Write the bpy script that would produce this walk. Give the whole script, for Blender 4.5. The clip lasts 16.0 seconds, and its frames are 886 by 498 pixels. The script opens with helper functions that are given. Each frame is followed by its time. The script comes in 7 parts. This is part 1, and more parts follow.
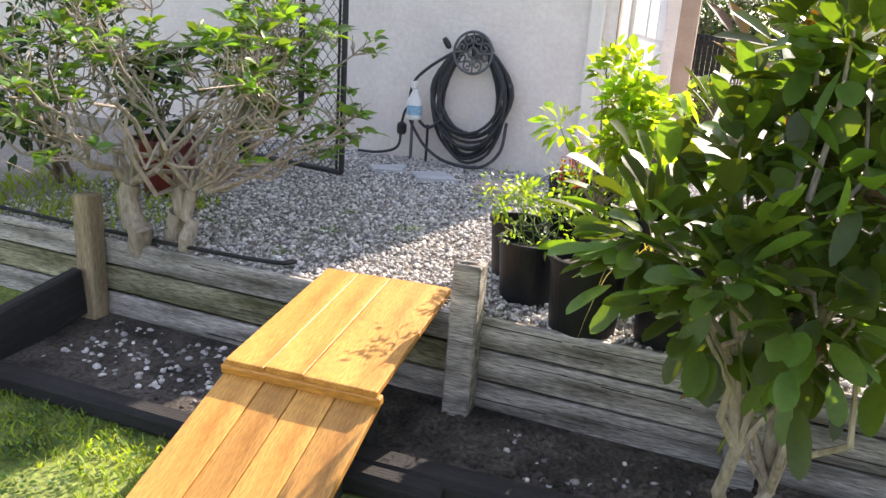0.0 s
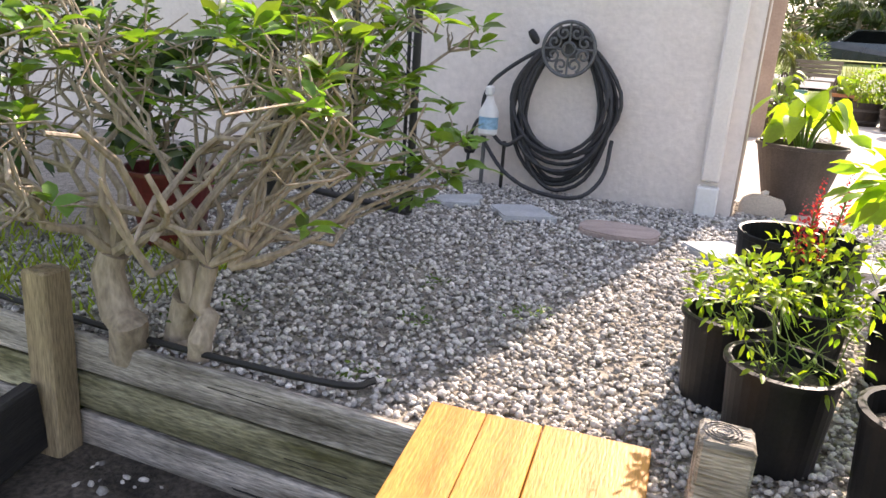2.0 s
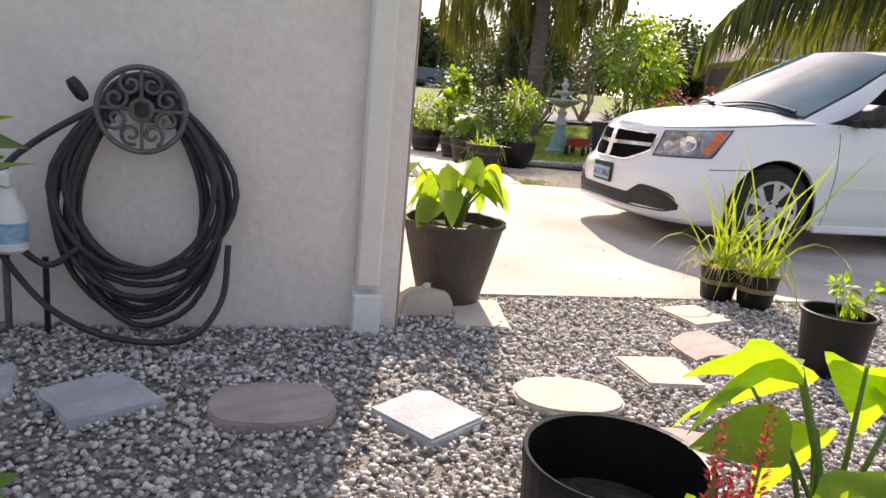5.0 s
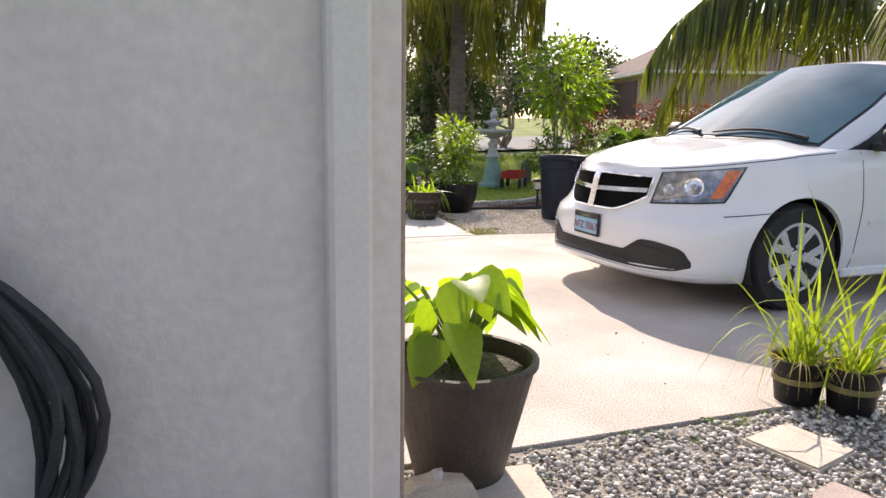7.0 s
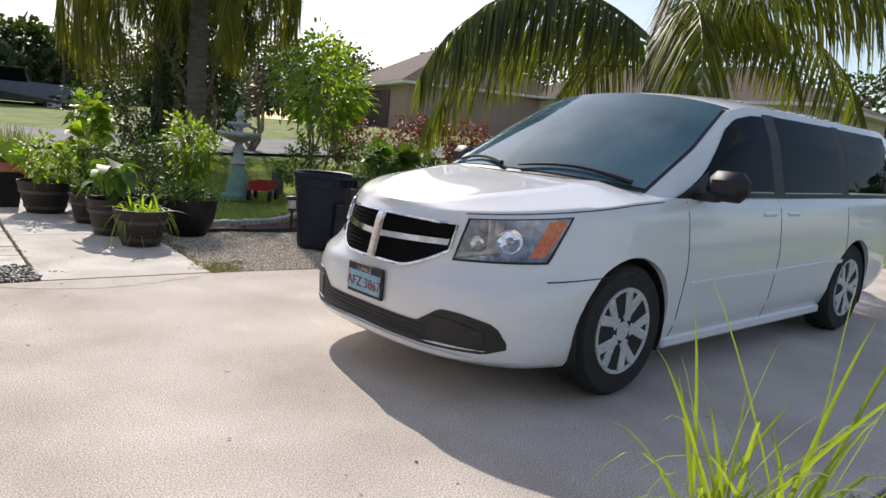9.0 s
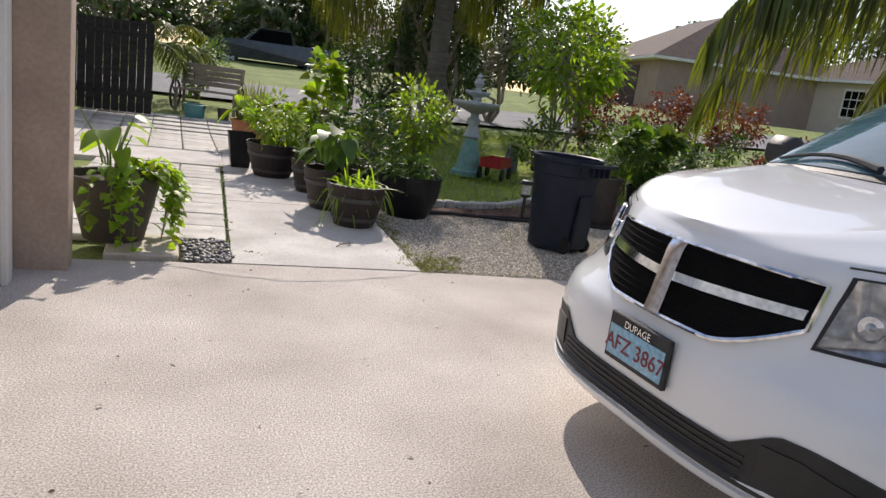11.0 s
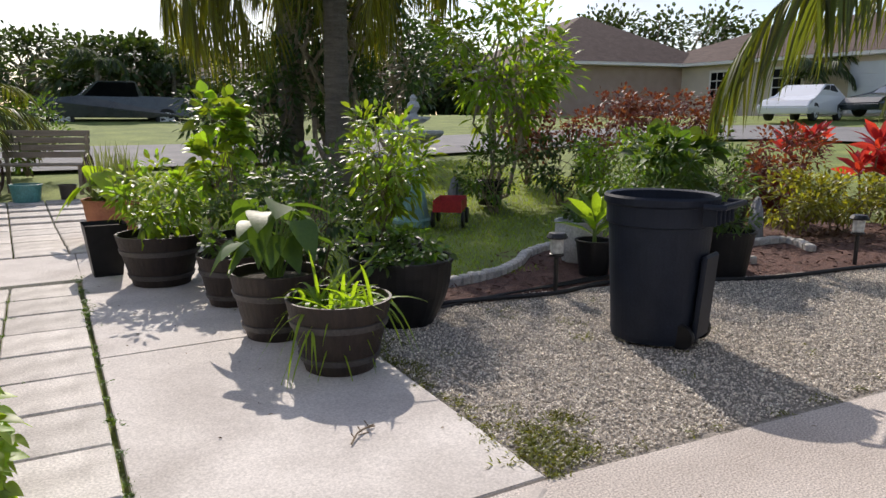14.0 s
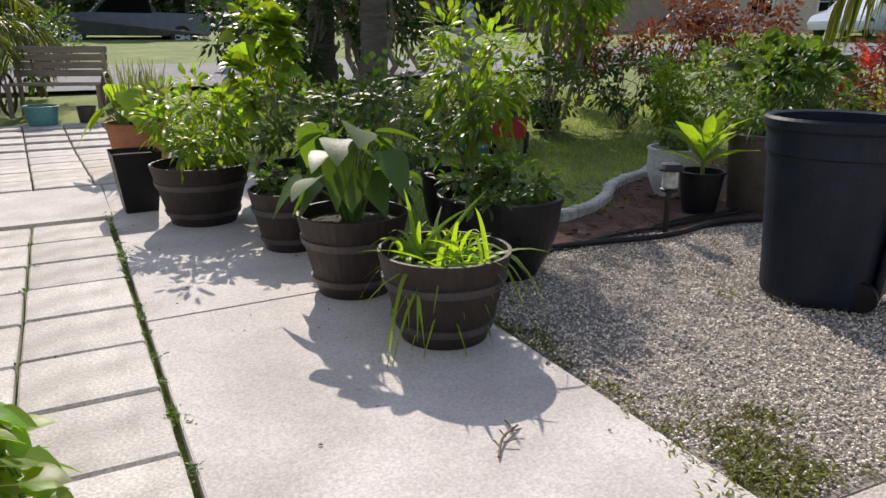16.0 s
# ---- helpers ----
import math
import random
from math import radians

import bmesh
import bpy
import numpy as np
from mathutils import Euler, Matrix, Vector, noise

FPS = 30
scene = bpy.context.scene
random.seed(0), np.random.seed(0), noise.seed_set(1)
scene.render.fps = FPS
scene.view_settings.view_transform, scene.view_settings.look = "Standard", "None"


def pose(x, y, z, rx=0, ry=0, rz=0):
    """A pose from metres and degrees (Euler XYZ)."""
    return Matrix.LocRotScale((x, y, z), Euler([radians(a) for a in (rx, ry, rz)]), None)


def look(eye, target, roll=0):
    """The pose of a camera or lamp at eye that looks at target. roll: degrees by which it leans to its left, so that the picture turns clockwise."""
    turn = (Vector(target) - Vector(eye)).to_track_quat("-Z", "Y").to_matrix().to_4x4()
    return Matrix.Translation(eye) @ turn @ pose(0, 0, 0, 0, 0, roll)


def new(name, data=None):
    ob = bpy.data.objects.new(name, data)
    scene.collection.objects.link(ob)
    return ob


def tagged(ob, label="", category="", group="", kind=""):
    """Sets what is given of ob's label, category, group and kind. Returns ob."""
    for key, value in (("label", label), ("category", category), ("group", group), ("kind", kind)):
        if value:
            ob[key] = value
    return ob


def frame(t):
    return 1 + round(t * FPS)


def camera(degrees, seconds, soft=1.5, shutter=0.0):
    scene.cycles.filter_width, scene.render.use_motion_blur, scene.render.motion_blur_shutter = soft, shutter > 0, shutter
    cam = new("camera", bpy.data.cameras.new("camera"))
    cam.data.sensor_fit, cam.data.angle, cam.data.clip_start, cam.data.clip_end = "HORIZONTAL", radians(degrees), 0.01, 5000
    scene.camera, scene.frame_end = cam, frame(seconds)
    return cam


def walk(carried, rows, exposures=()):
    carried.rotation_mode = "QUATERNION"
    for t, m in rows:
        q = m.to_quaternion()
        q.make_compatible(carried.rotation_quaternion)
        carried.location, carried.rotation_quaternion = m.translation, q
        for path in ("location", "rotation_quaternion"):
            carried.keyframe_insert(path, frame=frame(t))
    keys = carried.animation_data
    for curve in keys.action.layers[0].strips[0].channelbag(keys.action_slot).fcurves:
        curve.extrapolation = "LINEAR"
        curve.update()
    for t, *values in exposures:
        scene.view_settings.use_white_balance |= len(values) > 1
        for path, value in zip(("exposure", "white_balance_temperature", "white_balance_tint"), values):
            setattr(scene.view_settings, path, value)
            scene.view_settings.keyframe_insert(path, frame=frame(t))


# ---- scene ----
cam = camera(64.1, 16.0)
PATH = [
    (0, (0.764, 0.725, 0.945), (0.582, 2.637, 0.386), 4.0),
    (0.5, (0.627, 0.981, 0.918), (0.49, 2.885, 0.324), 6.5),
    (1, (0.474, 1.255, 0.888), (0.267, 3.141, 0.257), 8.1),
    (1.5, (0.263, 1.575, 0.888), (0.012, 3.456, 0.255), 7.2),
    (2, (0.159, 1.942, 0.887), (-0.043, 3.85, 0.322), 4.0),
    (2.5, (0.006, 2.235, 0.856), (-0.034, 4.171, 0.356), 1.9),
    (3, (-0.088, 2.55, 0.876), (0.109, 4.481, 0.395), 2.0),
    (3.5, (-0.09, 2.803, 0.895), (0.33, 4.698, 0.414), 2.7),
    (4, (-0.075, 3.037, 0.925), (0.577, 4.863, 0.435), 3.8),
    (4.5, (0.056, 3.265, 0.962), (0.91, 5.007, 0.478), 4.7),
    (5, (0.094, 3.445, 1.061), (1.034, 5.154, 0.621), 5.2),
    (5.2, (0.106, 3.517, 1.08), (1.049, 5.233, 0.673), 5.0),
    (7.3, (0.564, 4.927, 1.22), (1.75, 6.5, 0.874), 0.5),
    (7.5, (0.643, 5.086, 1.231), (1.903, 6.6, 0.887), 1.9),
    (8, (0.873, 5.397, 1.258), (2.301, 6.752, 0.904), 2.8),
    (8.5, (1.144, 5.645, 1.275), (2.742, 6.801, 0.946), 3.8),
    (9, (1.418, 5.823, 1.283), (3.048, 6.939, 0.971), 5.0),
    (9.5, (1.747, 6.087, 1.279), (3.295, 7.313, 0.963), 6.5),
    (10, (1.998, 6.292, 1.263), (3.359, 7.71, 0.891), 7.3),
    (10.2, (2.077, 6.365, 1.274), (3.329, 7.871, 0.865), 6.9),
    (12.3, (2.808, 8.152, 1.143), (3.989, 9.686, 0.641), 8.7),
    (12.5, (2.885, 8.328, 1.13), (4.156, 9.794, 0.643), 8.3),
    (13, (2.97, 8.719, 1.125), (4.289, 10.145, 0.648), 5.5),
    (13.5, (3.08, 9.103, 1.141), (4.384, 10.562, 0.728), 1.9),
    (14, (3.226, 9.424, 1.189), (4.675, 10.756, 0.832), 0.3),
    (14.5, (3.335, 9.61, 1.171), (4.939, 10.728, 0.75), 3.6),
    (15, (3.329, 9.792, 1.152), (4.875, 10.954, 0.643), 3.2),
    (15.5, (3.353, 9.994, 1.138), (4.871, 11.172, 0.583), 1.9),
    (16, (3.459, 10.254, 1.112), (4.844, 11.582, 0.546), 0.2),
]
EXPOSURE = [(0, 1.55, 7000, 20), (3.5, 1.45, 7500, 24), (5.2, 0.85, 7300, 22), (7.3, 0.74, 6900, 18), (9, 0.16, 6550, 14), (12.3, 0.08, 6550, 16), (16, 0.22, 6500, 16)]
walk(cam, [(t, look(eye, target, roll)) for t, eye, target, roll in PATH], EXPOSURE)

# ---- light ----
SUN_AZ, SUN_EL = 31.5, 37.0
world = bpy.data.worlds.new("world")
scene.world = world
world.use_nodes = True
wn = world.node_tree
sky = wn.nodes.new("ShaderNodeTexSky")
sky.sky_type, sky.sun_disc = "NISHITA", False
sky.sun_elevation, sky.sun_rotation = radians(SUN_EL), radians(SUN_AZ)
bg = wn.nodes["Background"]
bg.inputs[1].default_value = 0.13
coord = wn.nodes.new("ShaderNodeTexCoord")
cloud = wn.nodes.new("ShaderNodeTexNoise")
cloud.inputs["Scale"].default_value, cloud.inputs["Detail"].default_value = 4.0, 8
ramp_node = wn.nodes.new("ShaderNodeValToRGB")
ramp_node.color_ramp.elements[0].position, ramp_node.color_ramp.elements[1].position = 0.45, 0.70
mixer = wn.nodes.new("ShaderNodeMix")
mixer.data_type = "RGBA"
mixer.inputs[7].default_value = (5.4, 5.6, 6.1, 1)
wn.links.new(coord.outputs["Generated"], cloud.inputs["Vector"])
wn.links.new(cloud.outputs["Fac"], ramp_node.inputs[0])
wn.links.new(ramp_node.outputs[0], mixer.inputs[0])
wn.links.new(sky.outputs[0], mixer.inputs[6])
wn.links.new(mixer.outputs[2], bg.inputs[0])
sun = new("sun", bpy.data.lights.new("sun", "SUN"))
sun.data.energy, sun.data.angle, sun.data.color = 4.0, radians(0.55), (1.0, 0.93, 0.82)
sx, sy = math.sin(radians(SUN_AZ)), math.cos(radians(SUN_AZ))
sun.matrix_world = look((sx * 20, sy * 20, 20 * math.tan(radians(SUN_EL))), (0, 0, 0))

# ---- the yard's own axes: u along the house's side wall towards the street, v along the garage front ----
TURN = -15.5
C0 = Vector((1.39, 6.185, 0))
HOME = Matrix.Translation(C0) @ pose(0, 0, 0, 0, 0, TURN)


def ground_z(x, y):
    """Level near the house, then rising gently across the garden and the street."""
    d = math.hypot(x - 3, y - 9) if y > -6 and x > -14 else 0.0
    return 0.058 * min(26.0, max(0.0, d - 9.5))


def U(u, v, z=0.0, rz=0.0):
    p = HOME @ Vector((u, v, 0))
    return HOME @ pose(u, v, z + ground_z(p.x, p.y), 0, 0, rz)


def W(x, y, z=0.0, rz=0.0):
    return pose(x, y, z + ground_z(x, y), 0, 0, rz)


# ---- materials ----
def material(name, c1, c2, rough=0.6, scale=6.0, fine=90.0, bump=0.15, metal=0.0, rnd=0.0, island=0.0, transl=0.0,
             stretch=(1, 1, 1), spec=0.5, coat=0.0, contrast=0.5, speck=0.25, dist=0.01):
    m = bpy.data.materials.new(name)
    m.use_nodes = True
    t = m.node_tree
    b = t.nodes["Principled BSDF"]
    N, L = t.nodes.new, t.links.new
    tc, mp = N("ShaderNodeTexCoord"), N("ShaderNodeMapping")
    L(tc.outputs["Object"], mp.inputs[0])
    mp.inputs["Scale"].default_value = stretch
    n1, n2 = N("ShaderNodeTexNoise"), N("ShaderNodeTexNoise")
    for n, sc in ((n1, scale), (n2, fine)):
        n.inputs["Scale"].default_value, n.inputs["Detail"].default_value = sc, 6
        L(mp.outputs[0], n.inputs["Vector"])
    r = N("ShaderNodeValToRGB")
    r.color_ramp.elements[0].position, r.color_ramp.elements[1].position = 0.5 - contrast / 2, 0.5 + contrast / 2
    r.color_ramp.elements[0].color, r.color_ramp.elements[1].color = (*c1, 1), (*c2, 1)
    L(n1.outputs["Fac"], r.inputs[0])
    hsv = N("ShaderNodeHueSaturation")
    L(r.outputs[0], hsv.inputs["Color"])
    mr = N("ShaderNodeMapRange")
    mr.inputs["To Min"].default_value, mr.inputs["To Max"].default_value = 1 - speck, 1 + speck
    mr.inputs["From Min"].default_value, mr.inputs["From Max"].default_value = 0.3, 0.7
    L(n2.outputs["Fac"], mr.inputs["Value"])
    value = mr.outputs[0]
    for amount, node, out in ((rnd, "ShaderNodeObjectInfo", "Random"), (island, "ShaderNodeNewGeometry", "Random Per Island")):
        if amount:
            src, mm, mu = N(node), N("ShaderNodeMapRange"), N("ShaderNodeMath")
            mm.inputs["To Min"].default_value, mm.inputs["To Max"].default_value = 1 - amount, 1 + amount
            mu.operation = "MULTIPLY"
            L(src.outputs[out], mm.inputs["Value"])
            L(mm.outputs[0], mu.inputs[0])
            L(value, mu.inputs[1])
            value = mu.outputs[0]
            if node == "ShaderNodeNewGeometry" and transl:
                hm = N("ShaderNodeMapRange")
                hm.inputs["To Min"].default_value, hm.inputs["To Max"].default_value = 0.48, 0.52
                L(src.outputs[out], hm.inputs["Value"])
                L(hm.outputs[0], hsv.inputs["Hue"])
    L(value, hsv.inputs["Value"])
    L(hsv.outputs[0], b.inputs["Base Color"])
    b.inputs["Roughness"].default_value, b.inputs["Metallic"].default_value = rough, metal
    b.inputs["Specular IOR Level"].default_value = spec
    b.inputs["Coat Weight"].default_value = coat
    b.inputs["Coat Roughness"].default_value = 0.04
    if bump:
        bp = N("ShaderNodeBump")
        bp.inputs["Strength"].default_value, bp.inputs["Distance"].default_value = bump, dist
        L(n2.outputs["Fac"], bp.inputs["Height"])
        L(bp.outputs[0], b.inputs["Normal"])
    if transl:
        tr, mix = N("ShaderNodeBsdfTranslucent"), N("ShaderNodeMixShader")
        tint = N("ShaderNodeMix")
        tint.data_type, tint.blend_type = "RGBA", "MULTIPLY"
        tint.inputs[0].default_value = 1.0
        tint.inputs[7].default_value = (3.2, 2.9, 0.7, 1)
        L(hsv.outputs[0], tint.inputs[6])
        L(tint.outputs[2], tr.inputs["Color"])
        mix.inputs[0].default_value = transl
        L(b.outputs[0], mix.inputs[1])
        L(tr.outputs[0], mix.inputs[2])
        L(mix.outputs[0], t.nodes["Material Output"].inputs[0])
    return m


def leafy(name, c, rough=0.45, transl=0.35, var=0.35):
    dark = tuple(a * 0.7 for a in c)
    return material(name, dark, c, rough, 3, 60, 0.1, island=var, transl=transl, speck=0.1)


STUCCO = material("stucco", (0.73, 0.66, 0.61), (0.84, 0.77, 0.72), 0.9, 3.0, 26, 0.8, speck=0.06, dist=0.007)
TRIM = material("white_trim", (0.74, 0.69, 0.64), (0.82, 0.77, 0.72), 0.55, 3, 60, 0.05, speck=0.05)
# Tan trim with the shade on the house corner mixed into its colour.
SHADETAN = material("shade_darkened_tan_stucco", (0.36, 0.27, 0.21), (0.48, 0.37, 0.29), 0.85, 3, 40, 0.5, speck=0.1)
PVC = material("white_plastic", (0.75, 0.75, 0.73), (0.82, 0.82, 0.80), 0.4, 4, 60, 0.02, speck=0.04)
CONCRETE = material("concrete", (0.42, 0.37, 0.325), (0.64, 0.585, 0.53), 0.92, 1.3, 130, 0.7, speck=0.5, dist=0.005, contrast=0.42)
WALKSLAB = material("walk_concrete", (0.46, 0.425, 0.39), (0.68, 0.645, 0.60), 0.9, 2.2, 110, 0.35, speck=0.2, dist=0.004, contrast=0.42)
PAVER = material("paver_concrete", (0.42, 0.39, 0.35), (0.68, 0.645, 0.59), 0.9, 6, 100, 0.5, rnd=0.1, speck=0.26, dist=0.005, contrast=0.4)
LAWN = material("lawn_soil", (0.10, 0.14, 0.03), (0.24, 0.29, 0.065), 0.95, 1.2, 40, 0.6, speck=0.4, dist=0.02)
SOIL = material("soil", (0.012, 0.010, 0.008), (0.13, 0.11, 0.09), 0.95, 7, 50, 1.0, speck=0.6, dist=0.02)
MULCH = material("mulch", (0.07, 0.035, 0.028), (0.16, 0.08, 0.06), 0.95, 14, 80, 0.8, speck=0.5, dist=0.02)
GRAVELBED = material("gravel_bed", (0.22, 0.195, 0.165), (0.38, 0.345, 0.295), 0.95, 30, 90, 0.8, speck=0.4, dist=0.015)
ROAD = material("asphalt", (0.16, 0.16, 0.165), (0.24, 0.235, 0.23), 0.9, 1.5, 120, 0.3, speck=0.2)
STONES = material("gravel_stone", (0.36, 0.34, 0.31), (0.62, 0.59, 0.55), 0.85, 25, 200, 0.3, island=0.62, speck=0.2, dist=0.004)
PEASTONES = material("fine_gravel_stone", (0.50, 0.44, 0.37), (0.86, 0.80, 0.70), 0.85, 25, 200, 0.3, island=0.62, speck=0.2)
PEBBLE = material("river_pebble", (0.09, 0.085, 0.085), (0.22, 0.20, 0.19), 0.5, 25, 100, 0.1, island=0.4)
RAMPWOOD = material("stained_ramp_wood", (0.40, 0.155, 0.022), (0.66, 0.335, 0.075), 0.5, 2.2, 26, 0.2, rnd=0.2, stretch=(1, 6, 6), speck=0.28)
WEATHERED = material("weathered_wood", (0.10, 0.088, 0.065), (0.58, 0.53, 0.47), 0.9, 2.4, 20, 0.9, rnd=0.28, stretch=(1, 8, 8), speck=0.5, dist=0.012, contrast=0.42)
MOSSWOOD = material("mossy_weathered_wood", (0.10, 0.095, 0.035), (0.46, 0.43, 0.28), 0.9, 2.2, 20, 0.9, rnd=0.2, stretch=(1, 6, 6), speck=0.5, dist=0.012, contrast=0.4)
OLDPOST = material("post_wood", (0.20, 0.15, 0.09), (0.46, 0.36, 0.22), 0.9, 3.0, 22, 0.6, rnd=0.15, stretch=(9, 9, 1), speck=0.35, dist=0.008)
BLACKWOOD = material("charred_timber", (0.008, 0.008, 0.008), (0.03, 0.027, 0.025), 0.9, 3, 25, 0.6, stretch=(1, 8, 8), speck=0.3)
BLACKMETAL = material("black_metal", (0.008, 0.008, 0.009), (0.018, 0.018, 0.02), 0.4, 20, 120, 0.05, metal=0.0)
IRON = material("grey_cast_iron", (0.10, 0.105, 0.11), (0.17, 0.175, 0.18), 0.5, 20, 120, 0.1, metal=0.4)
HOSE = material("hose_rubber", (0.022, 0.023, 0.026), (0.045, 0.047, 0.052), 0.55, 20, 160, 0.1)
BLACKPOT = material("black_plastic", (0.006, 0.006, 0.007), (0.014, 0.014, 0.015), 0.45, 12, 120, 0.05, spec=0.3)
BINPLASTIC = material("bin_plastic", (0.012, 0.016, 0.026), (0.022, 0.028, 0.042), 0.5, 6, 160, 0.12, dist=0.002, spec=0.18)
BROWNPOT = material("brown_resin", (0.050, 0.038, 0.032), (0.085, 0.066, 0.056), 0.6, 8, 100, 0.1)
BARRELWOOD = material("barrel_resin", (0.014, 0.009, 0.007), (0.042, 0.027, 0.020), 0.55, 5, 40, 0.3, stretch=(8, 8, 1), rnd=0.1)
BARRELHOOP = material("barrel_hoop", (0.055, 0.048, 0.045), (0.10, 0.09, 0.085), 0.5, 8, 80, 0.1)
TERRACOTTA = material("terracotta", (0.30, 0.11, 0.06), (0.42, 0.17, 0.10), 0.8, 8, 90, 0.1)
MAROON = material("maroon_glaze", (0.10, 0.012, 0.014), (0.16, 0.02, 0.02), 0.35, 8, 60, 0.05)
WHITEPOT = material("white_ceramic", (0.55, 0.55, 0.54), (0.68, 0.68, 0.66), 0.4, 8, 60, 0.05)
FLAGGREY = material("grey_flagstone", (0.36, 0.38, 0.40), (0.52, 0.54, 0.55), 0.85, 7, 80, 0.4, speck=0.12)
FLAGPINK = material("pink_flagstone", (0.34, 0.27, 0.25), (0.52, 0.42, 0.37), 0.85, 5, 70, 0.4, stretch=(1, 3, 1), speck=0.15)
FLAGTAN = material("tan_paver", (0.50, 0.43, 0.35), (0.62, 0.55, 0.46), 0.85, 7, 90, 0.3, speck=0.12)
BARK = material("grey_bark", (0.24, 0.19, 0.14), (0.44, 0.37, 0.29), 0.9, 14, 60, 0.7, stretch=(1, 1, 0.35), speck=0.3)
PALMBARK = material("palm_bark", (0.10, 0.085, 0.07), (0.22, 0.19, 0.16), 0.9, 4, 40, 0.8, stretch=(1, 1, 6), speck=0.3, dist=0.02)
TWIG = material("twig", (0.14, 0.10, 0.06), (0.28, 0.22, 0.15), 0.9, 14, 60, 0.3)
STEM = leafy("green_stem", (0.16, 0.24, 0.05), transl=0.1)
GARDENIA = leafy("glossy_shrub_leaf", (0.105, 0.20, 0.04), 0.36, 0.38, 0.5)
MAGNOLIA = leafy("magnolia_leaf", (0.085, 0.14, 0.026), 0.42, 0.3, 0.55)
MAGBROWN = leafy("russet_leaf", (0.16, 0.095, 0.025), 0.5, 0.25)
LIME = leafy("lime_leaf", (0.19, 0.30, 0.035), 0.45, 0.5)
EAR = leafy("elephant_ear_leaf", (0.15, 0.24, 0.035), 0.4, 0.5)
MIDGREEN = leafy("mid_green_leaf", (0.075, 0.14, 0.03), 0.5, 0.35)
DARKGREEN = leafy("dark_green_leaf", (0.035, 0.075, 0.02), 0.5, 0.22)
BRIGHTLAWN = leafy("grass_blade", (0.21, 0.29, 0.05), 0.6, 0.4)
PALMLEAF = leafy("palm_frond", (0.075, 0.095, 0.015), 0.5, 0.36, 0.5)
PALMDARK = leafy("drooping_palm_frond", (0.115, 0.125, 0.022), 0.55, 0.42, 0.5)
REDLEAF = leafy("red_leaf", (0.30, 0.030, 0.075), 0.45, 0.4)
WEED = leafy("low_weed", (0.13, 0.145, 0.03), 0.6, 0.35, 0.5)
CELOSIA = leafy("celosia_plume", (0.36, 0.035, 0.085), 0.6, 0.3)
COPPERLEAF = leafy("copper_leaf", (0.15, 0.042, 0.040), 0.55, 0.25)
VARIEGATED = leafy("variegated_leaf", (0.20, 0.21, 0.04), 0.45, 0.35, 0.6)
SAGE = leafy("grey_green_leaf", (0.15, 0.19, 0.13), 0.6, 0.3)
STRAW = leafy("straw_blade", (0.34, 0.30, 0.14), 0.6, 0.35)
FARLEAF = leafy("far_foliage", (0.045, 0.075, 0.025), 0.7, 0.2, 0.5)
CARPAINT = material("white_car_paint", (0.78, 0.79, 0.81), (0.82, 0.83, 0.85), 0.35, 2, 300, 0.0, coat=1.0, speck=0.02)
CARGLASS = material("tinted_glass", (0.003, 0.004, 0.005), (0.006, 0.007, 0.008), 0.02, 2, 20, 0.0, spec=0.06)
# Blue base colour stands in for reflected sky over the interior.
SKYTINTGLASS = material("windscreen_sky_tint", (0.020, 0.060, 0.085), (0.100, 0.185, 0.225), 0.02, 1.6, 20, 0.0, spec=0.5, speck=0.03)
CHROME = material("chrome", (0.75, 0.76, 0.78), (0.85, 0.86, 0.88), 0.12, 5, 50, 0.0, metal=1.0)
ALLOY = material("silver_wheel_cover", (0.55, 0.56, 0.57), (0.66, 0.67, 0.68), 0.38, 9, 90, 0.05, metal=0.3)
TYRE = material("tyre_rubber", (0.012, 0.012, 0.012), (0.026, 0.025, 0.024), 0.8, 9, 80, 0.2)
GRILLEBLACK = material("matt_black_mesh", (0.006, 0.006, 0.006), (0.012, 0.012, 0.012), 0.95, 9, 200, 0.3, spec=0.05)
DARKTRIM = material("dark_trim_plastic", (0.012, 0.012, 0.013), (0.024, 0.024, 0.025), 0.5, 9, 200, 0.2)
LAMPCLEAR = material("headlamp_lens", (0.10, 0.105, 0.11), (0.50, 0.51, 0.53), 0.06, 14, 40, 0.0, metal=0.55, coat=1.0)
AMBER = material("amber_lens", (0.62, 0.13, 0.012), (0.70, 0.18, 0.02), 0.15, 14, 60, 0.0, coat=1.0)
PLATEBLUE = material("plate_blue", (0.16, 0.40, 0.60), (0.36, 0.55, 0.66), 0.4, 9, 60, 0.0)
PLATERED = material("plate_red", (0.20, 0.02, 0.03), (0.26, 0.03, 0.04), 0.5, 9, 60, 0.0)
FOUNTAIN = material("fountain_concrete", (0.34, 0.37, 0.36), (0.52, 0.54, 0.52), 0.85, 8, 70, 0.3)
FOUNTGREEN = material("fountain_verdigris", (0.14, 0.30, 0.25), (0.26, 0.42, 0.36), 0.85, 8, 70, 0.3)
REDPAINT = material("red_paint", (0.36, 0.02, 0.025), (0.48, 0.03, 0.03), 0.4, 8, 60, 0.05)
GREYROCK = material("grey_rock", (0.16, 0.16, 0.17), (0.32, 0.32, 0.33), 0.9, 6, 60, 0.6)
BENCHWOOD = material("bench_wood", (0.24, 0.19, 0.14), (0.40, 0.33, 0.25), 0.8, 4, 40, 0.3, stretch=(1, 8, 8))
TEAL = material("teal_glaze", (0.05, 0.20, 0.20), (0.09, 0.30, 0.29), 0.35, 8, 50, 0.05)
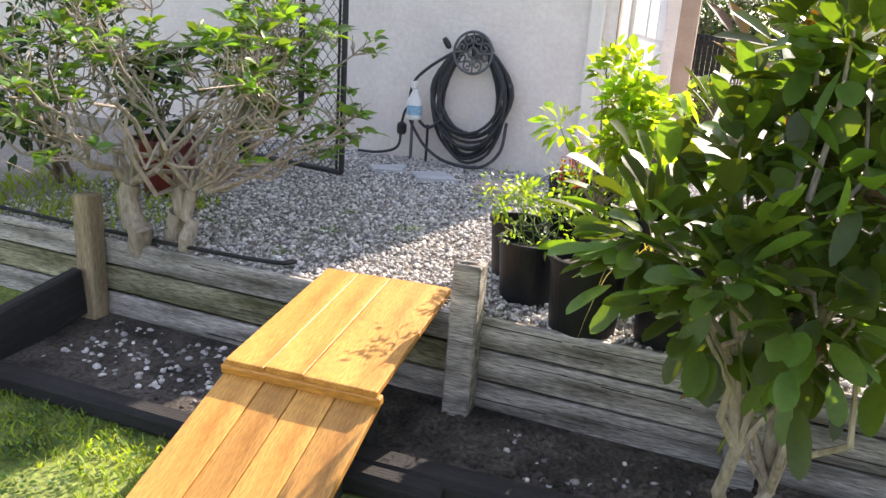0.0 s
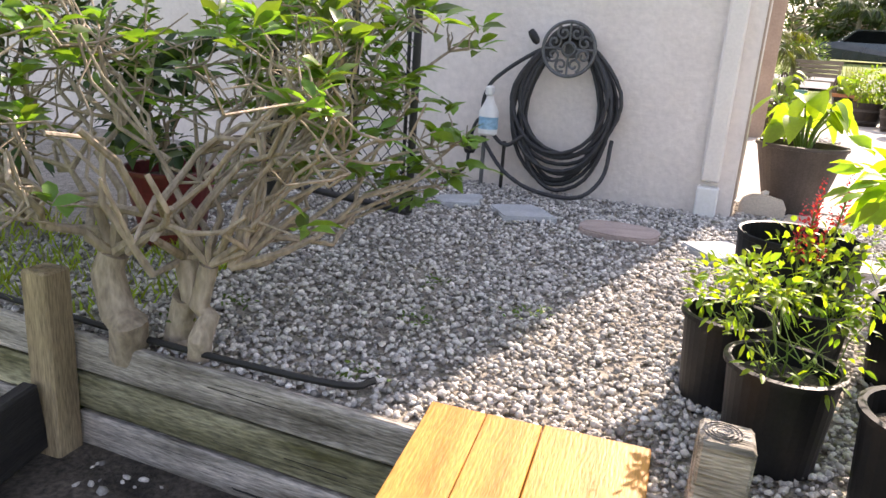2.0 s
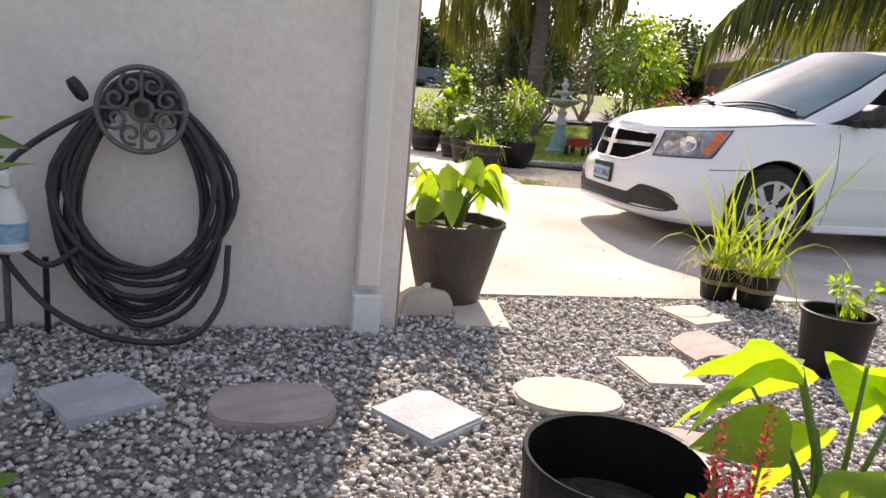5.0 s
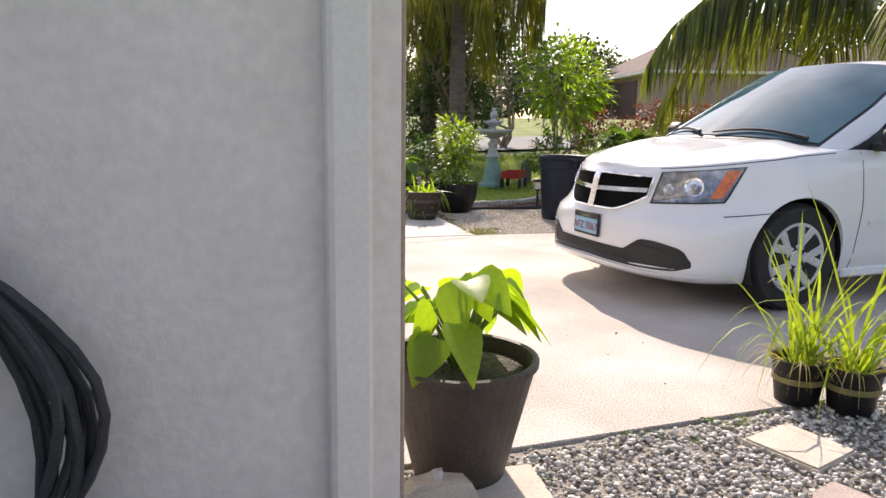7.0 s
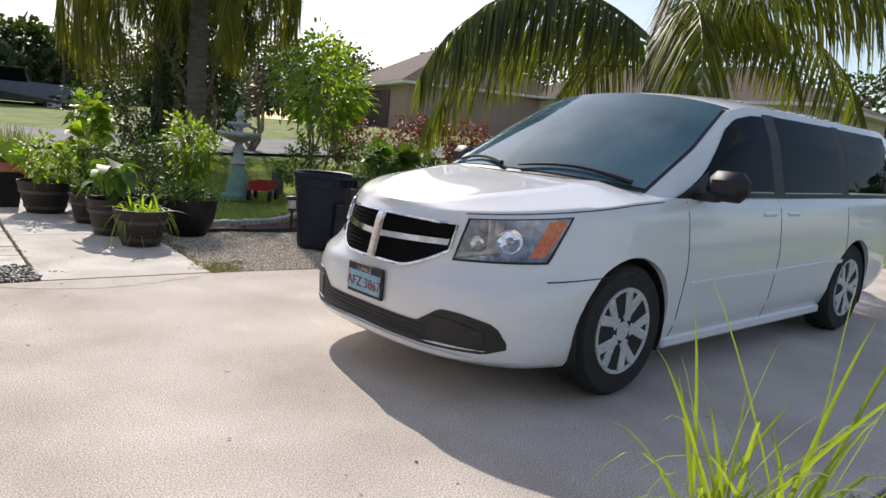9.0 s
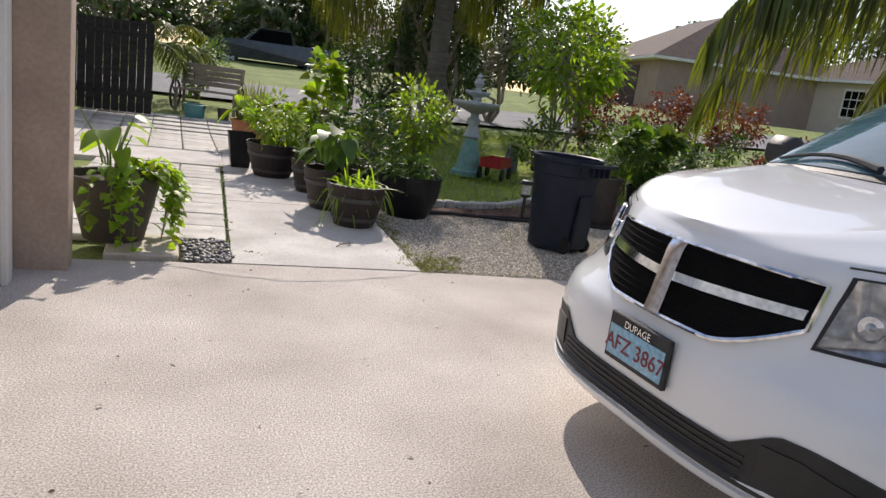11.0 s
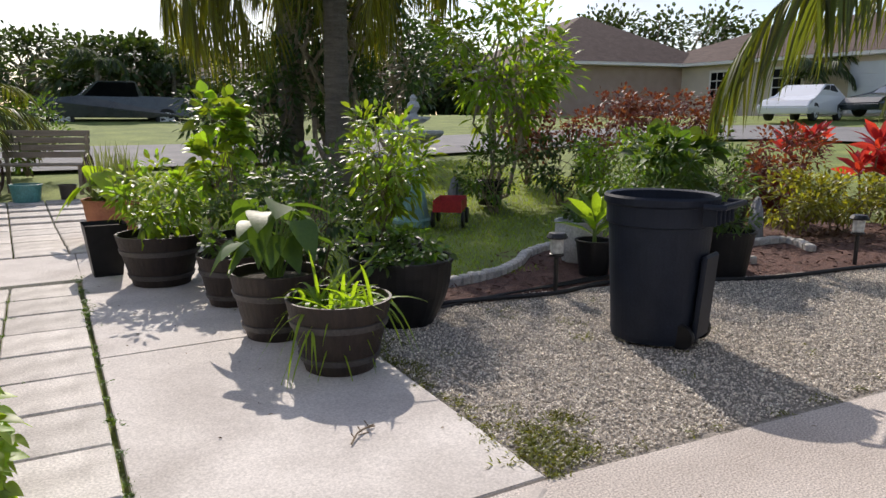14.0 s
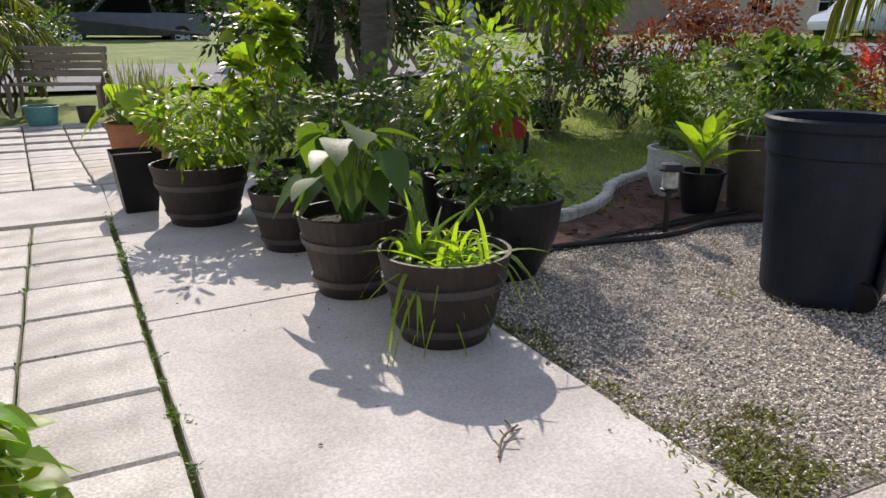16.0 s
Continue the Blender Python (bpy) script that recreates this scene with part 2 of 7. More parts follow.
SHINGLE = material("roof_shingle", (0.065, 0.038, 0.030), (0.11, 0.07, 0.056), 0.9, 3, 50, 0.4, speck=0.3)
FARWALL = material("cream_render", (0.60, 0.50, 0.40), (0.68, 0.58, 0.47), 0.9, 2, 60, 0.1, speck=0.05)
# Brownish wall, darkened in colour for its backlit, shaded front.
FARTANSHADE = material("shade_darkened_tan_render", (0.34, 0.24, 0.19), (0.42, 0.31, 0.25), 0.9, 2, 60, 0.1, speck=0.06)
FARWALLGREY = material("grey_render", (0.42, 0.42, 0.42), (0.5, 0.5, 0.5), 0.9, 2, 60, 0.1, speck=0.05)
DARKDOOR = material("brown_garage_door", (0.09, 0.05, 0.045), (0.12, 0.07, 0.06), 0.6, 2, 60, 0.05)
BLUEDOOR = material("pale_garage_door", (0.62, 0.64, 0.66), (0.70, 0.72, 0.74), 0.5, 2, 60, 0.05, speck=0.04)
TRUCKPAINT = material("dark_truck_paint", (0.02, 0.028, 0.03), (0.04, 0.05, 0.05), 0.25, 3, 60, 0.0, coat=1.0)
GLASS = material("lamp_glass", (0.5, 0.52, 0.5), (0.62, 0.63, 0.6), 0.1, 9, 50, 0.0)
DRIPLINE = material("drip_tube", (0.012, 0.012, 0.012), (0.02, 0.02, 0.02), 0.6, 9, 50, 0.1)


# ---- building helpers ----
def finish(bm, name, mat, smooth=False):
    me = bpy.data.meshes.new(name)
    bmesh.ops.recalc_face_normals(bm, faces=bm.faces)
    for f in bm.faces:
        f.smooth = smooth
    if smooth:
        for e in bm.edges:
            e.smooth = e.calc_face_angle(0.0) < 0.75
    bm.to_mesh(me)
    bm.free()
    me.materials.append(mat)
    return me


def part(name, bm, mat, parent=None, label="", smooth=False, m=None):
    data = finish(bm, name, mat, smooth) if isinstance(bm, bmesh.types.BMesh) else bm
    if not isinstance(bm, bmesh.types.BMesh) and not data.materials:
        data.materials.append(mat)
    ob = new(name, data)
    if parent:
        ob.parent = parent
    if m is not None:
        ob.matrix_basis = m
    if label:
        ob["label"] = label
    return ob


def thing(name, m, label, category, group="", kind=""):
    ob = new(name)
    ob.matrix_basis = m
    ob.empty_display_size = 0.1
    return tagged(ob, label, category, group, kind)


def box(sx, sy, sz, m=None, bevel=0.006, bm=None):
    """A bevelled box centred in x and y, standing on z = 0."""
    b = bmesh.new()
    bmesh.ops.create_cube(b, size=1)
    bmesh.ops.transform(b, matrix=Matrix.Translation((0, 0, sz / 2)) @ Matrix.Diagonal((sx, sy, sz, 1)), verts=b.verts)
    if bevel:
        bmesh.ops.bevel(b, geom=b.edges[:], offset=min(bevel, 0.45 * min(sx, sy, sz)), segments=1, affect="EDGES")
    if m is not None:
        bmesh.ops.transform(b, matrix=m, verts=b.verts)
    return join(bm, b)


def join(bm, b):
    if bm is None:
        return b
    me = bpy.data.meshes.new("tmp")
    b.to_mesh(me)
    b.free()
    bm.from_mesh(me)
    bpy.data.meshes.remove(me)
    return bm


def lathe(profile, n=32, bm=None, m=None):
    """A turned solid from (radius, z) pairs."""
    b = bmesh.new()
    rings = [[b.verts.new((r * math.cos(2 * math.pi * i / n), r * math.sin(2 * math.pi * i / n), z)) for i in range(n)] for r, z in profile]
    for a, c in zip(rings, rings[1:]):
        for i in range(n):
            b.faces.new((a[i], a[(i + 1) % n], c[(i + 1) % n], c[i]))
    for ring, flip in ((rings[0], True), (rings[-1], False)):
        b.faces.new(ring[::-1] if flip else ring)
    if m is not None:
        bmesh.ops.transform(b, matrix=m, verts=b.verts)
    return join(bm, b)


def tube(points, radii, n=8, bm=None, closed=False):
    """A round bar along points; radii is one number or one for each point."""
    b = bmesh.new()
    pts = [Vector(p) for p in points]
    k = len(pts)
    rr = radii if isinstance(radii, (list, tuple)) else [radii] * k
    rings, side = [], None
    for i, p in enumerate(pts):
        if closed:
            d = pts[(i + 1) % k] - pts[i - 1]
        else:
            d = pts[min(i + 1, k - 1)] - pts[max(i - 1, 0)]
        d.normalize()
        if side is None:
            side = d.orthogonal().normalized()
        side = (side - d * side.dot(d)).normalized()
        up = d.cross(side)
        rings.append([b.verts.new(p + (side * math.cos(a) + up * math.sin(a)) * rr[i]) for a in (2 * math.pi * j / n for j in range(n))])
    for i in range(k if closed else k - 1):
        a, c = rings[i], rings[(i + 1) % k]
        for j in range(n):
            b.faces.new((a[j], a[(j + 1) % n], c[(j + 1) % n], c[j]))
    if not closed:
        b.faces.new(rings[0][::-1]), b.faces.new(rings[-1])
    return join(bm, b)


def prism(outline, z0, z1, bevel=0.0, bm=None, m=None):
    """A solid from an outline in x and y between two heights."""
    b = bmesh.new()
    low = [b.verts.new((x, y, z0)) for x, y in outline]
    top = [b.verts.new((x, y, z1)) for x, y in outline]
    b.faces.new(low[::-1])
    t = b.faces.new(top)
    for i in range(len(low)):
        j = (i + 1) % len(low)
        b.faces.new((low[i], low[j], top[j], top[i]))
    if bevel:
        bmesh.ops.bevel(b, geom=list(t.edges), offset=bevel, segments=2, affect="EDGES")
    if m is not None:
        bmesh.ops.transform(b, matrix=m, verts=b.verts)
    return join(bm, b)


def raw(name, verts, faces, mat, smooth=False):
    me = bpy.data.meshes.new(name)
    me.from_pydata(verts, [], faces)
    me.materials.append(mat)
    if smooth:
        me.polygons.foreach_set("use_smooth", np.ones(len(me.polygons), dtype=bool))
    return me


STATIONS = ((0.0, 0.06), (0.3, 0.9), (0.62, 0.86), (1.0, 0.03))
OBLONG = ((0.0, 0.12), (0.22, 0.75), (0.5, 1.0), (0.78, 0.9), (0.93, 0.55), (1.0, 0.05))
RIBBON = ((0.0, 0.7), (0.35, 1.0), (0.7, 0.75), (1.0, 0.05))
HEART = ((0.0, 0.6), (0.08, 0.98), (0.25, 1.16), (0.48, 1.0), (0.75, 0.58), (1.0, 0.03))


def leaves(name, P, D, length, width, mat, droop=0.25, fold=0.25, stations=STATIONS, up=None, rng=None):
    """One mesh of curved, folded leaves: a base point, a direction and a length for each."""
    P, D = np.asarray(P, float), np.asarray(D, float)
    n = len(P)
    rng = rng or np.random.default_rng(1)
    D = D / (np.linalg.norm(D, axis=1, keepdims=True) + 1e-9)
    ref = np.tile((0.0, 0.0, 1.0), (n, 1)) + rng.normal(0, 0.35, (n, 3)) if up is None else np.asarray(up, float)
    S = np.cross(D, ref)
    S /= np.linalg.norm(S, axis=1, keepdims=True) + 1e-9
    Nn = np.cross(S, D)
    Lg, Wd = np.broadcast_to(length, n)[:, None], np.broadcast_to(width, n)[:, None]
    dr = np.broadcast_to(droop, n)[:, None]
    rows = []
    for s, w in stations:
        mid = P + D * Lg * s
        mid[:, 2] -= (dr * Lg * s * s)[:, 0]
        half = S * Wd * w * 0.5
        lift = Nn * Wd * w * 0.5 * fold
        rows += [mid - half + lift, mid, mid + half + lift]
    k = len(stations) * 3
    V = np.stack(rows, 1).reshape(-1, 3)
    f = []
    for i in range(len(stations) - 1):
        a = 3 * i
        f += [(a, a + 1, a + 4, a + 3), (a + 1, a + 2, a + 5, a + 4)]
    F = (np.array(f)[None] + (np.arange(n) * k)[:, None, None]).reshape(-1, 4)
    me = bpy.data.meshes.new(name)
    me.vertices.add(len(V))
    me.vertices.foreach_set("co", V.ravel())
    me.loops.add(F.size)
    me.loops.foreach_set("vertex_index", F.ravel().astype(np.int32))
    me.polygons.add(len(F))
    me.polygons.foreach_set("loop_start", np.arange(0, F.size, 4, dtype=np.int32))
    me.polygons.foreach_set("use_smooth", np.ones(len(F), dtype=bool))
    me.update(calc_edges=True)
    me.materials.append(mat)
    return me


def pebbles(name, P, size, mat, seed=0, flat=0.6, low=False):
    """One mesh of many small rough stones, each a squashed and dented octahedron-like solid."""
    rng = np.random.default_rng(seed)
    b = bmesh.new()
    if low:
        six = [b.verts.new(c) for c in ((1, 0, 0), (0, 1, 0), (-1, 0, 0), (0, -1, 0), (0, 0, 1), (0, 0, -1))]
        for i in range(4):
            b.faces.new((six[i], six[(i + 1) % 4], six[4])), b.faces.new((six[(i + 1) % 4], six[i], six[5]))
        b.verts.index_update()
    else:
        bmesh.ops.create_icosphere(b, subdivisions=1, radius=1)
    T = np.array([v.co[:] for v in b.verts])
    F = np.array([[v.index for v in f.verts] for f in b.faces])
    b.free()
    n = len(P)
    V = T[None] * rng.uniform(0.75, 1.2, (n, len(T), 1))
    V = V * (np.stack([rng.uniform(0.7, 1.25, n), rng.uniform(0.6, 1.0, n), np.full(n, flat) * rng.uniform(0.7, 1.3, n)], 1)[:, None])
    a, tl = rng.uniform(0, 6.28, n), rng.normal(0, 0.45, n)
    ca, sa, ct, st = np.cos(a), np.sin(a), np.cos(tl), np.sin(tl)
    x, y, z = V[..., 0], V[..., 1], V[..., 2]
    y, z = ct[:, None] * y - st[:, None] * z, st[:, None] * y + ct[:, None] * z
    x, y = ca[:, None] * x - sa[:, None] * y, sa[:, None] * x + ca[:, None] * y
    V = np.stack([x, y, z], -1) * np.broadcast_to(size, n)[:, None, None] + np.asarray(P)[:, None]
    F = (F[None] + (np.arange(n) * len(T))[:, None, None]).reshape(-1, 3)
    me = bpy.data.meshes.new(name)
    V = V.reshape(-1, 3)
    me.vertices.add(len(V))
    me.vertices.foreach_set("co", V.ravel())
    me.loops.add(F.size)
    me.loops.foreach_set("vertex_index", F.ravel().astype(np.int32))
    me.polygons.add(len(F))
    me.polygons.foreach_set("loop_start", np.arange(0, F.size, 3, dtype=np.int32))
    me.update(calc_edges=True)
    me.materials.append(mat)
    return me


def flat_sheet(name, outline, z0, z1, mat, label, m=HOME, bevel=0.004):
    ob = part(name, prism(outline, z0, z1, bevel), mat, m=m)
    return tagged(ob, label, "ground", kind="structure")


# ---- ground ----
LOW = -0.50
WALL_V = -2.90


def yard_z(x, y):
    """The side yard's gravel falls gently towards the retaining wall."""
    v = (HOME.inverted() @ Vector((x, y, 0))).y
    return -0.1 * min(1.0, max(0.0, (-0.7 - v) / 1.8))


def Y(x, y, dz=0.0, rz=0.0):
    return pose(x, y, yard_z(x, y) + dz, 0, 0, rz)


gv, gf = [], []
xs = [-400, -150, -60, -25, -12, -6, -3] + list(np.linspace(0, 48, 37)) + [60, 90, 160, 400]
ys = [-400, -150, -60, -25, -12, -6, -3.2, -2.93, -2.5, -0.7] + list(np.linspace(0.0, 48, 37)) + [60, 90, 160, 400]
for b_ in ys:
    for a_ in xs:
        p_ = HOME @ Vector((a_, b_, 0))
        z_ = LOW - 0.02 if b_ < -2.9 and abs(a_) < 30 else ground_z(p_.x, p_.y) - 0.03 + (yard_z(p_.x, p_.y) - 0.02 if abs(a_) < 30 else 0)
        gv.append((p_.x, p_.y, z_))
nx = len(xs)
for j in range(len(ys) - 1):
    for i in range(nx - 1):
        gf.append((j * nx + i, j * nx + i + 1, (j + 1) * nx + i + 1, (j + 1) * nx + i))
tagged(part("ground", raw("ground", gv, gf, LAWN), LAWN), "green lawn ground reaching to the horizon", "ground", kind="structure")

RNG = np.random.default_rng(7)


def uv(x, y):
    p = HOME.inverted() @ Vector((x, y, 0))
    return p.x, p.y


# driveway, walk, gravel beds
flat_sheet("driveway", [(0.0, 0.55), (16, 0.55), (16, 4.2), (8, 4.78), (4.9, 5.05), (2.38, 5.30), (1.14, 5.34), (0.0, 5.34)], -0.12, 0.0, CONCRETE, "sun-bleached cream concrete driveway with fine pitting")
flat_sheet("walk_slab", [(1.14, 5.352), (2.38, 5.315), (2.50, 7.38), (1.24, 7.40)], -0.10, 0.004, WALKSLAB, "pale smooth concrete walk slab")
flat_sheet("walk_slab", [(1.24, 7.41), (2.50, 7.39), (2.62, 10.6), (1.40, 10.6)], -0.10, 0.004, WALKSLAB, "pale smooth concrete walk slab")
flat_sheet("landing_slab", [(-1.2, 9.46), (1.345, 9.46), (1.39, 10.6), (-1.2, 10.6)], -0.10, 0.004, WALKSLAB, "pale concrete landing before the pavers")
bed_v, bed_f = [], []
for u0_, u1_, top_v in ((-7.0, -0.004, -0.012), (-0.004, 3.62, 0.53)):
    n0_ = len(bed_v)
    for v_ in (WALL_V + 0.02, -2.5, -0.7, top_v):
        for u_ in (u0_, u1_):
            p_ = HOME @ Vector((u_, v_, 0))
            bed_v.append((p_.x, p_.y, yard_z(p_.x, p_.y) - 0.012))
    bed_f += [(n0_ + 2 * k, n0_ + 2 * k + 1, n0_ + 2 * k + 3, n0_ + 2 * k + 2) for k in range(3)]
tagged(part("side_gravel_bed", raw("side_gravel_bed", bed_v, bed_f, GRAVELBED), GRAVELBED), "grey gravel bed beside the house", "ground", kind="structure")
flat_sheet("front_gravel_bed", [(2.39, 5.31), (4.9, 5.06), (8, 4.79), (12, 4.5), (12, 5.9), (8.5, 6.34), (6.85, 6.64), (5.8, 6.8), (4.8, 7.3), (3.25, 7.38), (2.51, 7.42)], -0.10, -0.008, GRAVELBED, "fine gravel bed beside the driveway")
flat_sheet("mulch_bed", [(2.52, 7.43), (3.25, 7.39), (4.8, 7.31), (5.8, 6.81), (6.85, 6.65), (8.5, 6.35), (13, 5.8), (13, 8.3), (9, 9.4), (5.6, 8.9), (4.9, 8.62), (4.5, 8.3), (3.9, 7.87), (3.4, 7.8), (2.47, 7.9)], -0.10, -0.004, MULCH, "dark red bark mulch bed")
flat_sheet("planting_bed_soil", [(-2.35, -3.55), (3, -3.55), (3, -2.88), (-2.35, -2.88)], -0.6, LOW + 0.02, SOIL, "dark bare soil bed below the retaining wall")
inner_ = [(-60, 17.6), (-20, 17.6), (0, 17.6), (8, 17.6), (14, 17.5), (17, 17.0), (19.0, 15.6), (19.8, 13), (19.8, 5), (19.8, -10), (19.8, -60)]
outer_ = [(-60, 22), (-20, 22), (0, 22), (9, 22), (16, 22), (21, 21.4), (24, 19), (25.3, 14), (25.5, 5), (25.5, -10), (25.5, -60)]
sv_, sf_ = [], []
for k_ in range(len(inner_) - 1):
    for q_ in range(10):
        for h_ in range(5):
            a_ = Vector(inner_[k_]).lerp(Vector(inner_[k_ + 1]), q_ / 10)
            b_ = Vector(outer_[k_]).lerp(Vector(outer_[k_ + 1]), q_ / 10)
            c_ = a_.lerp(b_, h_ / 4)
            p_ = HOME @ Vector((c_.x, c_.y, 0))
            sv_.append((p_.x, p_.y, ground_z(p_.x, p_.y) + 0.02))
for r_ in range(len(sv_) // 5 - 1):
    sf_ += [(r_ * 5 + h_, r_ * 5 + h_ + 1, r_ * 5 + h_ + 6, r_ * 5 + h_ + 5) for h_ in range(4)]
tagged(part("street", raw("street", sv_, sf_, ROAD), ROAD), "pale grey asphalt street bending round the garden", "road", kind="structure")

def stones_in(n, region, z, jitter, seed):
    rng = np.random.default_rng(seed)
    (u0, u1), (v0, v1), ok = region
    P = np.stack([rng.uniform(u0, u1, n), rng.uniform(v0, v1, n), z + rng.uniform(-jitter, jitter, n)], 1)
    if z > -0.1 and v0 > -3.0:
        P[:, 2] -= 0.1 * np.clip((-0.7 - P[:, 1]) / 1.8, 0, 1)
    return P[ok(P[:, 0], P[:, 1])]

yard = lambda a, b: (b < -0.02) | (a > 0.03)
P = stones_in(31000, ((-2.9, 3.55), (-2.87, 0.5), yard), -0.002, 0.006, 2)
ob = part("side_gravel_base", pebbles("side_gravel_base", P, RNG.uniform(0.007, 0.014, len(P)), STONES, 2, 0.7, True), STONES, m=HOME)
tagged(ob, "small pale grey gravel between the larger stones", "gravel", kind="stuff")
P = stones_in(36000, ((-2.9, 3.55), (-2.87, 0.5), yard), 0.002, 0.007, 3)
ob = part("side_gravel", pebbles("side_gravel", P, RNG.uniform(0.007, 0.017, len(P)), STONES, 3), STONES, m=HOME)
tagged(ob, "loose pale grey limestone gravel beside the house", "gravel", kind="stuff")
P = stones_in(84000, ((2.42, 7.6), (4.85, 7.4), lambda a, b: (b > 5.33 - (a - 2.38) * 0.098) & (a > 2.40 + (b - 5.3) * 0.055) & (b < 7.40 - np.clip(a - 4.0, 0, 9) * 0.25)), 0.0, 0.004, 4)
ob = part("front_gravel", pebbles("front_gravel", P, RNG.uniform(0.004, 0.0088, len(P)), PEASTONES, 4, 0.7, True), PEASTONES, m=HOME)
tagged(ob, "fine tan and grey gravel by the walk", "gravel", kind="stuff")

# ---- house ----
def house():
    h = thing("wall_south", U(0, 0), "cream stucco house corner with a garage front", "house", kind="structure")
    part("side_wall", box(7.0, 0.2, 2.78, Matrix.Translation((-3.5, 0.1, -0.1)), 0.004), STUCCO, h)
    # garage front: piers either side of a broad door, and a lintel over it
    part("garage_pier", box(0.2, 0.55, 2.78, Matrix.Translation((-0.1, 0.478, -0.1)), 0.004), STUCCO, h)
    part("garage_pier", box(0.2, 0.5, 2.78, Matrix.Translation((-0.1, 5.05, -0.1)), 0.004), STUCCO, h)
    part("garage_lintel", box(0.2, 4.045, 0.5, Matrix.Translation((-0.1, 2.777, 2.18)), 0.004), STUCCO, h)
    door = part("garage_door", box(0.05, 4.04, 2.17, Matrix.Translation((-0.16, 2.777, 0.0)), 0.003), BLUEDOOR, h, "pale sectional garage door")
    for i in range(4):
        for j in range(4):
            part("door_panel", box(0.02, 0.86, 0.40, Matrix.Translation((-0.125, 1.28 + j * 1.0, 0.09 + i * 0.53)), 0.008), BLUEDOOR, door)
    part("door_casing", box(0.03, 0.12, 2.3, Matrix.Translation((0.016, 0.70, 0.0)), 0.004), TRIM, h)
    part("door_casing", box(0.03, 0.12, 2.3, Matrix.Translation((0.016, 4.86, 0.0)), 0.004), TRIM, h)
    part("entry_return", box(0.26, 0.2, 2.78, Matrix.Translation((0.13, 5.2, -0.1)), 0.004), SHADETAN, h, "tan corner post, colour darkened as in shade")
    part("corner_board", box(0.012, 0.09, 2.78, Matrix.Translation((0.006, 0.048, -0.1)), 0.003), SHADETAN, h, "tan corner board, colour darkened as in shade")
    part("entry_wall", box(0.2, 9.4, 2.78, Matrix.Translation((-1.4, 9.9, -0.1)), 0.004), STUCCO, h)
    part("roof", box(7.4, 5.6, 0.14, Matrix.Translation((-3.68, 2.76, 2.683)), 0.01), SHINGLE, h)
    return h

house()
ds = thing("downspout", U(-0.142, -0.036), "white square downspout on the stucco corner, with a plastic boot", "downspout")
part("pipe", box(0.105, 0.07, 2.45, Matrix.Translation((0, 0.0, 0.2)), 0.012), TRIM, ds)
part("boot", box(0.122, 0.09, 0.19, Matrix.Translation((0, 0, -0.02)), 0.008), PVC, ds, "bright white plastic drain boot")
part("strap", box(0.13, 0.012, 0.03, Matrix.Translation((0, 0.034, 1.5)), 0.002), TRIM, ds)

# ---- hose on its hanger ----
def swirl(cx, cz, r, turns, start, sgn, y, n=14):
    return [(cx + sgn * math.cos(start + turns * 6.283 * i / n) * r * (1 - 0.75 * i / n), y, cz + math.sin(start + turns * 6.283 * i / n) * r * (1 - 0.75 * i / n)) for i in range(n + 1)]

def eased(points, k=6):
    """More points along a smooth curve through the given ones."""
    p = [Vector(q) for q in points]
    p = [2 * p[0] - p[1]] + p + [2 * p[-1] - p[-2]]
    out = []
    for i in range(1, len(p) - 2):
        for j in range(k):
            t = j / k
            out.append(0.5 * (2 * p[i] + (p[i + 1] - p[i - 1]) * t + (2 * p[i - 1] - 5 * p[i] + 4 * p[i + 1] - p[i + 2]) * t * t + (3 * p[i] - p[i - 1] - 3 * p[i + 1] + p[i + 2]) * t ** 3))
    return out + [p[-2]]


def hose_hanger():
    h = thing("hose_hanger", U(-1.035, -0.11, 0.885), "grey cast iron scrollwork hose hanger on the stucco wall", "hose hanger")
    ring = [(math.cos(a) * 0.155, -0.03, math.sin(a) * 0.155) for a in np.linspace(0, 6.283, 41)[:-1]]
    part("rim", tube(ring, 0.011, 8, closed=True), IRON, h, smooth=True)
    ring = [(math.cos(a) * 0.038, -0.03, math.sin(a) * 0.038) for a in np.linspace(0, 6.283, 21)[:-1]]
    part("hub", tube(ring, 0.009, 6, closed=True), IRON, h, smooth=True)
    for k in range(8):
        a = k * math.pi / 4 + math.pi / 8
        s = -1 if k % 2 else 1
        part("scroll", tube(swirl(math.cos(a) * 0.098, math.sin(a) * 0.098, 0.042, 1.2, a, s, -0.03), 0.0075, 6), IRON, h, smooth=True)
    for k in range(4):
        a = k * math.pi / 2
        part("spoke", tube([(math.cos(a) * 0.04, -0.03, math.sin(a) * 0.04), (math.cos(a) * 0.15, -0.03, math.sin(a) * 0.15)], 0.0075, 6), IRON, h, smooth=True)
    arc = [(math.cos(a) * 0.11, 0.02, math.sin(a) * 0.11 - 0.02) for a in np.linspace(0.25, 2.89, 15)]
    part("saddle", tube(arc, 0.05, 10), BLACKMETAL, h, smooth=True)
    part("bracket", box(0.08, 0.05, 0.12, Matrix.Translation((0, 0.07, -0.05)), 0.006), IRON, h)

hose_hanger()

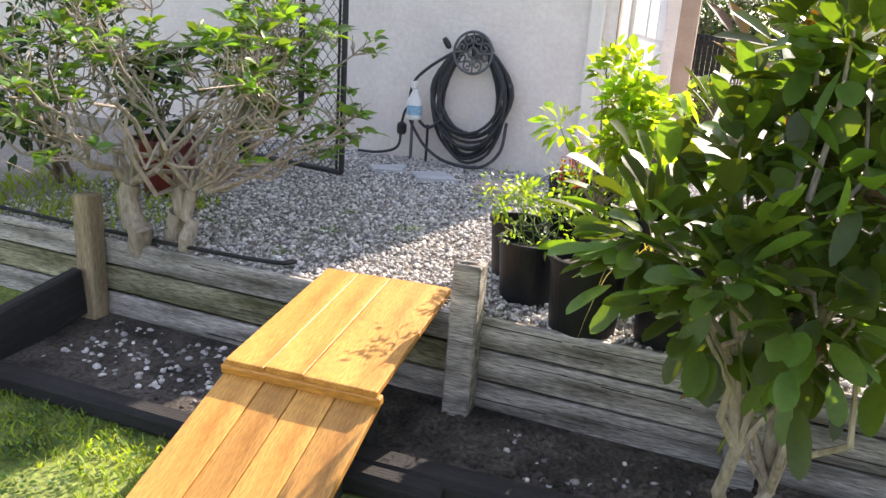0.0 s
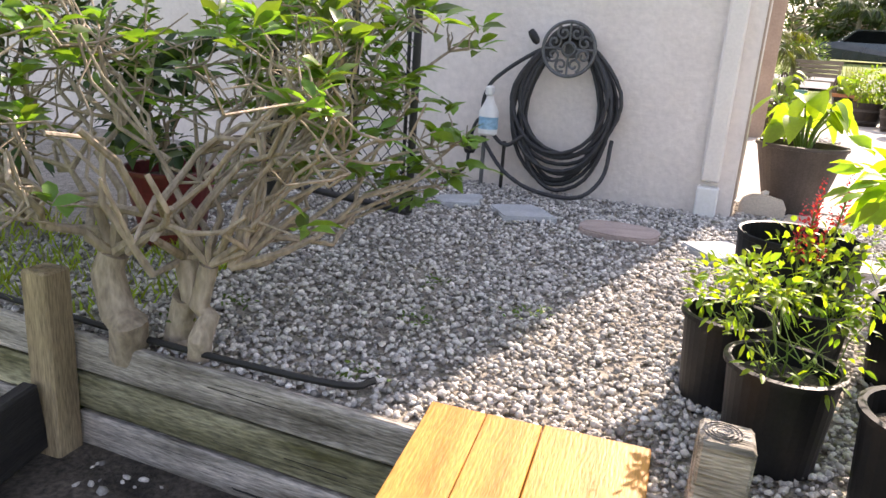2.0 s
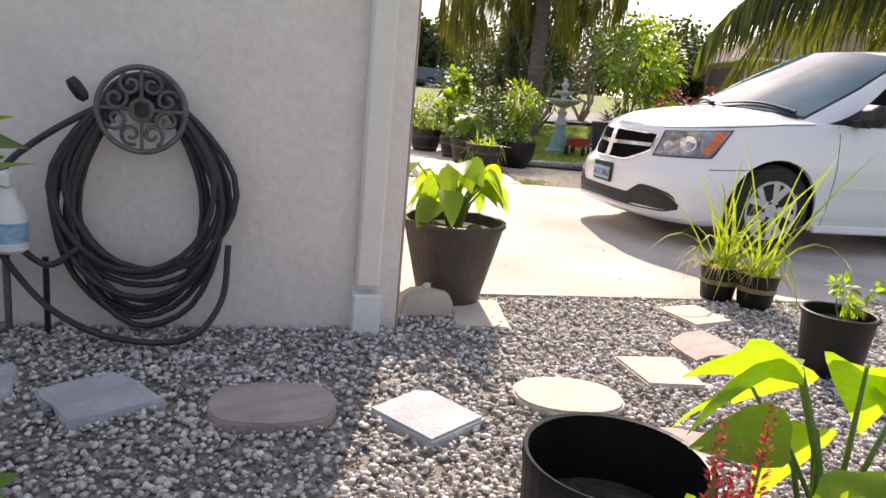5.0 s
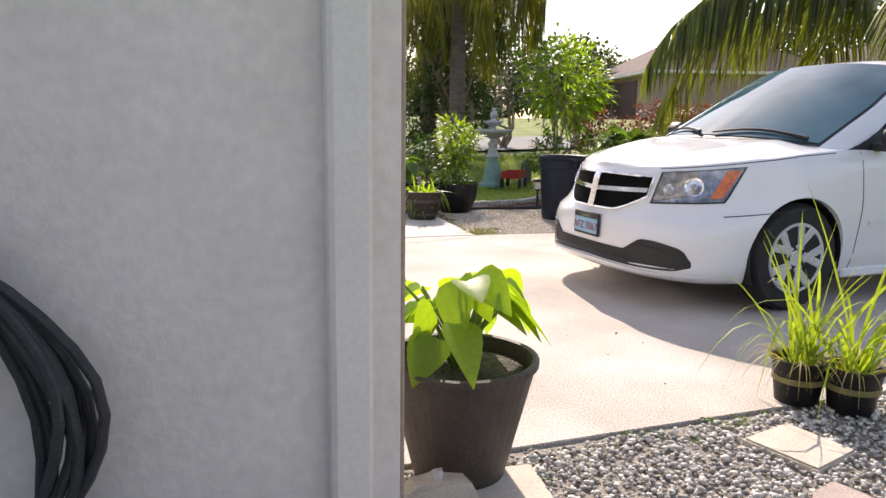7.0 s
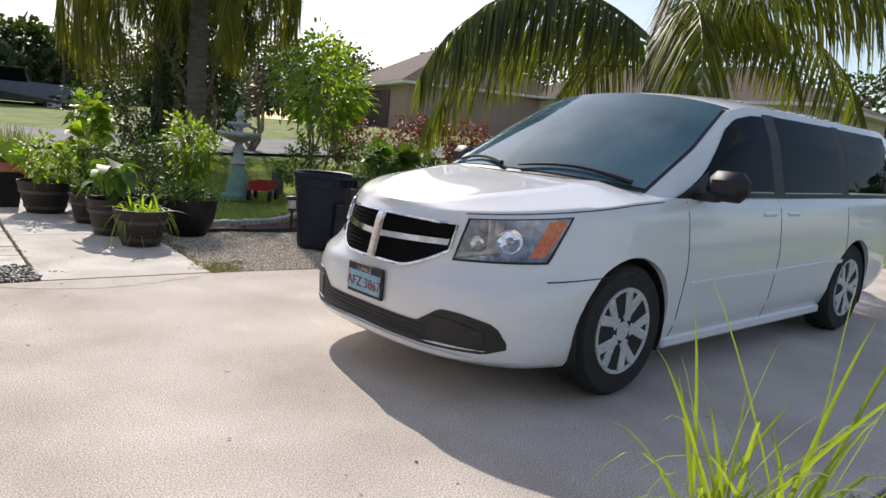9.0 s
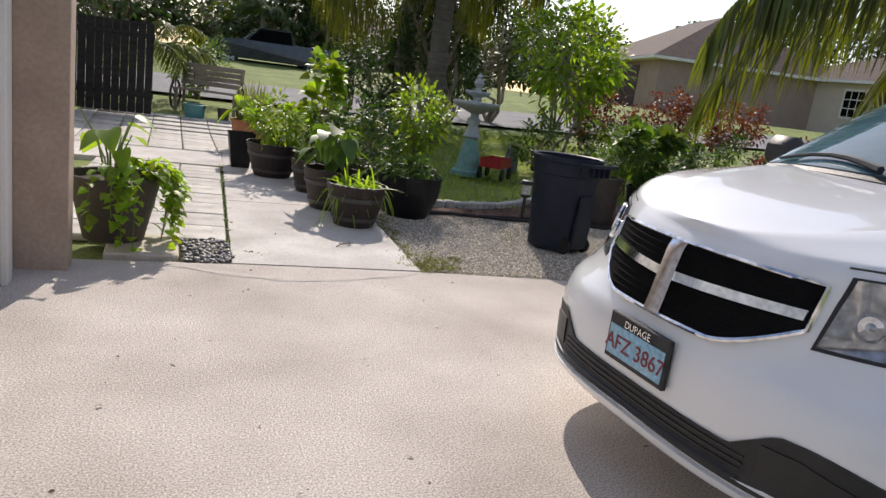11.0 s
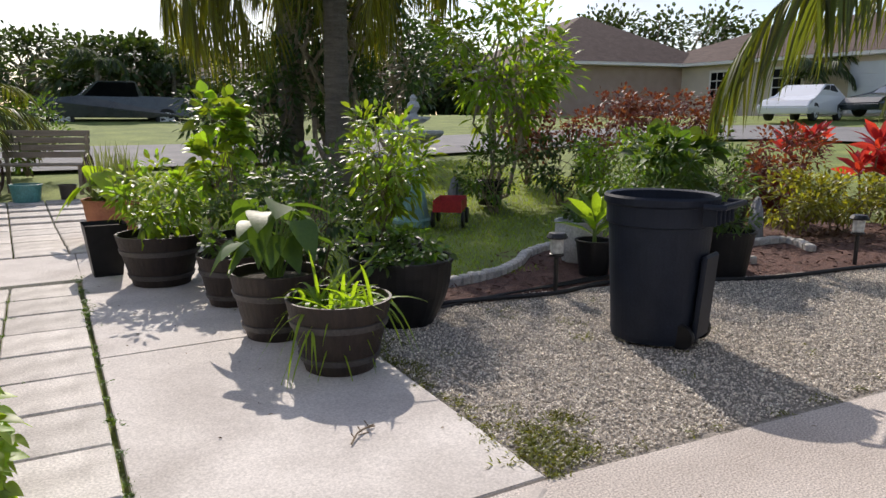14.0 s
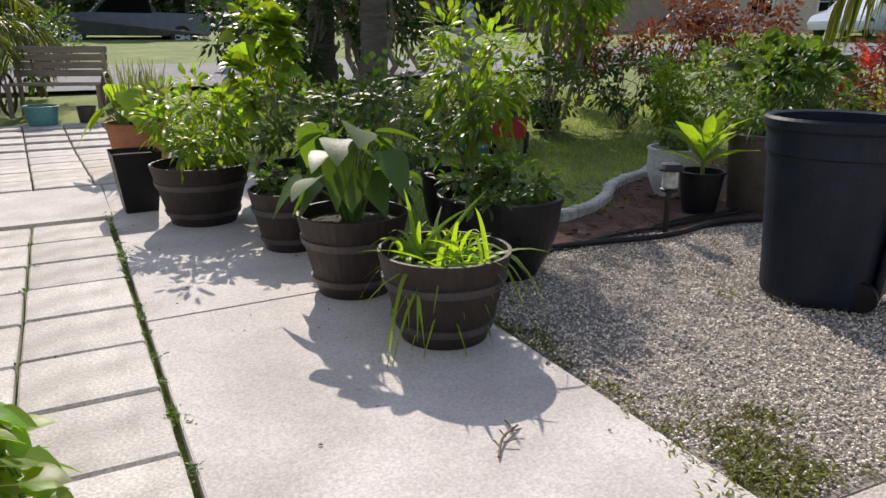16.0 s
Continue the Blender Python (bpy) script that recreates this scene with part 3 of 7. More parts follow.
def hose():
    h = thing("garden_hose", U(-1.035, -0.10, 0.885), "dark grey rubber garden hose coiled over its hanger", "hose")
    rng = np.random.default_rng(5)
    pts = []
    loops = 12
    for k in range(loops):
        w = 0.275 + rng.uniform(-0.055, 0.055)
        low = -0.74 - rng.uniform(-0.12, 0.13)
        dep, sh = rng.uniform(-0.055, 0.045), rng.uniform(-0.04, 0.04)
        for i in range(30):
            a = math.pi / 2 - 2 * math.pi * i / 30
            up = max(0.0, math.sin(a))
            hh = (0.09 - low) / 2
            x = math.cos(a) * w * (1 - 0.42 * up ** 1.3) + sh * (1 - up)
            z = (0.09 + low) / 2 + math.sin(a) * hh
            pts.append((x + rng.normal(0, 0.003), dep * (1 - 0.6 * up), z + rng.normal(0, 0.004)))
    sm = []
    q = [Vector(p) for p in pts]
    for i in range(len(q)):
        sm.append((q[max(i - 1, 0)] + 2 * q[i] + q[min(i + 1, len(q) - 1)]) / 4)
    part("coil", tube(sm, 0.0125, 8), HOSE, h, smooth=True)
    lead = [(-0.10, 0, 0.02), (-0.2, -0.03, -0.03), (-0.36, -0.05, -0.14), (-0.47, -0.05, -0.25), (-0.50, -0.05, -0.40), (-0.44, -0.05, -0.52), (-0.33, -0.06, -0.60), (-0.22, -0.06, -0.53)]
    part("supply_end", tube(eased(lead), 0.0125, 8), HOSE, h, smooth=True)
    tail = [(-0.52, -0.04, -0.50), (-0.45, -0.06, -0.62), (-0.30, -0.12, -0.76), (-0.08, -0.2, -0.835), (0.18, -0.2, -0.84), (0.3, -0.1, -0.72), (0.32, -0.05, -0.5)]
    part("trailing_end", tube(eased(tail), 0.0125, 8), HOSE, h, smooth=True)
    part("nozzle", lathe([(0.012, 0), (0.024, 0.02), (0.026, 0.06), (0.018, 0.09)], 14, m=Matrix.Translation((-0.19, -0.04, 0.02)) @ Matrix.Rotation(radians(-35), 4, "Y")), BLACKMETAL, h, smooth=True)

hose()

tap = thing("standpipe_tap", U(-1.52, -0.12), "black standpipe tap with a timer at the wall foot", "tap")
part("pipe", tube([(0, 0, -0.05), (0, 0, 0.48)], 0.014, 8), IRON, tap)
part("valve", box(0.06, 0.06, 0.10, Matrix.Translation((0, 0, 0.42)), 0.01), BLACKMETAL, tap)
part("timer", lathe([(0.03, 0), (0.04, 0.02), (0.04, 0.08), (0.02, 0.1)], 14, m=Matrix.Translation((-0.10, 0.02, 0.20))), BLACKMETAL, tap)
part("second_pipe", tube([(0.13, 0.02, -0.05), (0.13, 0.02, 0.3)], 0.012, 8), BLACKMETAL, tap)
part("feed_hose", tube(eased([(0, 0, 0.46), (-0.06, -0.01, 0.40), (-0.1, 0.01, 0.28), (-0.12, 0.0, 0.1), (-0.3, 0.02, 0.03), (-0.5, 0.03, 0.02)]), 0.011, 8), HOSE, tap, smooth=True)
bot = thing("spray_bottle", U(-1.485, -0.17, 0.335) @ Matrix.Scale(1.35, 4), "white plastic spray bottle hung on the tap", "bottle")
part("body", lathe([(0.035, 0), (0.045, 0.01), (0.045, 0.11), (0.02, 0.16), (0.016, 0.18)], 18), PVC, bot, smooth=True)
part("trigger_head", box(0.03, 0.06, 0.045, Matrix.Translation((0, -0.01, 0.18)), 0.008), PVC, bot)
part("label_band", lathe([(0.0455, 0.03), (0.0455, 0.085)], 18), PLATEBLUE, bot)

# ---- chain-link gate ----
def gate():
    a, b = Vector(uv(-1.17, 5.66) + (-0.04,)), Vector(uv(-0.37, 5.23) + (-0.04,))
    g = thing("chain_link_gate", HOME @ Matrix.Translation(a), "black chain-link gate standing open across the gravel", "gate")
    d = b - a
    L, ang = d.length, math.atan2(d.y, d.x)
    g.matrix_basis = HOME @ Matrix.Translation(a) @ Matrix.Rotation(ang, 4, "Z")
    H, z0 = 1.80, 0.12
    for nm, p, q in (("stile", (0, 0, z0), (0, 0, H)), ("stile", (L, 0, z0), (L, 0, H)), ("inner_stile", (L - 0.045, 0.0, z0 + 0.02), (L - 0.045, 0.0, H)),
                     ("rail", (0, 0, z0), (L, 0, z0)), ("rail", (0, 0, H), (L, 0, H))):
        part(nm, tube([p, q], 0.019 if nm != "inner_stile" else 0.009, 10), BLACKMETAL, g, smooth=True)
    bm = bmesh.new()
    step, rise = 0.085, 0.046
    n = int(L / step)
    for k in range(-1, n + 1):
        for s in (0, 1):
            pts = []
            for j in range(int((H - z0) / rise) + 1):
                x = (k + (0.5 * (j % 2) if s == 0 else 1 - 0.5 * (j % 2))) * step
                pts.append((min(max(x, 0), L), 0.004 * (1 if (j + s) % 2 else -1), z0 + j * rise))
            tube(pts, 0.0028, 4, bm)
    part("chain_mesh", bm, BLACKMETAL, g)
    part("latch_bar", tube([(L * 0.62, -0.03, 0.42), (L * 0.62, -0.03, H)], 0.02, 10), BLACKMETAL, g, smooth=True)
    post = thing("fence_post", HOME @ Matrix.Translation(a + Vector((-0.06, 0.02, 0))), "thick black steel fence post", "post")
    part("shaft", tube([(0, 0, -0.1), (0, 0, 1.9)], 0.032, 12), BLACKMETAL, post, smooth=True)
    part("cap", lathe([(0.034, 1.88), (0.036, 1.91), (0.01, 1.95)], 12), BLACKMETAL, post)
    part("hinge", box(0.08, 0.05, 0.05, Matrix.Translation((0.03, 0, 0.3)), 0.006), BLACKMETAL, post)

gate()
# ---- retaining wall ----
def retaining_wall():
    w = thing("retaining_wall", U(0, WALL_V), "weathered grey plank retaining wall with square posts", "retaining wall", kind="structure")
    spans = [(-3.9, -1.93), (-1.91, 0.0), (0.04, 1.06), (1.08, 2.6)]
    for u0, u1 in spans:
        for k in range(3):
            j = RNG.uniform(-0.006, 0.006)
            me = box(u1 - u0, 0.038, 0.127, None, 0.009)
            for c_ in range(3):
                lc = RNG.uniform(0.15, 0.5)
                xc = RNG.uniform(-(u1 - u0) / 2 + lc / 2, (u1 - u0) / 2 - lc / 2)
                part("crack", box(lc, 0.004, RNG.uniform(0.002, 0.005), Matrix.Translation((0, 0, 0)), 0.001), BLACKWOOD, w, m=pose((u0 + u1) / 2 + xc, j - 0.0185, LOW + 0.03 + k * 0.139 + RNG.uniform(0, 0.08), 0, RNG.uniform(-1, 1), 0))
            part("plank", me, MOSSWOOD if k == 1 and u0 < -1 else WEATHERED, w, m=pose((u0 + u1) / 2, j, LOW + 0.005 + k * 0.139, RNG.uniform(-1.2, 1.2), RNG.uniform(-0.25, 0.25), 0))
    return w

retaining_wall()
for u_, v_, top, sec, mt, lab in ((-1.92, WALL_V - 0.08, 0.14, 0.10, OLDPOST, "yellowish pressure-treated square wooden post"), (0.03, WALL_V - 0.08, 0.15, 0.11, WEATHERED, "grey cracked square wooden post with end grain"), (1.09, WALL_V - 0.08, -0.13, 0.105, WEATHERED, "short grey weathered post stub")):
    p = thing("wall_post", U(u_, v_, LOW - 0.05), lab, "post", "retaining wall posts")
    b = box(sec, sec, top - LOW + 0.05, None, 0.008)
    part("shaft", b, mt, p, m=pose(0, 0, 0, RNG.uniform(-1, 1), RNG.uniform(-0.8, 0.8), 3))
    rings = bmesh.new()
    for r in (0.012, 0.022, 0.031, 0.039):
        tube([(math.cos(a) * r, math.sin(a) * r, top - LOW + 0.052) for a in np.linspace(0, 6.28, 17)[:-1]], 0.0018, 4, rings, True)
    part("end_grain", rings, mt, p)
tb = thing("charred_timber", W(-1.35, 3.38, LOW + 0.05, 82), "blackened timber board laid from the post", "timber")
part("board", box(1.05, 0.06, 0.24, Matrix.Translation((-0.1, 0, 0)), 0.01), BLACKWOOD, tb, m=pose(0, 0, -0.05, 0, -6, 0))
et = thing("edging_timber", U(-1.2, -3.62, LOW - 0.02, 2), "dark weathered landscape timber edging the soil bed", "timber")
part("beam", box(2.8, 0.1, 0.09, None, 0.02), BLACKWOOD, et)
et = thing("edging_timber", U(0.75, -3.45, LOW - 0.02, 4), "dark weathered landscape timber edging the soil bed", "timber")
part("beam", box(2.2, 0.12, 0.10, None, 0.02), BLACKWOOD, et)
P = stones_in(150, ((-1.75, -0.75), (-3.45, -2.98), lambda a, b: a < 9), LOW + 0.022, 0.004, 9)
tagged(part("bed_stones", pebbles("bed_stones", P, RNG.uniform(0.006, 0.022, len(P)), STONES, 9), STONES, m=HOME), "scattered pale stones on the soil bed", "stones", kind="stuff")
P = stones_in(60, ((0.1, 1.5), (-3.4, -2.98), lambda a, b: a < 9), LOW + 0.022, 0.004, 10)
tagged(part("bed_stones", pebbles("bed_stones", P, RNG.uniform(0.006, 0.02, len(P)), STONES, 10), STONES, m=HOME), "scattered pale stones on the soil bed", "stones", kind="stuff")

# ---- plank ramp ----
def ramp():
    a = Vector((0.26, 3.60, -0.085))
    b = Vector((0.107, 2.838, -0.195))
    c = Vector((-0.02, 2.22, -0.44))
    r = thing("plank_ramp", W(0, 0), "new orange-stained plank ramp up to the gravel", "ramp")
    def panel(p, q, width, n, lift, name):
        d = q - p
        L = d.length
        x = d.normalized()
        y = Vector((0, 0, 1)).cross(x).normalized()
        z = x.cross(y)
        m = Matrix((x, y, z)).transposed().to_4x4()
        m.translation = p
        holder = part(name, box(L, 0.06, 0.03, Matrix.Translation((L / 2, 0, lift - 0.055)), 0.004), RAMPWOOD, r, m=m)
        shares = (0.27, 0.26, 0.47) if n == 3 else (0.28, 0.22, 0.24, 0.26)
        y0 = -width / 2
        for k in range(n):
            w = width * shares[k]
            part("board", box(L + RNG.uniform(-0.012, 0.012), w - 0.004, 0.026, Matrix.Translation((L / 2, 0, 0)), 0.003), RAMPWOOD, holder, m=pose(0, y0 + w / 2, lift + RNG.uniform(-0.003, 0.003), RNG.uniform(-0.4, 0.4)))
            y0 += w
        return holder
    panel(a, b, 0.58, 3, 0.012, "upper_panel")
    panel(a + (b - a) * 0.95, c, 0.585, 4, -0.03, "lower_panel")
    d = (b - a).normalized()
    y = Vector((0, 0, 1)).cross(d).normalized()
    m = Matrix((y, d, d.cross(y) * -1)).transposed().to_4x4()
    m.translation = b + Vector((0, 0, 0.018))
    part("cleat", box(0.60, 0.035, 0.035, None, 0.004), RAMPWOOD, r, m=m)
    for k in range(3):
        p = a + (c - a) * (0.45 + 0.2 * k)
        part("support_block", box(0.45, 0.09, max(0.05, p.z - LOW - 0.07), None, 0.006), BLACKWOOD, r, m=pose(p.x, p.y, LOW, 0, 0, TURN))

ramp()
dh = thing("drip_hose", U(0, WALL_V, -0.083), "thin black drip hose along the wall top", "hose")
part("tube", tube(eased([(-3.6, 0.03, 0.012), (-2.9, 0.06, 0.016), (-2.1, 0.05, 0.012), (-1.5, 0.03, 0.016), (-0.98, 0.07, 0.012), (-0.9, 0.16, 0.004)]), 0.011, 6), DRIPLINE, dh, smooth=True)

# ---- stepping stones ----
def stepping(name, pts, mat, label, h=0.03):
    c = sum((Vector(p) for p in pts), Vector((0, 0))) / len(pts)
    t = tagged(part(name, prism([(p[0] - c.x, p[1] - c.y) for p in pts], -0.02, h, 0.008), mat, m=Y(c.x, c.y, -0.008)), label, "paving stone", "stepping stones")
    return t

def rough(pts, k=4, amt=0.02, seed=1):
    rng = np.random.default_rng(seed)
    out = []
    for i in range(len(pts)):
        a, b = Vector(pts[i]), Vector(pts[(i + 1) % len(pts)])
        for j in range(k):
            p = a.lerp(b, j / k)
            out.append((p.x + rng.normal(0, amt * 0.4), p.y + rng.normal(0, amt * 0.4)))
    return out

def ellipse(cx, cy, a, b, rot, n=20, k=2.0):
    o = []
    for i in range(n):
        t = 2 * math.pi * i / n
        c, s = math.cos(t), math.sin(t)
        x, y = a * math.copysign(abs(c) ** (2 / k), c), b * math.copysign(abs(s) ** (2 / k), s)
        q = radians(rot)
        o.append((cx + x * math.cos(q) - y * math.sin(q), cy + x * math.sin(q) + y * math.cos(q)))
    return o

stepping("stepping_stone", rough([(-0.01, 5.86), (0.079, 5.60), (0.36, 5.685), (0.23, 5.95)], 4, 0.02, 2), FLAGGREY, "grey slate stepping stone set in gravel")
stepping("stepping_stone", ellipse(0.68, 5.565, 0.205, 0.155, TURN, 24, 3), FLAGPINK, "long pinkish flagstone set in gravel")
stepping("stepping_stone", [(0.965, 5.444), (1.065, 5.171), (1.312, 5.263), (1.221, 5.549)], FLAGGREY, "pale blue-grey square stepping stone")
stepping("stepping_stone", ellipse(1.70, 5.32, 0.205, 0.155, -25, 22, 2.3), FLAGTAN, "oval tan stepping stone")
stepping("stepping_stone", [(2.138, 5.578), (2.073, 5.297), (2.30, 5.206), (2.418, 5.491)], FLAGTAN, "square cream paver set in gravel")
stepping("stepping_stone", rough([(2.50, 5.68), (2.49, 5.42), (2.83, 5.44), (2.83, 5.74)], 3, 0.03, 3), FLAGPINK, "rough pink flagstone set in gravel")
stepping("stepping_stone", [(2.885, 6.10), (2.875, 5.80), (3.15, 5.80), (3.169, 6.086)], FLAGTAN, "square cream paver beside the driveway")
stepping("stepping_stone", rough(ellipse(1.86, 4.92, 0.17, 0.11, TURN, 10), 2, 0.02, 4), FLAGPINK, "small pink flagstone set in gravel")
stepping("stepping_stone", rough([(-0.32, 5.97), (-0.284, 5.776), (-0.06, 5.85), (-0.073, 6.11)], 3, 0.02, 6), FLAGGREY, "grey slate stepping stone behind the gate")
stepping("pot_paver", [(1.655, 6.102), (1.904, 6.012), (2.075, 6.41), (1.83, 6.50)], FLAGTAN, "cream paver under the big pot", 0.022)

dome = [(-0.13, 0.0), (-0.135, 0.06), (-0.115, 0.105), (-0.07, 0.132), (0.0, 0.138), (0.06, 0.125), (0.105, 0.115), (0.128, 0.07), (0.125, 0.0)]
ds_ = part("domed_stone", prism(dome, -0.045, 0.045, 0.014), FLAGTAN, m=W(1.61, 6.325, -0.01, TURN + 2) @ pose(0, 0, 0, 86, 0, 0))
tagged(ds_, "tan round-topped stone standing beside the pot", "stone")
rk = tagged(part("small_rock", pebbles("small_rock", [(0, 0, 0)], 0.03, STONES, 5), STONES, m=W(1.612, 6.34, 0.135)), "small pale rock on the domed stone", "rock")

# ---- pots ----
def pot(name, m, r_top, r_bot, h, mat, label, category="plant pot", lip=0.018, group="", bulge=0.0, soil=0.05, fill=True):
    p = thing(name, m, label, category, group)
    w = max(0.008, 0.045 * r_top)
    prof = [(r_bot * 0.6, 0.0), (r_bot, 0.0)]
    for i in range(1, 7):
        f = i / 6
        prof.append((r_bot + (r_top - r_bot) * f + bulge * math.sin(math.pi * f), h * f * 0.94))
    prof += [(r_top + lip * 0.6, h * 0.945), (r_top + lip * 0.6, h * 0.99), (r_top, h), (r_top - w, h * 0.99), (r_top - w - 0.004, h - soil - 0.02), (0.01, h - soil - 0.02)]
    part("shell", lathe(prof, 36), mat, p, smooth=False)
    if fill:
        rng = np.random.default_rng(int(r_top * 1000 + h * 100))
        top = [(0.001, h - soil + 0.012)] + [((r_top - w) * f, h - soil + rng.uniform(-0.008, 0.008)) for f in (0.3, 0.6, 0.85)] + [(r_top - w - 0.002, h - soil - 0.012)]
        part("potting_soil", lathe([(0.001, h - soil - 0.02)] + [(r_top - w - 0.003, h - soil - 0.018)] + top[::-1], 28), SOIL, p)
    return p

def barrel(m, r, h, label, dark=False):
    p = thing("barrel_planter", m, label, "planter", "barrel planters")
    prof = [(r * 0.55, 0), (r * 0.66, 0.0), (r * 0.72, h * 0.15), (r * 0.83, h * 0.45), (r * 0.93, h * 0.75), (r, h * 0.97), (r * 1.005, h), (r * 0.95, h), (r * 0.93, h - 0.07), (0.01, h - 0.07)]
    part("shell", lathe(prof, 40), BARRELWOOD, p)
    for f0, f1 in ((0.14, 0.24), (0.62, 0.73)):
        rr = lambda f: r * (0.66 + 0.345 * f) + 0.012
        part("hoop", lathe([(rr(f0) - 0.012, h * f0), (rr(f0), h * (f0 + 0.01)), (rr(f1), h * (f1 - 0.01)), (rr(f1) - 0.012, h * f1)], 40), BARRELHOOP, p)
        for a in (-1.9, -1.75, 1.2):
            part("rivet", lathe([(0.007, 0), (0.005, 0.004), (0.001, 0.005)], 8, m=Matrix.Rotation(a, 4, "Z") @ Matrix.Translation((rr((f0 + f1) / 2), 0, h * (f0 + f1) / 2)) @ Matrix.Rotation(radians(90), 4, "Y")), BARRELHOOP, p)
    part("potting_soil", lathe([(0.001, h - 0.075), (r * 0.925, h - 0.07), (r * 0.9, h - 0.055), (r * 0.5, h - 0.045), (0.001, h - 0.04)], 28), SOIL, p)
    return p

# ---- minivan ----
# rings of the lower body from sill to shoulder: height share, reach ahead of the front axle, half width, squareness of the nose
RINGS = ((0.0, 0.90, 0.90, 2.9), (0.05, 0.965, 0.93, 3.0), (0.13, 0.985, 0.955, 3.0), (0.16, 0.965, 0.965, 3.0), (0.40, 0.972, 0.99, 2.9), (0.52, 0.968, 1.0, 2.6),
         (0.60, 0.945, 1.0, 2.2), (0.72, 0.925, 0.99, 1.95), (0.86, 0.905, 0.975, 1.85), (0.95, 0.89, 0.955, 1.85), (1.0, 0.86, 0.93, 1.85))


def shoulder(x):
    return float(np.interp(-x, (-0.985, -0.84, -0.6, -0.3, 0.0, 0.35, 0.75, 2.6, 4.2), (0.885, 0.91, 0.945, 0.99, 1.03, 1.055, 1.06, 1.09, 1.09)))


def sill(x):
    return float(np.interp(-x, (-0.985, -0.6, 0, 3.4, 4.2), (0.20, 0.19, 0.20, 0.24, 0.34)))


def ring_at(f):
    cols = list(zip(*RINGS))
    return tuple(float(np.interp(f, cols[0], c)) for c in cols[1:])


def skin(u, f, side=1):
    """A point of the lower body: u from 0 at the nose's middle to 1 abreast of the front axle, then metres back; f from sill to shoulder."""
    F, Wd, n = ring_at(f)
    u = max(u, 0.0)
    if u <= 1:
        a = u * math.pi / 2
        x, y = F * max(math.cos(a), 0.0) ** (2 / n), Wd * math.sin(a) ** (2 / n)
    else:
        x = -(u - 1)
        k = max(0.0, (-x - 3.5) / 0.705)
        y = Wd * max(1 - k ** 5, 0.0) ** 0.2
    return Vector((x, side * y, sill(x) + (shoulder(x) - sill(x)) * f))


def nose_x(y, z):
    f = min(1.0, max(0.0, (z - 0.20) / 0.69))
    F, Wd, n = ring_at(f)
    return F * max(1 - (min(abs(y) / Wd, 0.999)) ** n, 0.0) ** (1 / n)


def u_of(y, f):
    """The share u of the nose at which the body is y off the middle."""
    F, Wd, n = ring_at(f)
    return math.asin(min(1.0, (abs(y) / Wd) ** (n / 2))) * 2 / math.pi


def hood_z(x, q):
    crown = float(np.interp(-x, (-0.9, -0.5, 0.2, 0.6), (0.03, 0.062, 0.085, 0.08)))
    crease = 0.014 * math.exp(-((abs(q) - 0.62) / 0.10) ** 2) * float(np.interp(-x, (-0.85, -0.6, 0.2, 0.5), (0, 1, 1, 0)))
    return shoulder(x) + crown * (1 - abs(q) ** 2.6) + crease


def lower_body():
    us = [i / 26 for i in range(27)] + [1 + d for d in (0.15, 0.3, 0.42, 0.6, 0.9, 1.3, 1.7, 2.1, 2.5, 2.75, 3.0, 3.2, 3.5, 3.8, 3.95, 4.05, 4.12, 4.17, 4.19, 4.205)]
    fs = [r[0] for r in RINGS[:3]] + [0.16, 0.22, 0.28, 0.34, 0.40, 0.46, 0.52, 0.56, 0.60, 0.66, 0.72, 0.79, 0.86, 0.91, 0.95, 0.98, 1.0]
    qs = (1.0, 0.96, 0.9, 0.8, 0.7, 0.62, 0.54, 0.44, 0.3, 0.15, 0.0)
    b = bmesh.new()
    for side in (1, -1):
        wall = [[b.verts.new(skin(u, f, side)) for f in fs] for u in us]
        top, low = [], []
        for u in us:
            p, g = skin(u, 1.0, side), skin(u, 0.0, side)
            top.append([b.verts.new((p.x, p.y * q, hood_z(p.x, q))) for q in qs])
            low.append([b.verts.new((g.x, g.y * q, g.z)) for q in (1.0, 0.5, 0.0)])
        for grid in (wall, top, low):
            for r0, r1 in zip(grid, grid[1:]):
                for k in range(len(r0) - 1):
                    b.faces.new((r0[k], r0[k + 1], r1[k + 1], r1[k]))
    bmesh.ops.remove_doubles(b, verts=b.verts, dist=0.0008)
    bmesh.ops.dissolve_degenerate(b, edges=b.edges, dist=0.0005)
    return b


GH = ((-0.26, ((0.91, 1.03), (0.88, 1.05), (0.85, 1.065), (0.5, 1.095), (0, 1.105))),
      (-0.75, ((0.93, 1.06), (0.885, 1.21), (0.83, 1.335), (0.6, 1.385), (0, 1.41))),
      (-1.22, ((0.93, 1.07), (0.84, 1.42), (0.745, 1.60), (0.60, 1.655), (0, 1.685))),
      (-1.45, ((0.93, 1.07), (0.83, 1.45), (0.73, 1.645), (0.61, 1.695), (0, 1.725))),
      (-1.8, ((0.93, 1.07), (0.83, 1.45), (0.73, 1.66), (0.62, 1.715), (0, 1.75))),
      (-2.8, ((0.93, 1.08), (0.83, 1.45), (0.73, 1.66), (0.62, 1.715), (0, 1.755))),
      (-3.9, ((0.92, 1.08), (0.83, 1.45), (0.74, 1.65), (0.62, 1.70), (0, 1.73))),
      (-4.18, ((0.86, 1.08), (0.80, 1.40), (0.72, 1.60), (0.6, 1.64), (0, 1.66))))


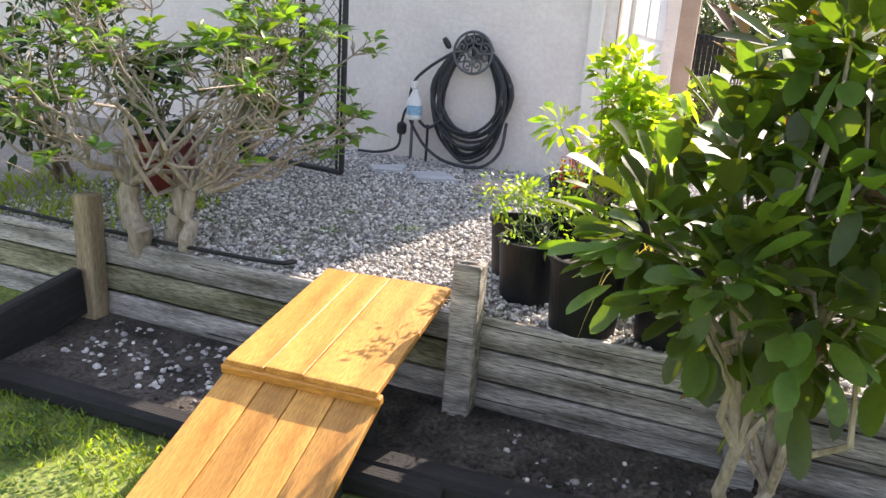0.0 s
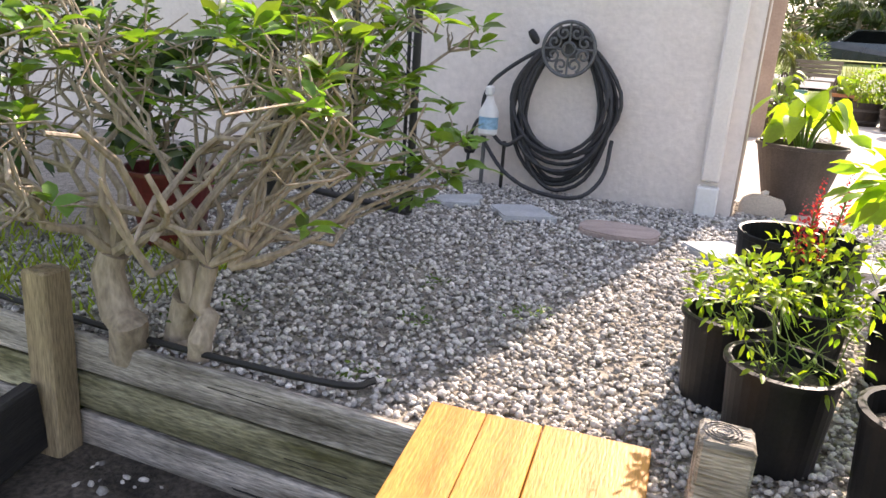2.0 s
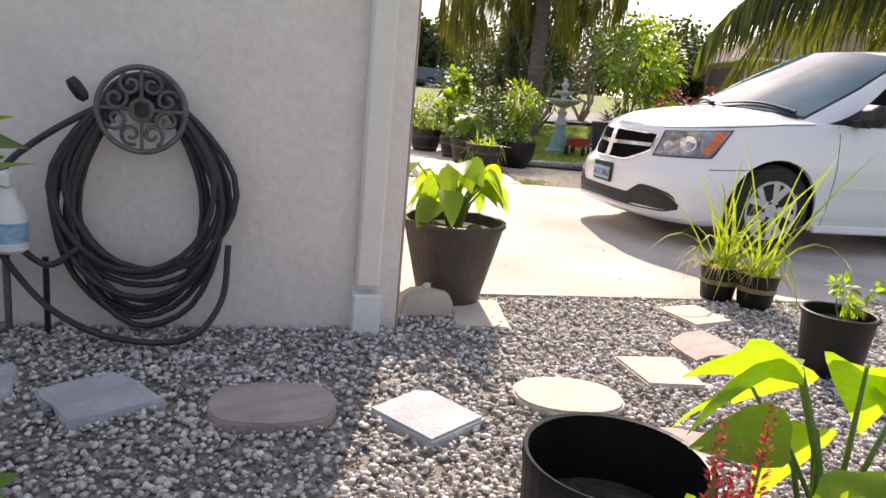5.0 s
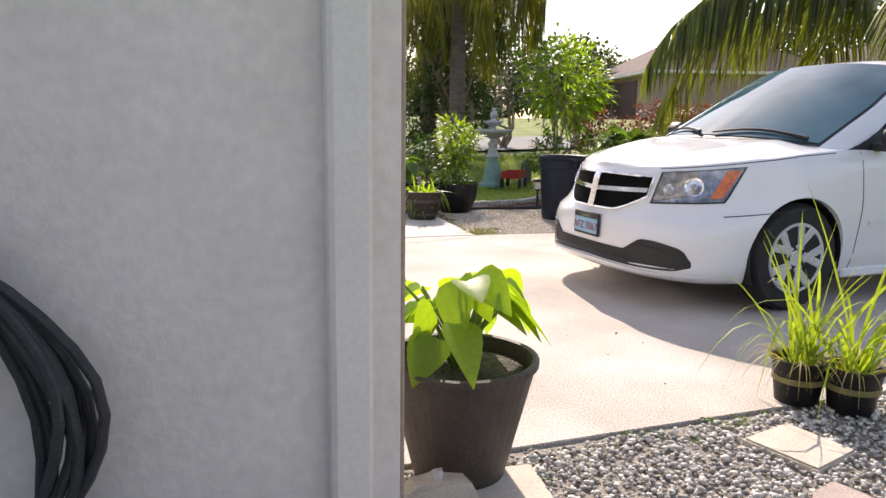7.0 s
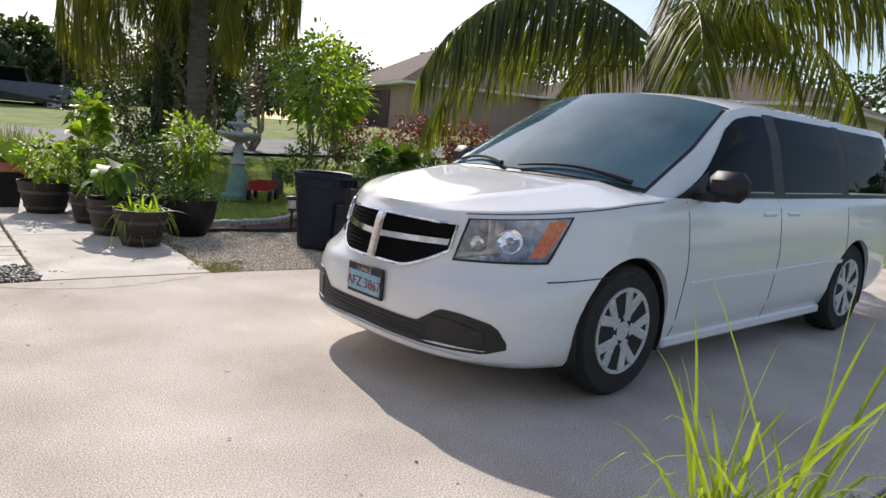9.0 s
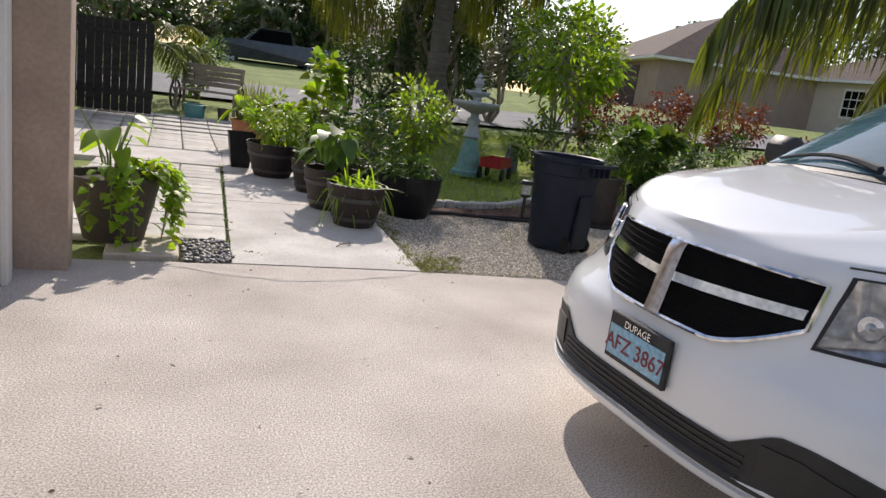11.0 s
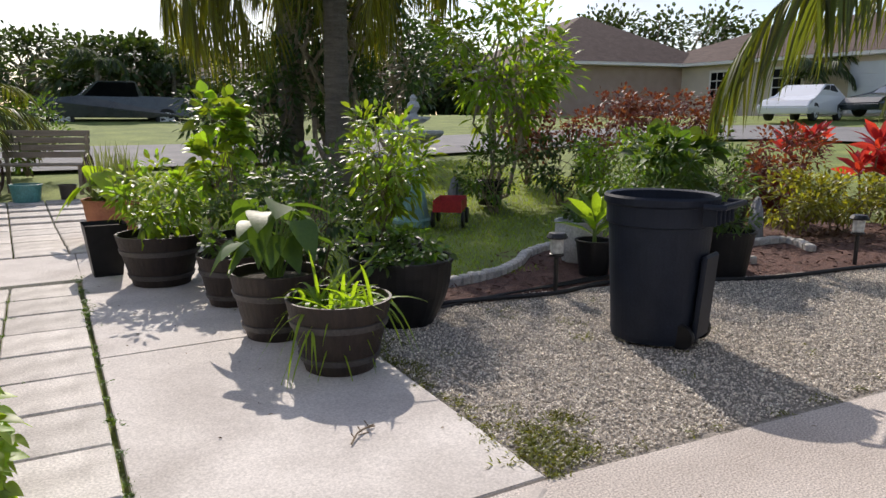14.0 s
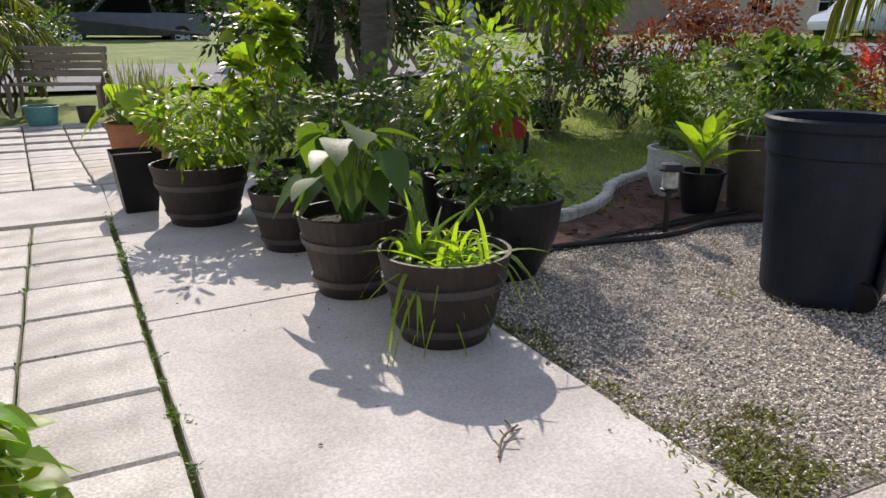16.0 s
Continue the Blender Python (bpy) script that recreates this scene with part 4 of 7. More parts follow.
def gh_point(x, s, side=1):
    if s > 4:
        return gh_point(x, 8 - s, -side)
    k = 0
    while k < len(GH) - 2 and x < GH[k + 1][0]:
        k += 1
    f = (x - GH[k][0]) / (GH[k + 1][0] - GH[k][0])
    i = min(int(s), 3)
    g = s - i
    def at(row):
        if s > 2:
            y2, z2 = row[1][2]
            q = (4 - s) / 2
            return Vector((y2 * q, row[1][4][1] - (row[1][4][1] - z2) * abs(q) ** 2.4))
        a, b = row[1][i], row[1][i + 1]
        return Vector((a[0] + (b[0] - a[0]) * g, a[1] + (b[1] - a[1]) * g))
    p = at(GH[k]).lerp(at(GH[k + 1]), f)
    bow = 0.26 * max(0.0, 1 - (p.x / 0.86) ** 2) * max(0.0, min(1.0, (1.7 + x) / 1.4)) ** 0.7 if s > 1.9 else 0.0
    return Vector((x + bow, side * p.x, p.y))


def panel_on(f, x0, x1, s0, s1, side, off=0.006, nx=8, ns=6, skew=None, thick=0.006):
    """A thin curved panel lying just proud of a surface."""
    b = bmesh.new()
    grid, back = [], []
    for j in range(ns + 1):
        s = s0 + (s1 - s0) * j / ns
        xa, xb = skew(j / ns) if skew else (x0, x1)
        row, brow = [], []
        for i in range(nx + 1):
            x = xa + (xb - xa) * i / nx
            p = f(x, s, side)
            d = (f(x - 0.01, s, side) - f(x + 0.01, s, side)).cross(f(x, min(s + 0.02, s1 + 0.02), side) - f(x, s - 0.02, side))
            n = d.normalized() if d.length > 1e-9 else Vector((0, side, 0))
            if n.dot(Vector((0.5, p.y, p.z - 0.7))) < 0:
                n = -n
            row.append(b.verts.new(p + n * off))
            brow.append(b.verts.new(p + n * (off - thick)))
        grid.append(row), back.append(brow)
    for j in range(ns):
        for i in range(nx):
            b.faces.new((grid[j][i], grid[j][i + 1], grid[j + 1][i + 1], grid[j + 1][i]))
            b.faces.new((back[j][i], back[j + 1][i], back[j + 1][i + 1], back[j][i + 1]))
    for j in range(ns):
        for i in (0, nx):
            b.faces.new((grid[j][i], grid[j + 1][i], back[j + 1][i], back[j][i]))
    for i in range(nx):
        for j in (0, ns):
            b.faces.new((grid[j][i], grid[j][i + 1], back[j][i + 1], back[j][i]))
    return b


def greenhouse():
    xs = (-0.26, -0.32, -0.4, -0.5, -0.62, -0.75, -0.88, -1.0, -1.1, -1.22, -1.45, -1.8, -2.3, -2.8, -3.4, -3.9, -4.18)
    ss = (0, 0.5, 1, 1.5, 1.8, 2, 2.15, 2.3, 2.5, 2.75, 3.0, 3.5, 4.0)
    b = bmesh.new()
    rows = []
    for x in xs:
        left = [b.verts.new(gh_point(x, q, 1)) for q in ss]
        right = [b.verts.new(gh_point(x, q, -1)) for q in ss[:-1]]
        rows.append(left + right[::-1])
    for a, c in zip(rows, rows[1:]):
        for k in range(len(a) - 1):
            b.faces.new((a[k], a[k + 1], c[k + 1], c[k]))
    b.faces.new(rows[-1])
    return b


def wheel(parent, x, y, side, r=0.358, w=0.22):
    wh = part("wheel", lathe([(r * 0.64, -w / 2), (r * 0.93, -w / 2), (r, -w * 0.36), (r * 1.005, 0), (r, w * 0.36), (r * 0.93, w / 2), (r * 0.64, w / 2 - 0.005)], 40), TYRE, parent, "black tyre with silver cover", smooth=True,
              m=Matrix.Translation((x, y, r)) @ Matrix.Rotation(radians(-90 * side), 4, "X"))
    part("rim", lathe([(r * 0.05, w * 0.30), (r * 0.60, w * 0.30), (r * 0.645, w * 0.47), (r * 0.655, w * 0.50), (r * 0.60, w * 0.5), (r * 0.57, w * 0.36), (0.01, w * 0.33)], 40), DARKTRIM, wh)
    for k in range(5):
        a = 2 * math.pi * k / 5
        for d in (-0.36, 0.36):
            b = box(r * 0.50, r * 0.15, 0.026, Matrix.Rotation(a + d * 0.55, 4, "Z") @ Matrix.Translation((r * 0.37, d * 0.10 * r / 0.34, w * 0.40)) @ Matrix.Rotation(radians(-4), 4, "Y"), 0.006)
            part("spoke", b, ALLOY, wh)
    part("outer_ring", lathe([(r * 0.585, w * 0.44), (r * 0.60, w * 0.50), (r * 0.65, w * 0.51), (r * 0.66, w * 0.46)], 40), ALLOY, wh, smooth=True)
    part("hub_cap", lathe([(r * 0.2, w * 0.38), (r * 0.19, w * 0.46), (r * 0.12, w * 0.49), (0.01, w * 0.49)], 20), ALLOY, wh)
    return wh


def nose_strip(y0, y1, z0, z1, off, thick=0.03, n=18, rows=5):
    """A strip that follows the nose between two heights."""
    b = bmesh.new()
    cols = []
    for i in range(n + 1):
        y = y0 + (y1 - y0) * i / n
        za, zb = z0(y) if callable(z0) else z0, z1(y) if callable(z1) else z1
        zs = [za + (zb - za) * k / rows for k in range(rows + 1)]
        ring = [(nose_x(y, z) + off, y, z) for z in zs] + [(nose_x(y, z) + off - thick, y, z) for z in zs[::-1]]
        cols.append([b.verts.new(p) for p in ring])
    m = len(cols[0])
    for a, c in zip(cols, cols[1:]):
        for k in range(m):
            b.faces.new((a[k], a[(k + 1) % m], c[(k + 1) % m], c[k]))
    b.faces.new(cols[0]), b.faces.new(cols[-1][::-1])
    return b


def words(body, size, mat, parent, m, name="lettering", extrude=0.001):
    cu = bpy.data.curves.new(name, "FONT")
    cu.body, cu.size, cu.extrude, cu.align_x, cu.align_y = body, size, extrude, "CENTER", "CENTER"
    tmp = bpy.data.objects.new(name, cu)
    scene.collection.objects.link(tmp)
    me = bpy.data.meshes.new_from_object(tmp.evaluated_get(bpy.context.evaluated_depsgraph_get()))
    bpy.data.objects.remove(tmp)
    me.materials.clear()
    me.materials.append(mat)
    return part(name, me, mat, parent, m=m)


def minivan(m):
    v = thing("minivan", m, "white minivan with dark tinted windows parked on the driveway", "van")
    body = part("body", lower_body(), CARPAINT, v, smooth=True)
    cut = bmesh.new()
    for x in (0.0, -3.08):
        bmesh.ops.create_cone(cut, cap_ends=True, segments=40, radius1=0.396, radius2=0.396, depth=2.4, matrix=Matrix.Translation((x, 0, 0.36)) @ Matrix.Rotation(radians(90), 4, "X"))
    tmp = new("cutter", finish(cut, "cutter", DARKTRIM))
    tmp.matrix_basis = m
    md = body.modifiers.new("arches", "BOOLEAN")
    md.object, md.operation, md.solver = tmp, "DIFFERENCE", "EXACT"
    me = bpy.data.meshes.new_from_object(body.evaluated_get(bpy.context.evaluated_depsgraph_get()))
    body.modifiers.clear()
    body.data = me
    me.materials.clear()
    me.materials.append(CARPAINT)
    me.polygons.foreach_set("material_index", np.zeros(len(me.polygons), dtype=np.int32))
    for p in me.polygons:
        p.use_smooth = len(p.vertices) <= 5
    bpy.data.objects.remove(tmp)
    part("underbody", box(4.1, 1.4, 0.5, Matrix.Translation((-1.75, 0, 0.22)), 0.02), DARKTRIM, v)
    part("greenhouse", greenhouse(), CARPAINT, v, "white roof and pillars", smooth=True)
    part("windscreen_seal", panel_on(gh_point, -0.27, -1.27, 2.05, 5.95, 1, 0.004, 14, 36), DARKTRIM, v, smooth=True)
    ws = part("windscreen", panel_on(gh_point, -0.30, -1.22, 2.09, 5.91, 1, 0.008, 14, 36), SKYTINTGLASS, v, "large sloping windscreen with sky reflection put into its blue colour", smooth=True)
    for y0, y1 in ((0.74, 0.06), (-0.08, -0.70)):
        arm = []
        for k in range(7):
            y = y0 + (y1 - y0) * k / 6
            q = 4 - 2 * y / 0.84
            g = gh_point(-0.31 - 0.05 * math.sin(math.pi * k / 6), q if q <= 4 else 8 - q, 1 if q <= 4 else -1)
            arm.append((g.x + 0.012, g.y, g.z + 0.022))
        part("wiper", tube(arm, [0.016, 0.013, 0.011, 0.010, 0.009, 0.008, 0.006], 6), DARKTRIM, ws)
    for sd in (1, -1):
        part("side_window", panel_on(gh_point, 0, 0, 0.10, 1.72, sd, 0.006, 10, 8, lambda f: (-0.34 - 0.74 * f, -1.62)), CARGLASS, v, "tinted front door window", smooth=True)
        part("quarter_trim", panel_on(gh_point, 0, 0, 0.06, 0.95, sd, 0.009, 6, 6, lambda f: (-0.32 - 0.42 * f, -0.68 - 0.11 * f)), DARKTRIM, v, smooth=True)
        part("pillar_trim", panel_on(gh_point, -1.62, -1.78, 0.08, 1.80, sd, 0.005, 2, 6), DARKTRIM, v)
        part("side_window", panel_on(gh_point, -1.78, -2.80, 0.10, 1.76, sd, 0.006, 6, 6), CARGLASS, v, "tinted sliding door window", smooth=True)
        part("pillar_trim", panel_on(gh_point, -2.80, -2.92, 0.08, 1.80, sd, 0.005, 2, 6), DARKTRIM, v)
        part("side_window", panel_on(gh_point, 0, 0, 0.12, 1.74, sd, 0.006, 6, 6, lambda f: (-2.92, -4.0 + 0.1 * f)), CARGLASS, v, "tinted rear quarter window", smooth=True)
        part("belt_strip", panel_on(gh_point, -0.50, -4.05, 0.0, 0.08, sd, 0.010, 14, 1), DARKTRIM, v)
        # the lamp narrows to a point towards the grille and sweeps back over the wing
        part("headlight_rim", panel_on(skin, 0, 0, 0.684, 0.958, sd, 0.003, 16, 8, lambda f: (u_of(0.475 + 0.02 * f, 0.7 + 0.2 * f), u_of(0.832 + 0.02 * f, 0.7 + 0.25 * f)), thick=0.012), DARKTRIM, v, "black edge round the headlight", smooth=True)
        hl = part("headlight", panel_on(skin, 0, 0, 0.695, 0.95, sd, 0.006, 16, 8, lambda f: (u_of(0.487 + 0.02 * f, 0.7 + 0.2 * f), u_of(0.824 + 0.02 * f, 0.7 + 0.25 * f))), LAMPCLEAR, v, "clear headlight with an amber corner", smooth=True)
        part("indicator", panel_on(skin, 0, 0, 0.72, 0.935, sd, 0.009, 6, 6, lambda f: (u_of(0.772 + 0.012 * f, 0.7 + 0.25 * f), u_of(0.818 + 0.018 * f, 0.7 + 0.25 * f))), AMBER, hl, smooth=True)
        for yy, rr, ff in ((0.565, 0.042, 0.80), (0.68, 0.066, 0.82)):
            p, q = skin(u_of(yy, ff), ff, sd), skin(u_of(yy + 0.03, ff), ff, sd)
            nrm = Vector((-(q.y - p.y) * 1.0, (q.x - p.x), 0)) * (-1 if sd > 0 else 1)
            if nrm.x < 0:
                nrm = -nrm
            rot = (nrm.normalized() + Vector((0, 0, 0.25))).normalized().to_track_quat("Z", "Y").to_matrix().to_4x4()
            part("reflector", lathe([(rr, 0.006), (rr * 0.94, 0.016), (rr * 0.86, 0.012), (rr * 0.55, -0.001), (rr * 0.1, -0.004)], 24, m=Matrix.Translation(p) @ rot), CHROME, hl, "chrome lamp bowl", smooth=True)
            part("bulb_cap", lathe([(rr * 0.34, 0.0), (rr * 0.32, 0.012), (rr * 0.05, 0.016)], 14, m=Matrix.Translation(p) @ rot), LAMPCLEAR, hl, smooth=True)
        hs_ = [skin(u_of(0.47, 0.97) + (1.0 - u_of(0.47, 0.97)) * k / 12, 0.985, sd) + Vector((0, 0, 0.001)) for k in range(13)] + [skin(1 + d, 0.985, sd) for d in (0.1, 0.2, 0.28)]
        part("bonnet_seam", tube(hs_, 0.0035, 5), DARKTRIM, v)
        mr = part("mirror", box(0.13, 0.24, 0.17, Matrix.Translation((-0.66, sd * 1.09, 1.06)), 0.05), DARKTRIM, v, "black door mirror", smooth=True)
        part("mirror_arm", box(0.10, 0.18, 0.06, Matrix.Translation((-0.66, sd * 0.96, 1.05)), 0.015), DARKTRIM, mr)
        for x0 in (1.50, 2.66, 3.84):
            part("door_seam", panel_on(skin, x0, x0 + 0.006, 0.05, 0.985, sd, 0.002, 1, 12, thick=0.003), DARKTRIM, v)
        part("rub_strip", panel_on(skin, 1.58, 3.80, 0.415, 0.445, sd, 0.012, 10, 2, thick=0.014), CARPAINT, v, smooth=True)
        part("bumper_seam", panel_on(skin, u_of(0.87, 0.58), 1.0, 0.577, 0.584, sd, 0.002, 6, 1, thick=0.003), DARKTRIM, v)
        for x in (-1.50, -1.86):
            part("door_handle", box(0.19, 0.035, 0.035, Matrix.Translation((x, sd * 0.965, 0.95)), 0.012), CARPAINT, v)
        part("sill", box(2.2, 0.05, 0.07, Matrix.Translation((-1.55, sd * 0.92, 0.19)), 0.015), CARPAINT, v)
        for x in (0.0, -3.08):
            well = lathe([(0.02, 0.50), (0.389, 0.50), (0.389, 0.965), (0.393, 0.965), (0.393, 0.49), (0.02, 0.49)], 32, m=Matrix.Translation((x, 0, 0.36)) @ Matrix.Rotation(radians(-90 * sd), 4, "X"))
            bmesh.ops.bisect_plane(well, geom=well.verts[:] + well.edges[:] + well.faces[:], plane_co=(0, 0, 0.20), plane_no=(0, 0, 1), clear_inner=True)
            part("wheel_well", well, DARKTRIM, v)
            wheel(v, x, sd * 0.86, sd)
    # nose
    low = lambda y: 0.285 - 0.012 * min(1, abs(y) / 0.5)
    high = lambda y: 0.375 + 0.085 * min(1, max(0, (abs(y) - 0.40) / 0.13)) - 0.05 * max(0, (abs(y) - 0.60) / 0.20) ** 1.5 - 0.10 * max(0, (abs(y) - 0.76) / 0.06) ** 2
    intake = part("lower_intake", nose_strip(-0.81, 0.81, lambda y: low(y) + 0.03 * max(0, (abs(y) - 0.74) / 0.07), high, 0.008, 0.05, 60), DARKTRIM, v, "black lower intake with fog light recesses")
    for k in range(4):
        part("intake_slat", nose_strip(-0.46, 0.46, 0.297 + 0.02 * k, 0.303 + 0.02 * k, 0.013, 0.02, 20, 1), BLACKMETAL, intake)
    for sd in (1, -1):
        part("fog_pod", nose_strip(sd * 0.50, sd * 0.74, lambda y: 0.315, lambda y: 0.42 - 0.04 * max(0, (abs(y) - 0.6) / 0.14), 0.013, 0.03, 10), BLACKMETAL, intake)
    part("front_lip", nose_strip(-0.86, 0.86, 0.205, lambda y: 0.268 - 0.03 * (abs(y) / 0.86) ** 2, 0.020, 0.09, 40), CARPAINT, v, "white lower bumper lip", smooth=True)
    gl = lambda y: 0.625 + 0.11 * max(0, (abs(y) - 0.22) / 0.24) ** 1.6
    gh = lambda y: 0.868 - 0.012 * (abs(y) / 0.46) ** 2
    g = part("grille", nose_strip(-0.455, 0.455, gl, gh, 0.013, 0.05, 40, 8), GRILLEBLACK, v, "black mesh grille in a chrome surround")
    edge = []
    for k in range(41):
        y = -0.455 + 0.91 * k / 40
        edge.append((nose_x(y, gl(y)) + 0.014, y, gl(y)))
    for k in range(21):
        y = 0.455 - 0.91 * k / 20
        edge.append((nose_x(y, gh(y)) + 0.014, y, gh(y)))
    part("grille_surround", tube(edge, 0.008, 6, closed=True), CHROME, g, "thin chrome edge", smooth=True)
    part("grille_bar", nose_strip(-0.44, 0.44, lambda y: 0.742 + 0.03 * abs(y), lambda y: 0.772 + 0.028 * abs(y), 0.022, 0.02, 24), CHROME, g, "chrome cross bar", smooth=True)
    part("grille_bar", nose_strip(-0.036, 0.036, 0.628, 0.866, 0.025, 0.02, 4, 8), CHROME, g, "chrome cross bar", smooth=True)
    for k in range(10):
        z = 0.648 + k * 0.021
        if abs(z - 0.757) > 0.018:
            part("mesh_slat", nose_strip(-0.40 if z > 0.70 else -0.30, 0.40 if z > 0.70 else 0.30, z, z + 0.004, 0.017, 0.012, 14, 1), GRILLEBLACK, g)
    pl = part("number_plate", box(0.02, 0.31, 0.165, Matrix.Translation((0.985, 0.0, 0.415)), 0.004), DARKTRIM, v, "blue and white number plate in a dark frame")
    part("plate_face", box(0.006, 0.285, 0.105, Matrix.Translation((0.995, 0.0, 0.433)), 0.001), PLATEBLUE, pl)
    face = Matrix.Translation((0.9995, 0, 0.480)) @ Matrix(((0, 0, 1, 0), (1, 0, 0, 0), (0, 1, 0, 0), (0, 0, 0, 1)))
    words("AFZ 3867", 0.075, PLATERED, pl, face)
    words("DUPAGE", 0.035, CHROME, pl, Matrix.Translation((0, 0, 0.075)) @ face)
    return v


minivan(pose(5.20, 8.0, 0, 0, 0, 166.0))


# ---- far cars ----
def small_car(name, m, prof, width, paint, label, wheels, r, panes, roof_in=0.16):
    c = thing(name, m, label, "car")
    b = bmesh.new()
    n = len(prof)
    zmax = max(z for _, z in prof)
    ring = []
    for s in (-1, 1):
        ring.append([b.verts.new((x, s * (width / 2 - (roof_in if z > 0.62 * zmax else 0.03 if z < 0.3 else 0)), z)) for x, z in prof])
    for i in range(n):
        j = (i + 1) % n
        b.faces.new((ring[0][i], ring[0][j], ring[1][j], ring[1][i]))
    b.faces.new(ring[0][::-1]), b.faces.new(ring[1])
    bmesh.ops.bevel(b, geom=b.edges[:], offset=0.04, segments=2, affect="EDGES")
    part("body", b, paint, c, smooth=False)
    for s in (-1, 1):
        for quad in panes:
            bb = bmesh.new()
            vs = [bb.verts.new((x, s * (width / 2 - (roof_in if z > 0.62 * zmax else 0.0) + 0.008 - (0.02 if z <= 0.62 * zmax else 0)), z)) for x, z in quad]
            bb.faces.new(vs)
            part("side_window", bb, CARGLASS, c)
        for x in wheels:
            wheel(c, x, s * (width / 2 - 0.12), s, r, 0.2)
    return c


sedan = [(2.3, 0.25), (2.35, 0.5), (2.1, 0.72), (0.95, 0.92), (0.1, 1.36), (-0.9, 1.40), (-1.9, 1.08), (-2.3, 1.0), (-2.35, 0.45), (-2.25, 0.25)]
sedan_glass = [[(0.85, 0.94), (0.08, 1.32), (-0.35, 1.34), (-0.35, 0.96)], [(-0.42, 0.96), (-0.42, 1.34), (-0.88, 1.35), (-1.6, 1.05), (-1.5, 0.98)]]
pick = [(2.7, 0.45), (2.75, 0.75), (2.6, 1.1), (1.1, 1.18), (0.55, 1.75), (-0.75, 1.78), (-0.95, 1.2), (-2.75, 1.2), (-2.8, 0.6), (-2.7, 0.45)]
pick_glass = [[(1.0, 1.2), (0.52, 1.70), (-0.70, 1.72), (-0.82, 1.2)]]

# ---- plants ----
def clumps(rng, n, k, R, seed_shell=0.55):
    """Leaf bases round k uneven clumps in an ellipsoid of radii R centred on the origin, and their directions."""
    c = rng.normal(0, 1, (k, 3))
    c /= np.linalg.norm(c, axis=1, keepdims=True)
    c *= rng.uniform(seed_shell, 0.95, (k, 1))
    w = rng.integers(0, k, n)
    d = rng.normal(0, 1, (n, 3))
    d /= np.linalg.norm(d, axis=1, keepdims=True)
    p = c[w] + d * rng.uniform(0.05, 0.34, (n, 1))
    P = p * np.array(R)
    D = d * 0.8 + p * 0.5 + np.array((0, 0, 0.25))
    return P, D, c * np.array(R)


def wobble(p, q, rng, k=5, amt=0.06):
    p, q = Vector(p), Vector(q)
    L = (q - p).length
    return [p.lerp(q, i / k) + (Vector(rng.normal(0, amt * L, 3)) if 0 < i < k else Vector()) for i in range(k + 1)]


def shrub(name, m, label, category, R, height, mat, n, leaf, width, k=14, seed=1, stems=5, bark=TWIG, r0=0.012, droop=0.3, fold=0.25, base_spread=0.05, group="", shell=0.55, stations=STATIONS):
    """A shrub or small tree: stems from the foot to each clump, and a crown of leaves whose middle is at height."""
    rng = np.random.default_rng(seed)
    s = thing(name, m, label, category, group)
    P, D, c = clumps(rng, n, k, R, shell)
    off = np.array((0, 0, height))
    bm, trunks = bmesh.new(), []
    for i, e in enumerate(c):
        a = rng.uniform(0, 6.28)
        f = Vector((math.cos(a) * base_spread, math.sin(a) * base_spread, -0.02))
        e2 = Vector(e + off)
        mid = trunks[i % len(trunks)][2 + i % 2] if i >= stems else None
        pts = wobble(f, e2, rng, 5, 0.05) if mid is None else wobble(mid, e2, rng, 4, 0.06)
        if mid is None:
            trunks.append(pts)
        rr = r0 if mid is None else r0 * 0.6
        tube(pts, [rr * (1 - 0.75 * j / (len(pts) - 1)) for j in range(len(pts))], 6, bm)
    part("branchwork", bm, bark, s, smooth=True)
    part("crown", leaves("crown", P + off, D, rng.uniform(0.7, 1.2, n) * leaf, rng.uniform(0.8, 1.2, n) * width, mat, droop, fold, stations, rng=rng), mat, s)
    return s


def grass_tuft(name, m, label, n, height, width, mat, spread=0.1, seed=1, lean=0.6, stuff=False, droop=0.6):
    rng = np.random.default_rng(seed)
    a, r = rng.uniform(0, 6.28, n), spread * np.sqrt(rng.uniform(0, 1, n))
    P = np.stack([np.cos(a) * r, np.sin(a) * r, np.zeros(n) - 0.01], 1)
    b = rng.uniform(0, 6.28, n)
    l = rng.uniform(0.1, lean, n)
    D = np.stack([np.cos(b) * l, np.sin(b) * l, np.ones(n)], 1)
    t = thing(name, m, label, "grass" if not stuff else "weeds", kind="stuff" if stuff else "")
    L, dr = rng.uniform(0.5, 1.1, n) * height, rng.uniform(0.1, droop, n)
    for i in range(n):
        part("blade", leaves("blade", P[i:i + 1], D[i:i + 1], L[i], width, mat, dr[i], 0.3, RIBBON_LONG, rng=rng), mat, t)
    return t


RIBBON_LONG = tuple((i / 6, w) for i, w in enumerate((0.8, 1.0, 1.0, 0.9, 0.7, 0.45, 0.05)))


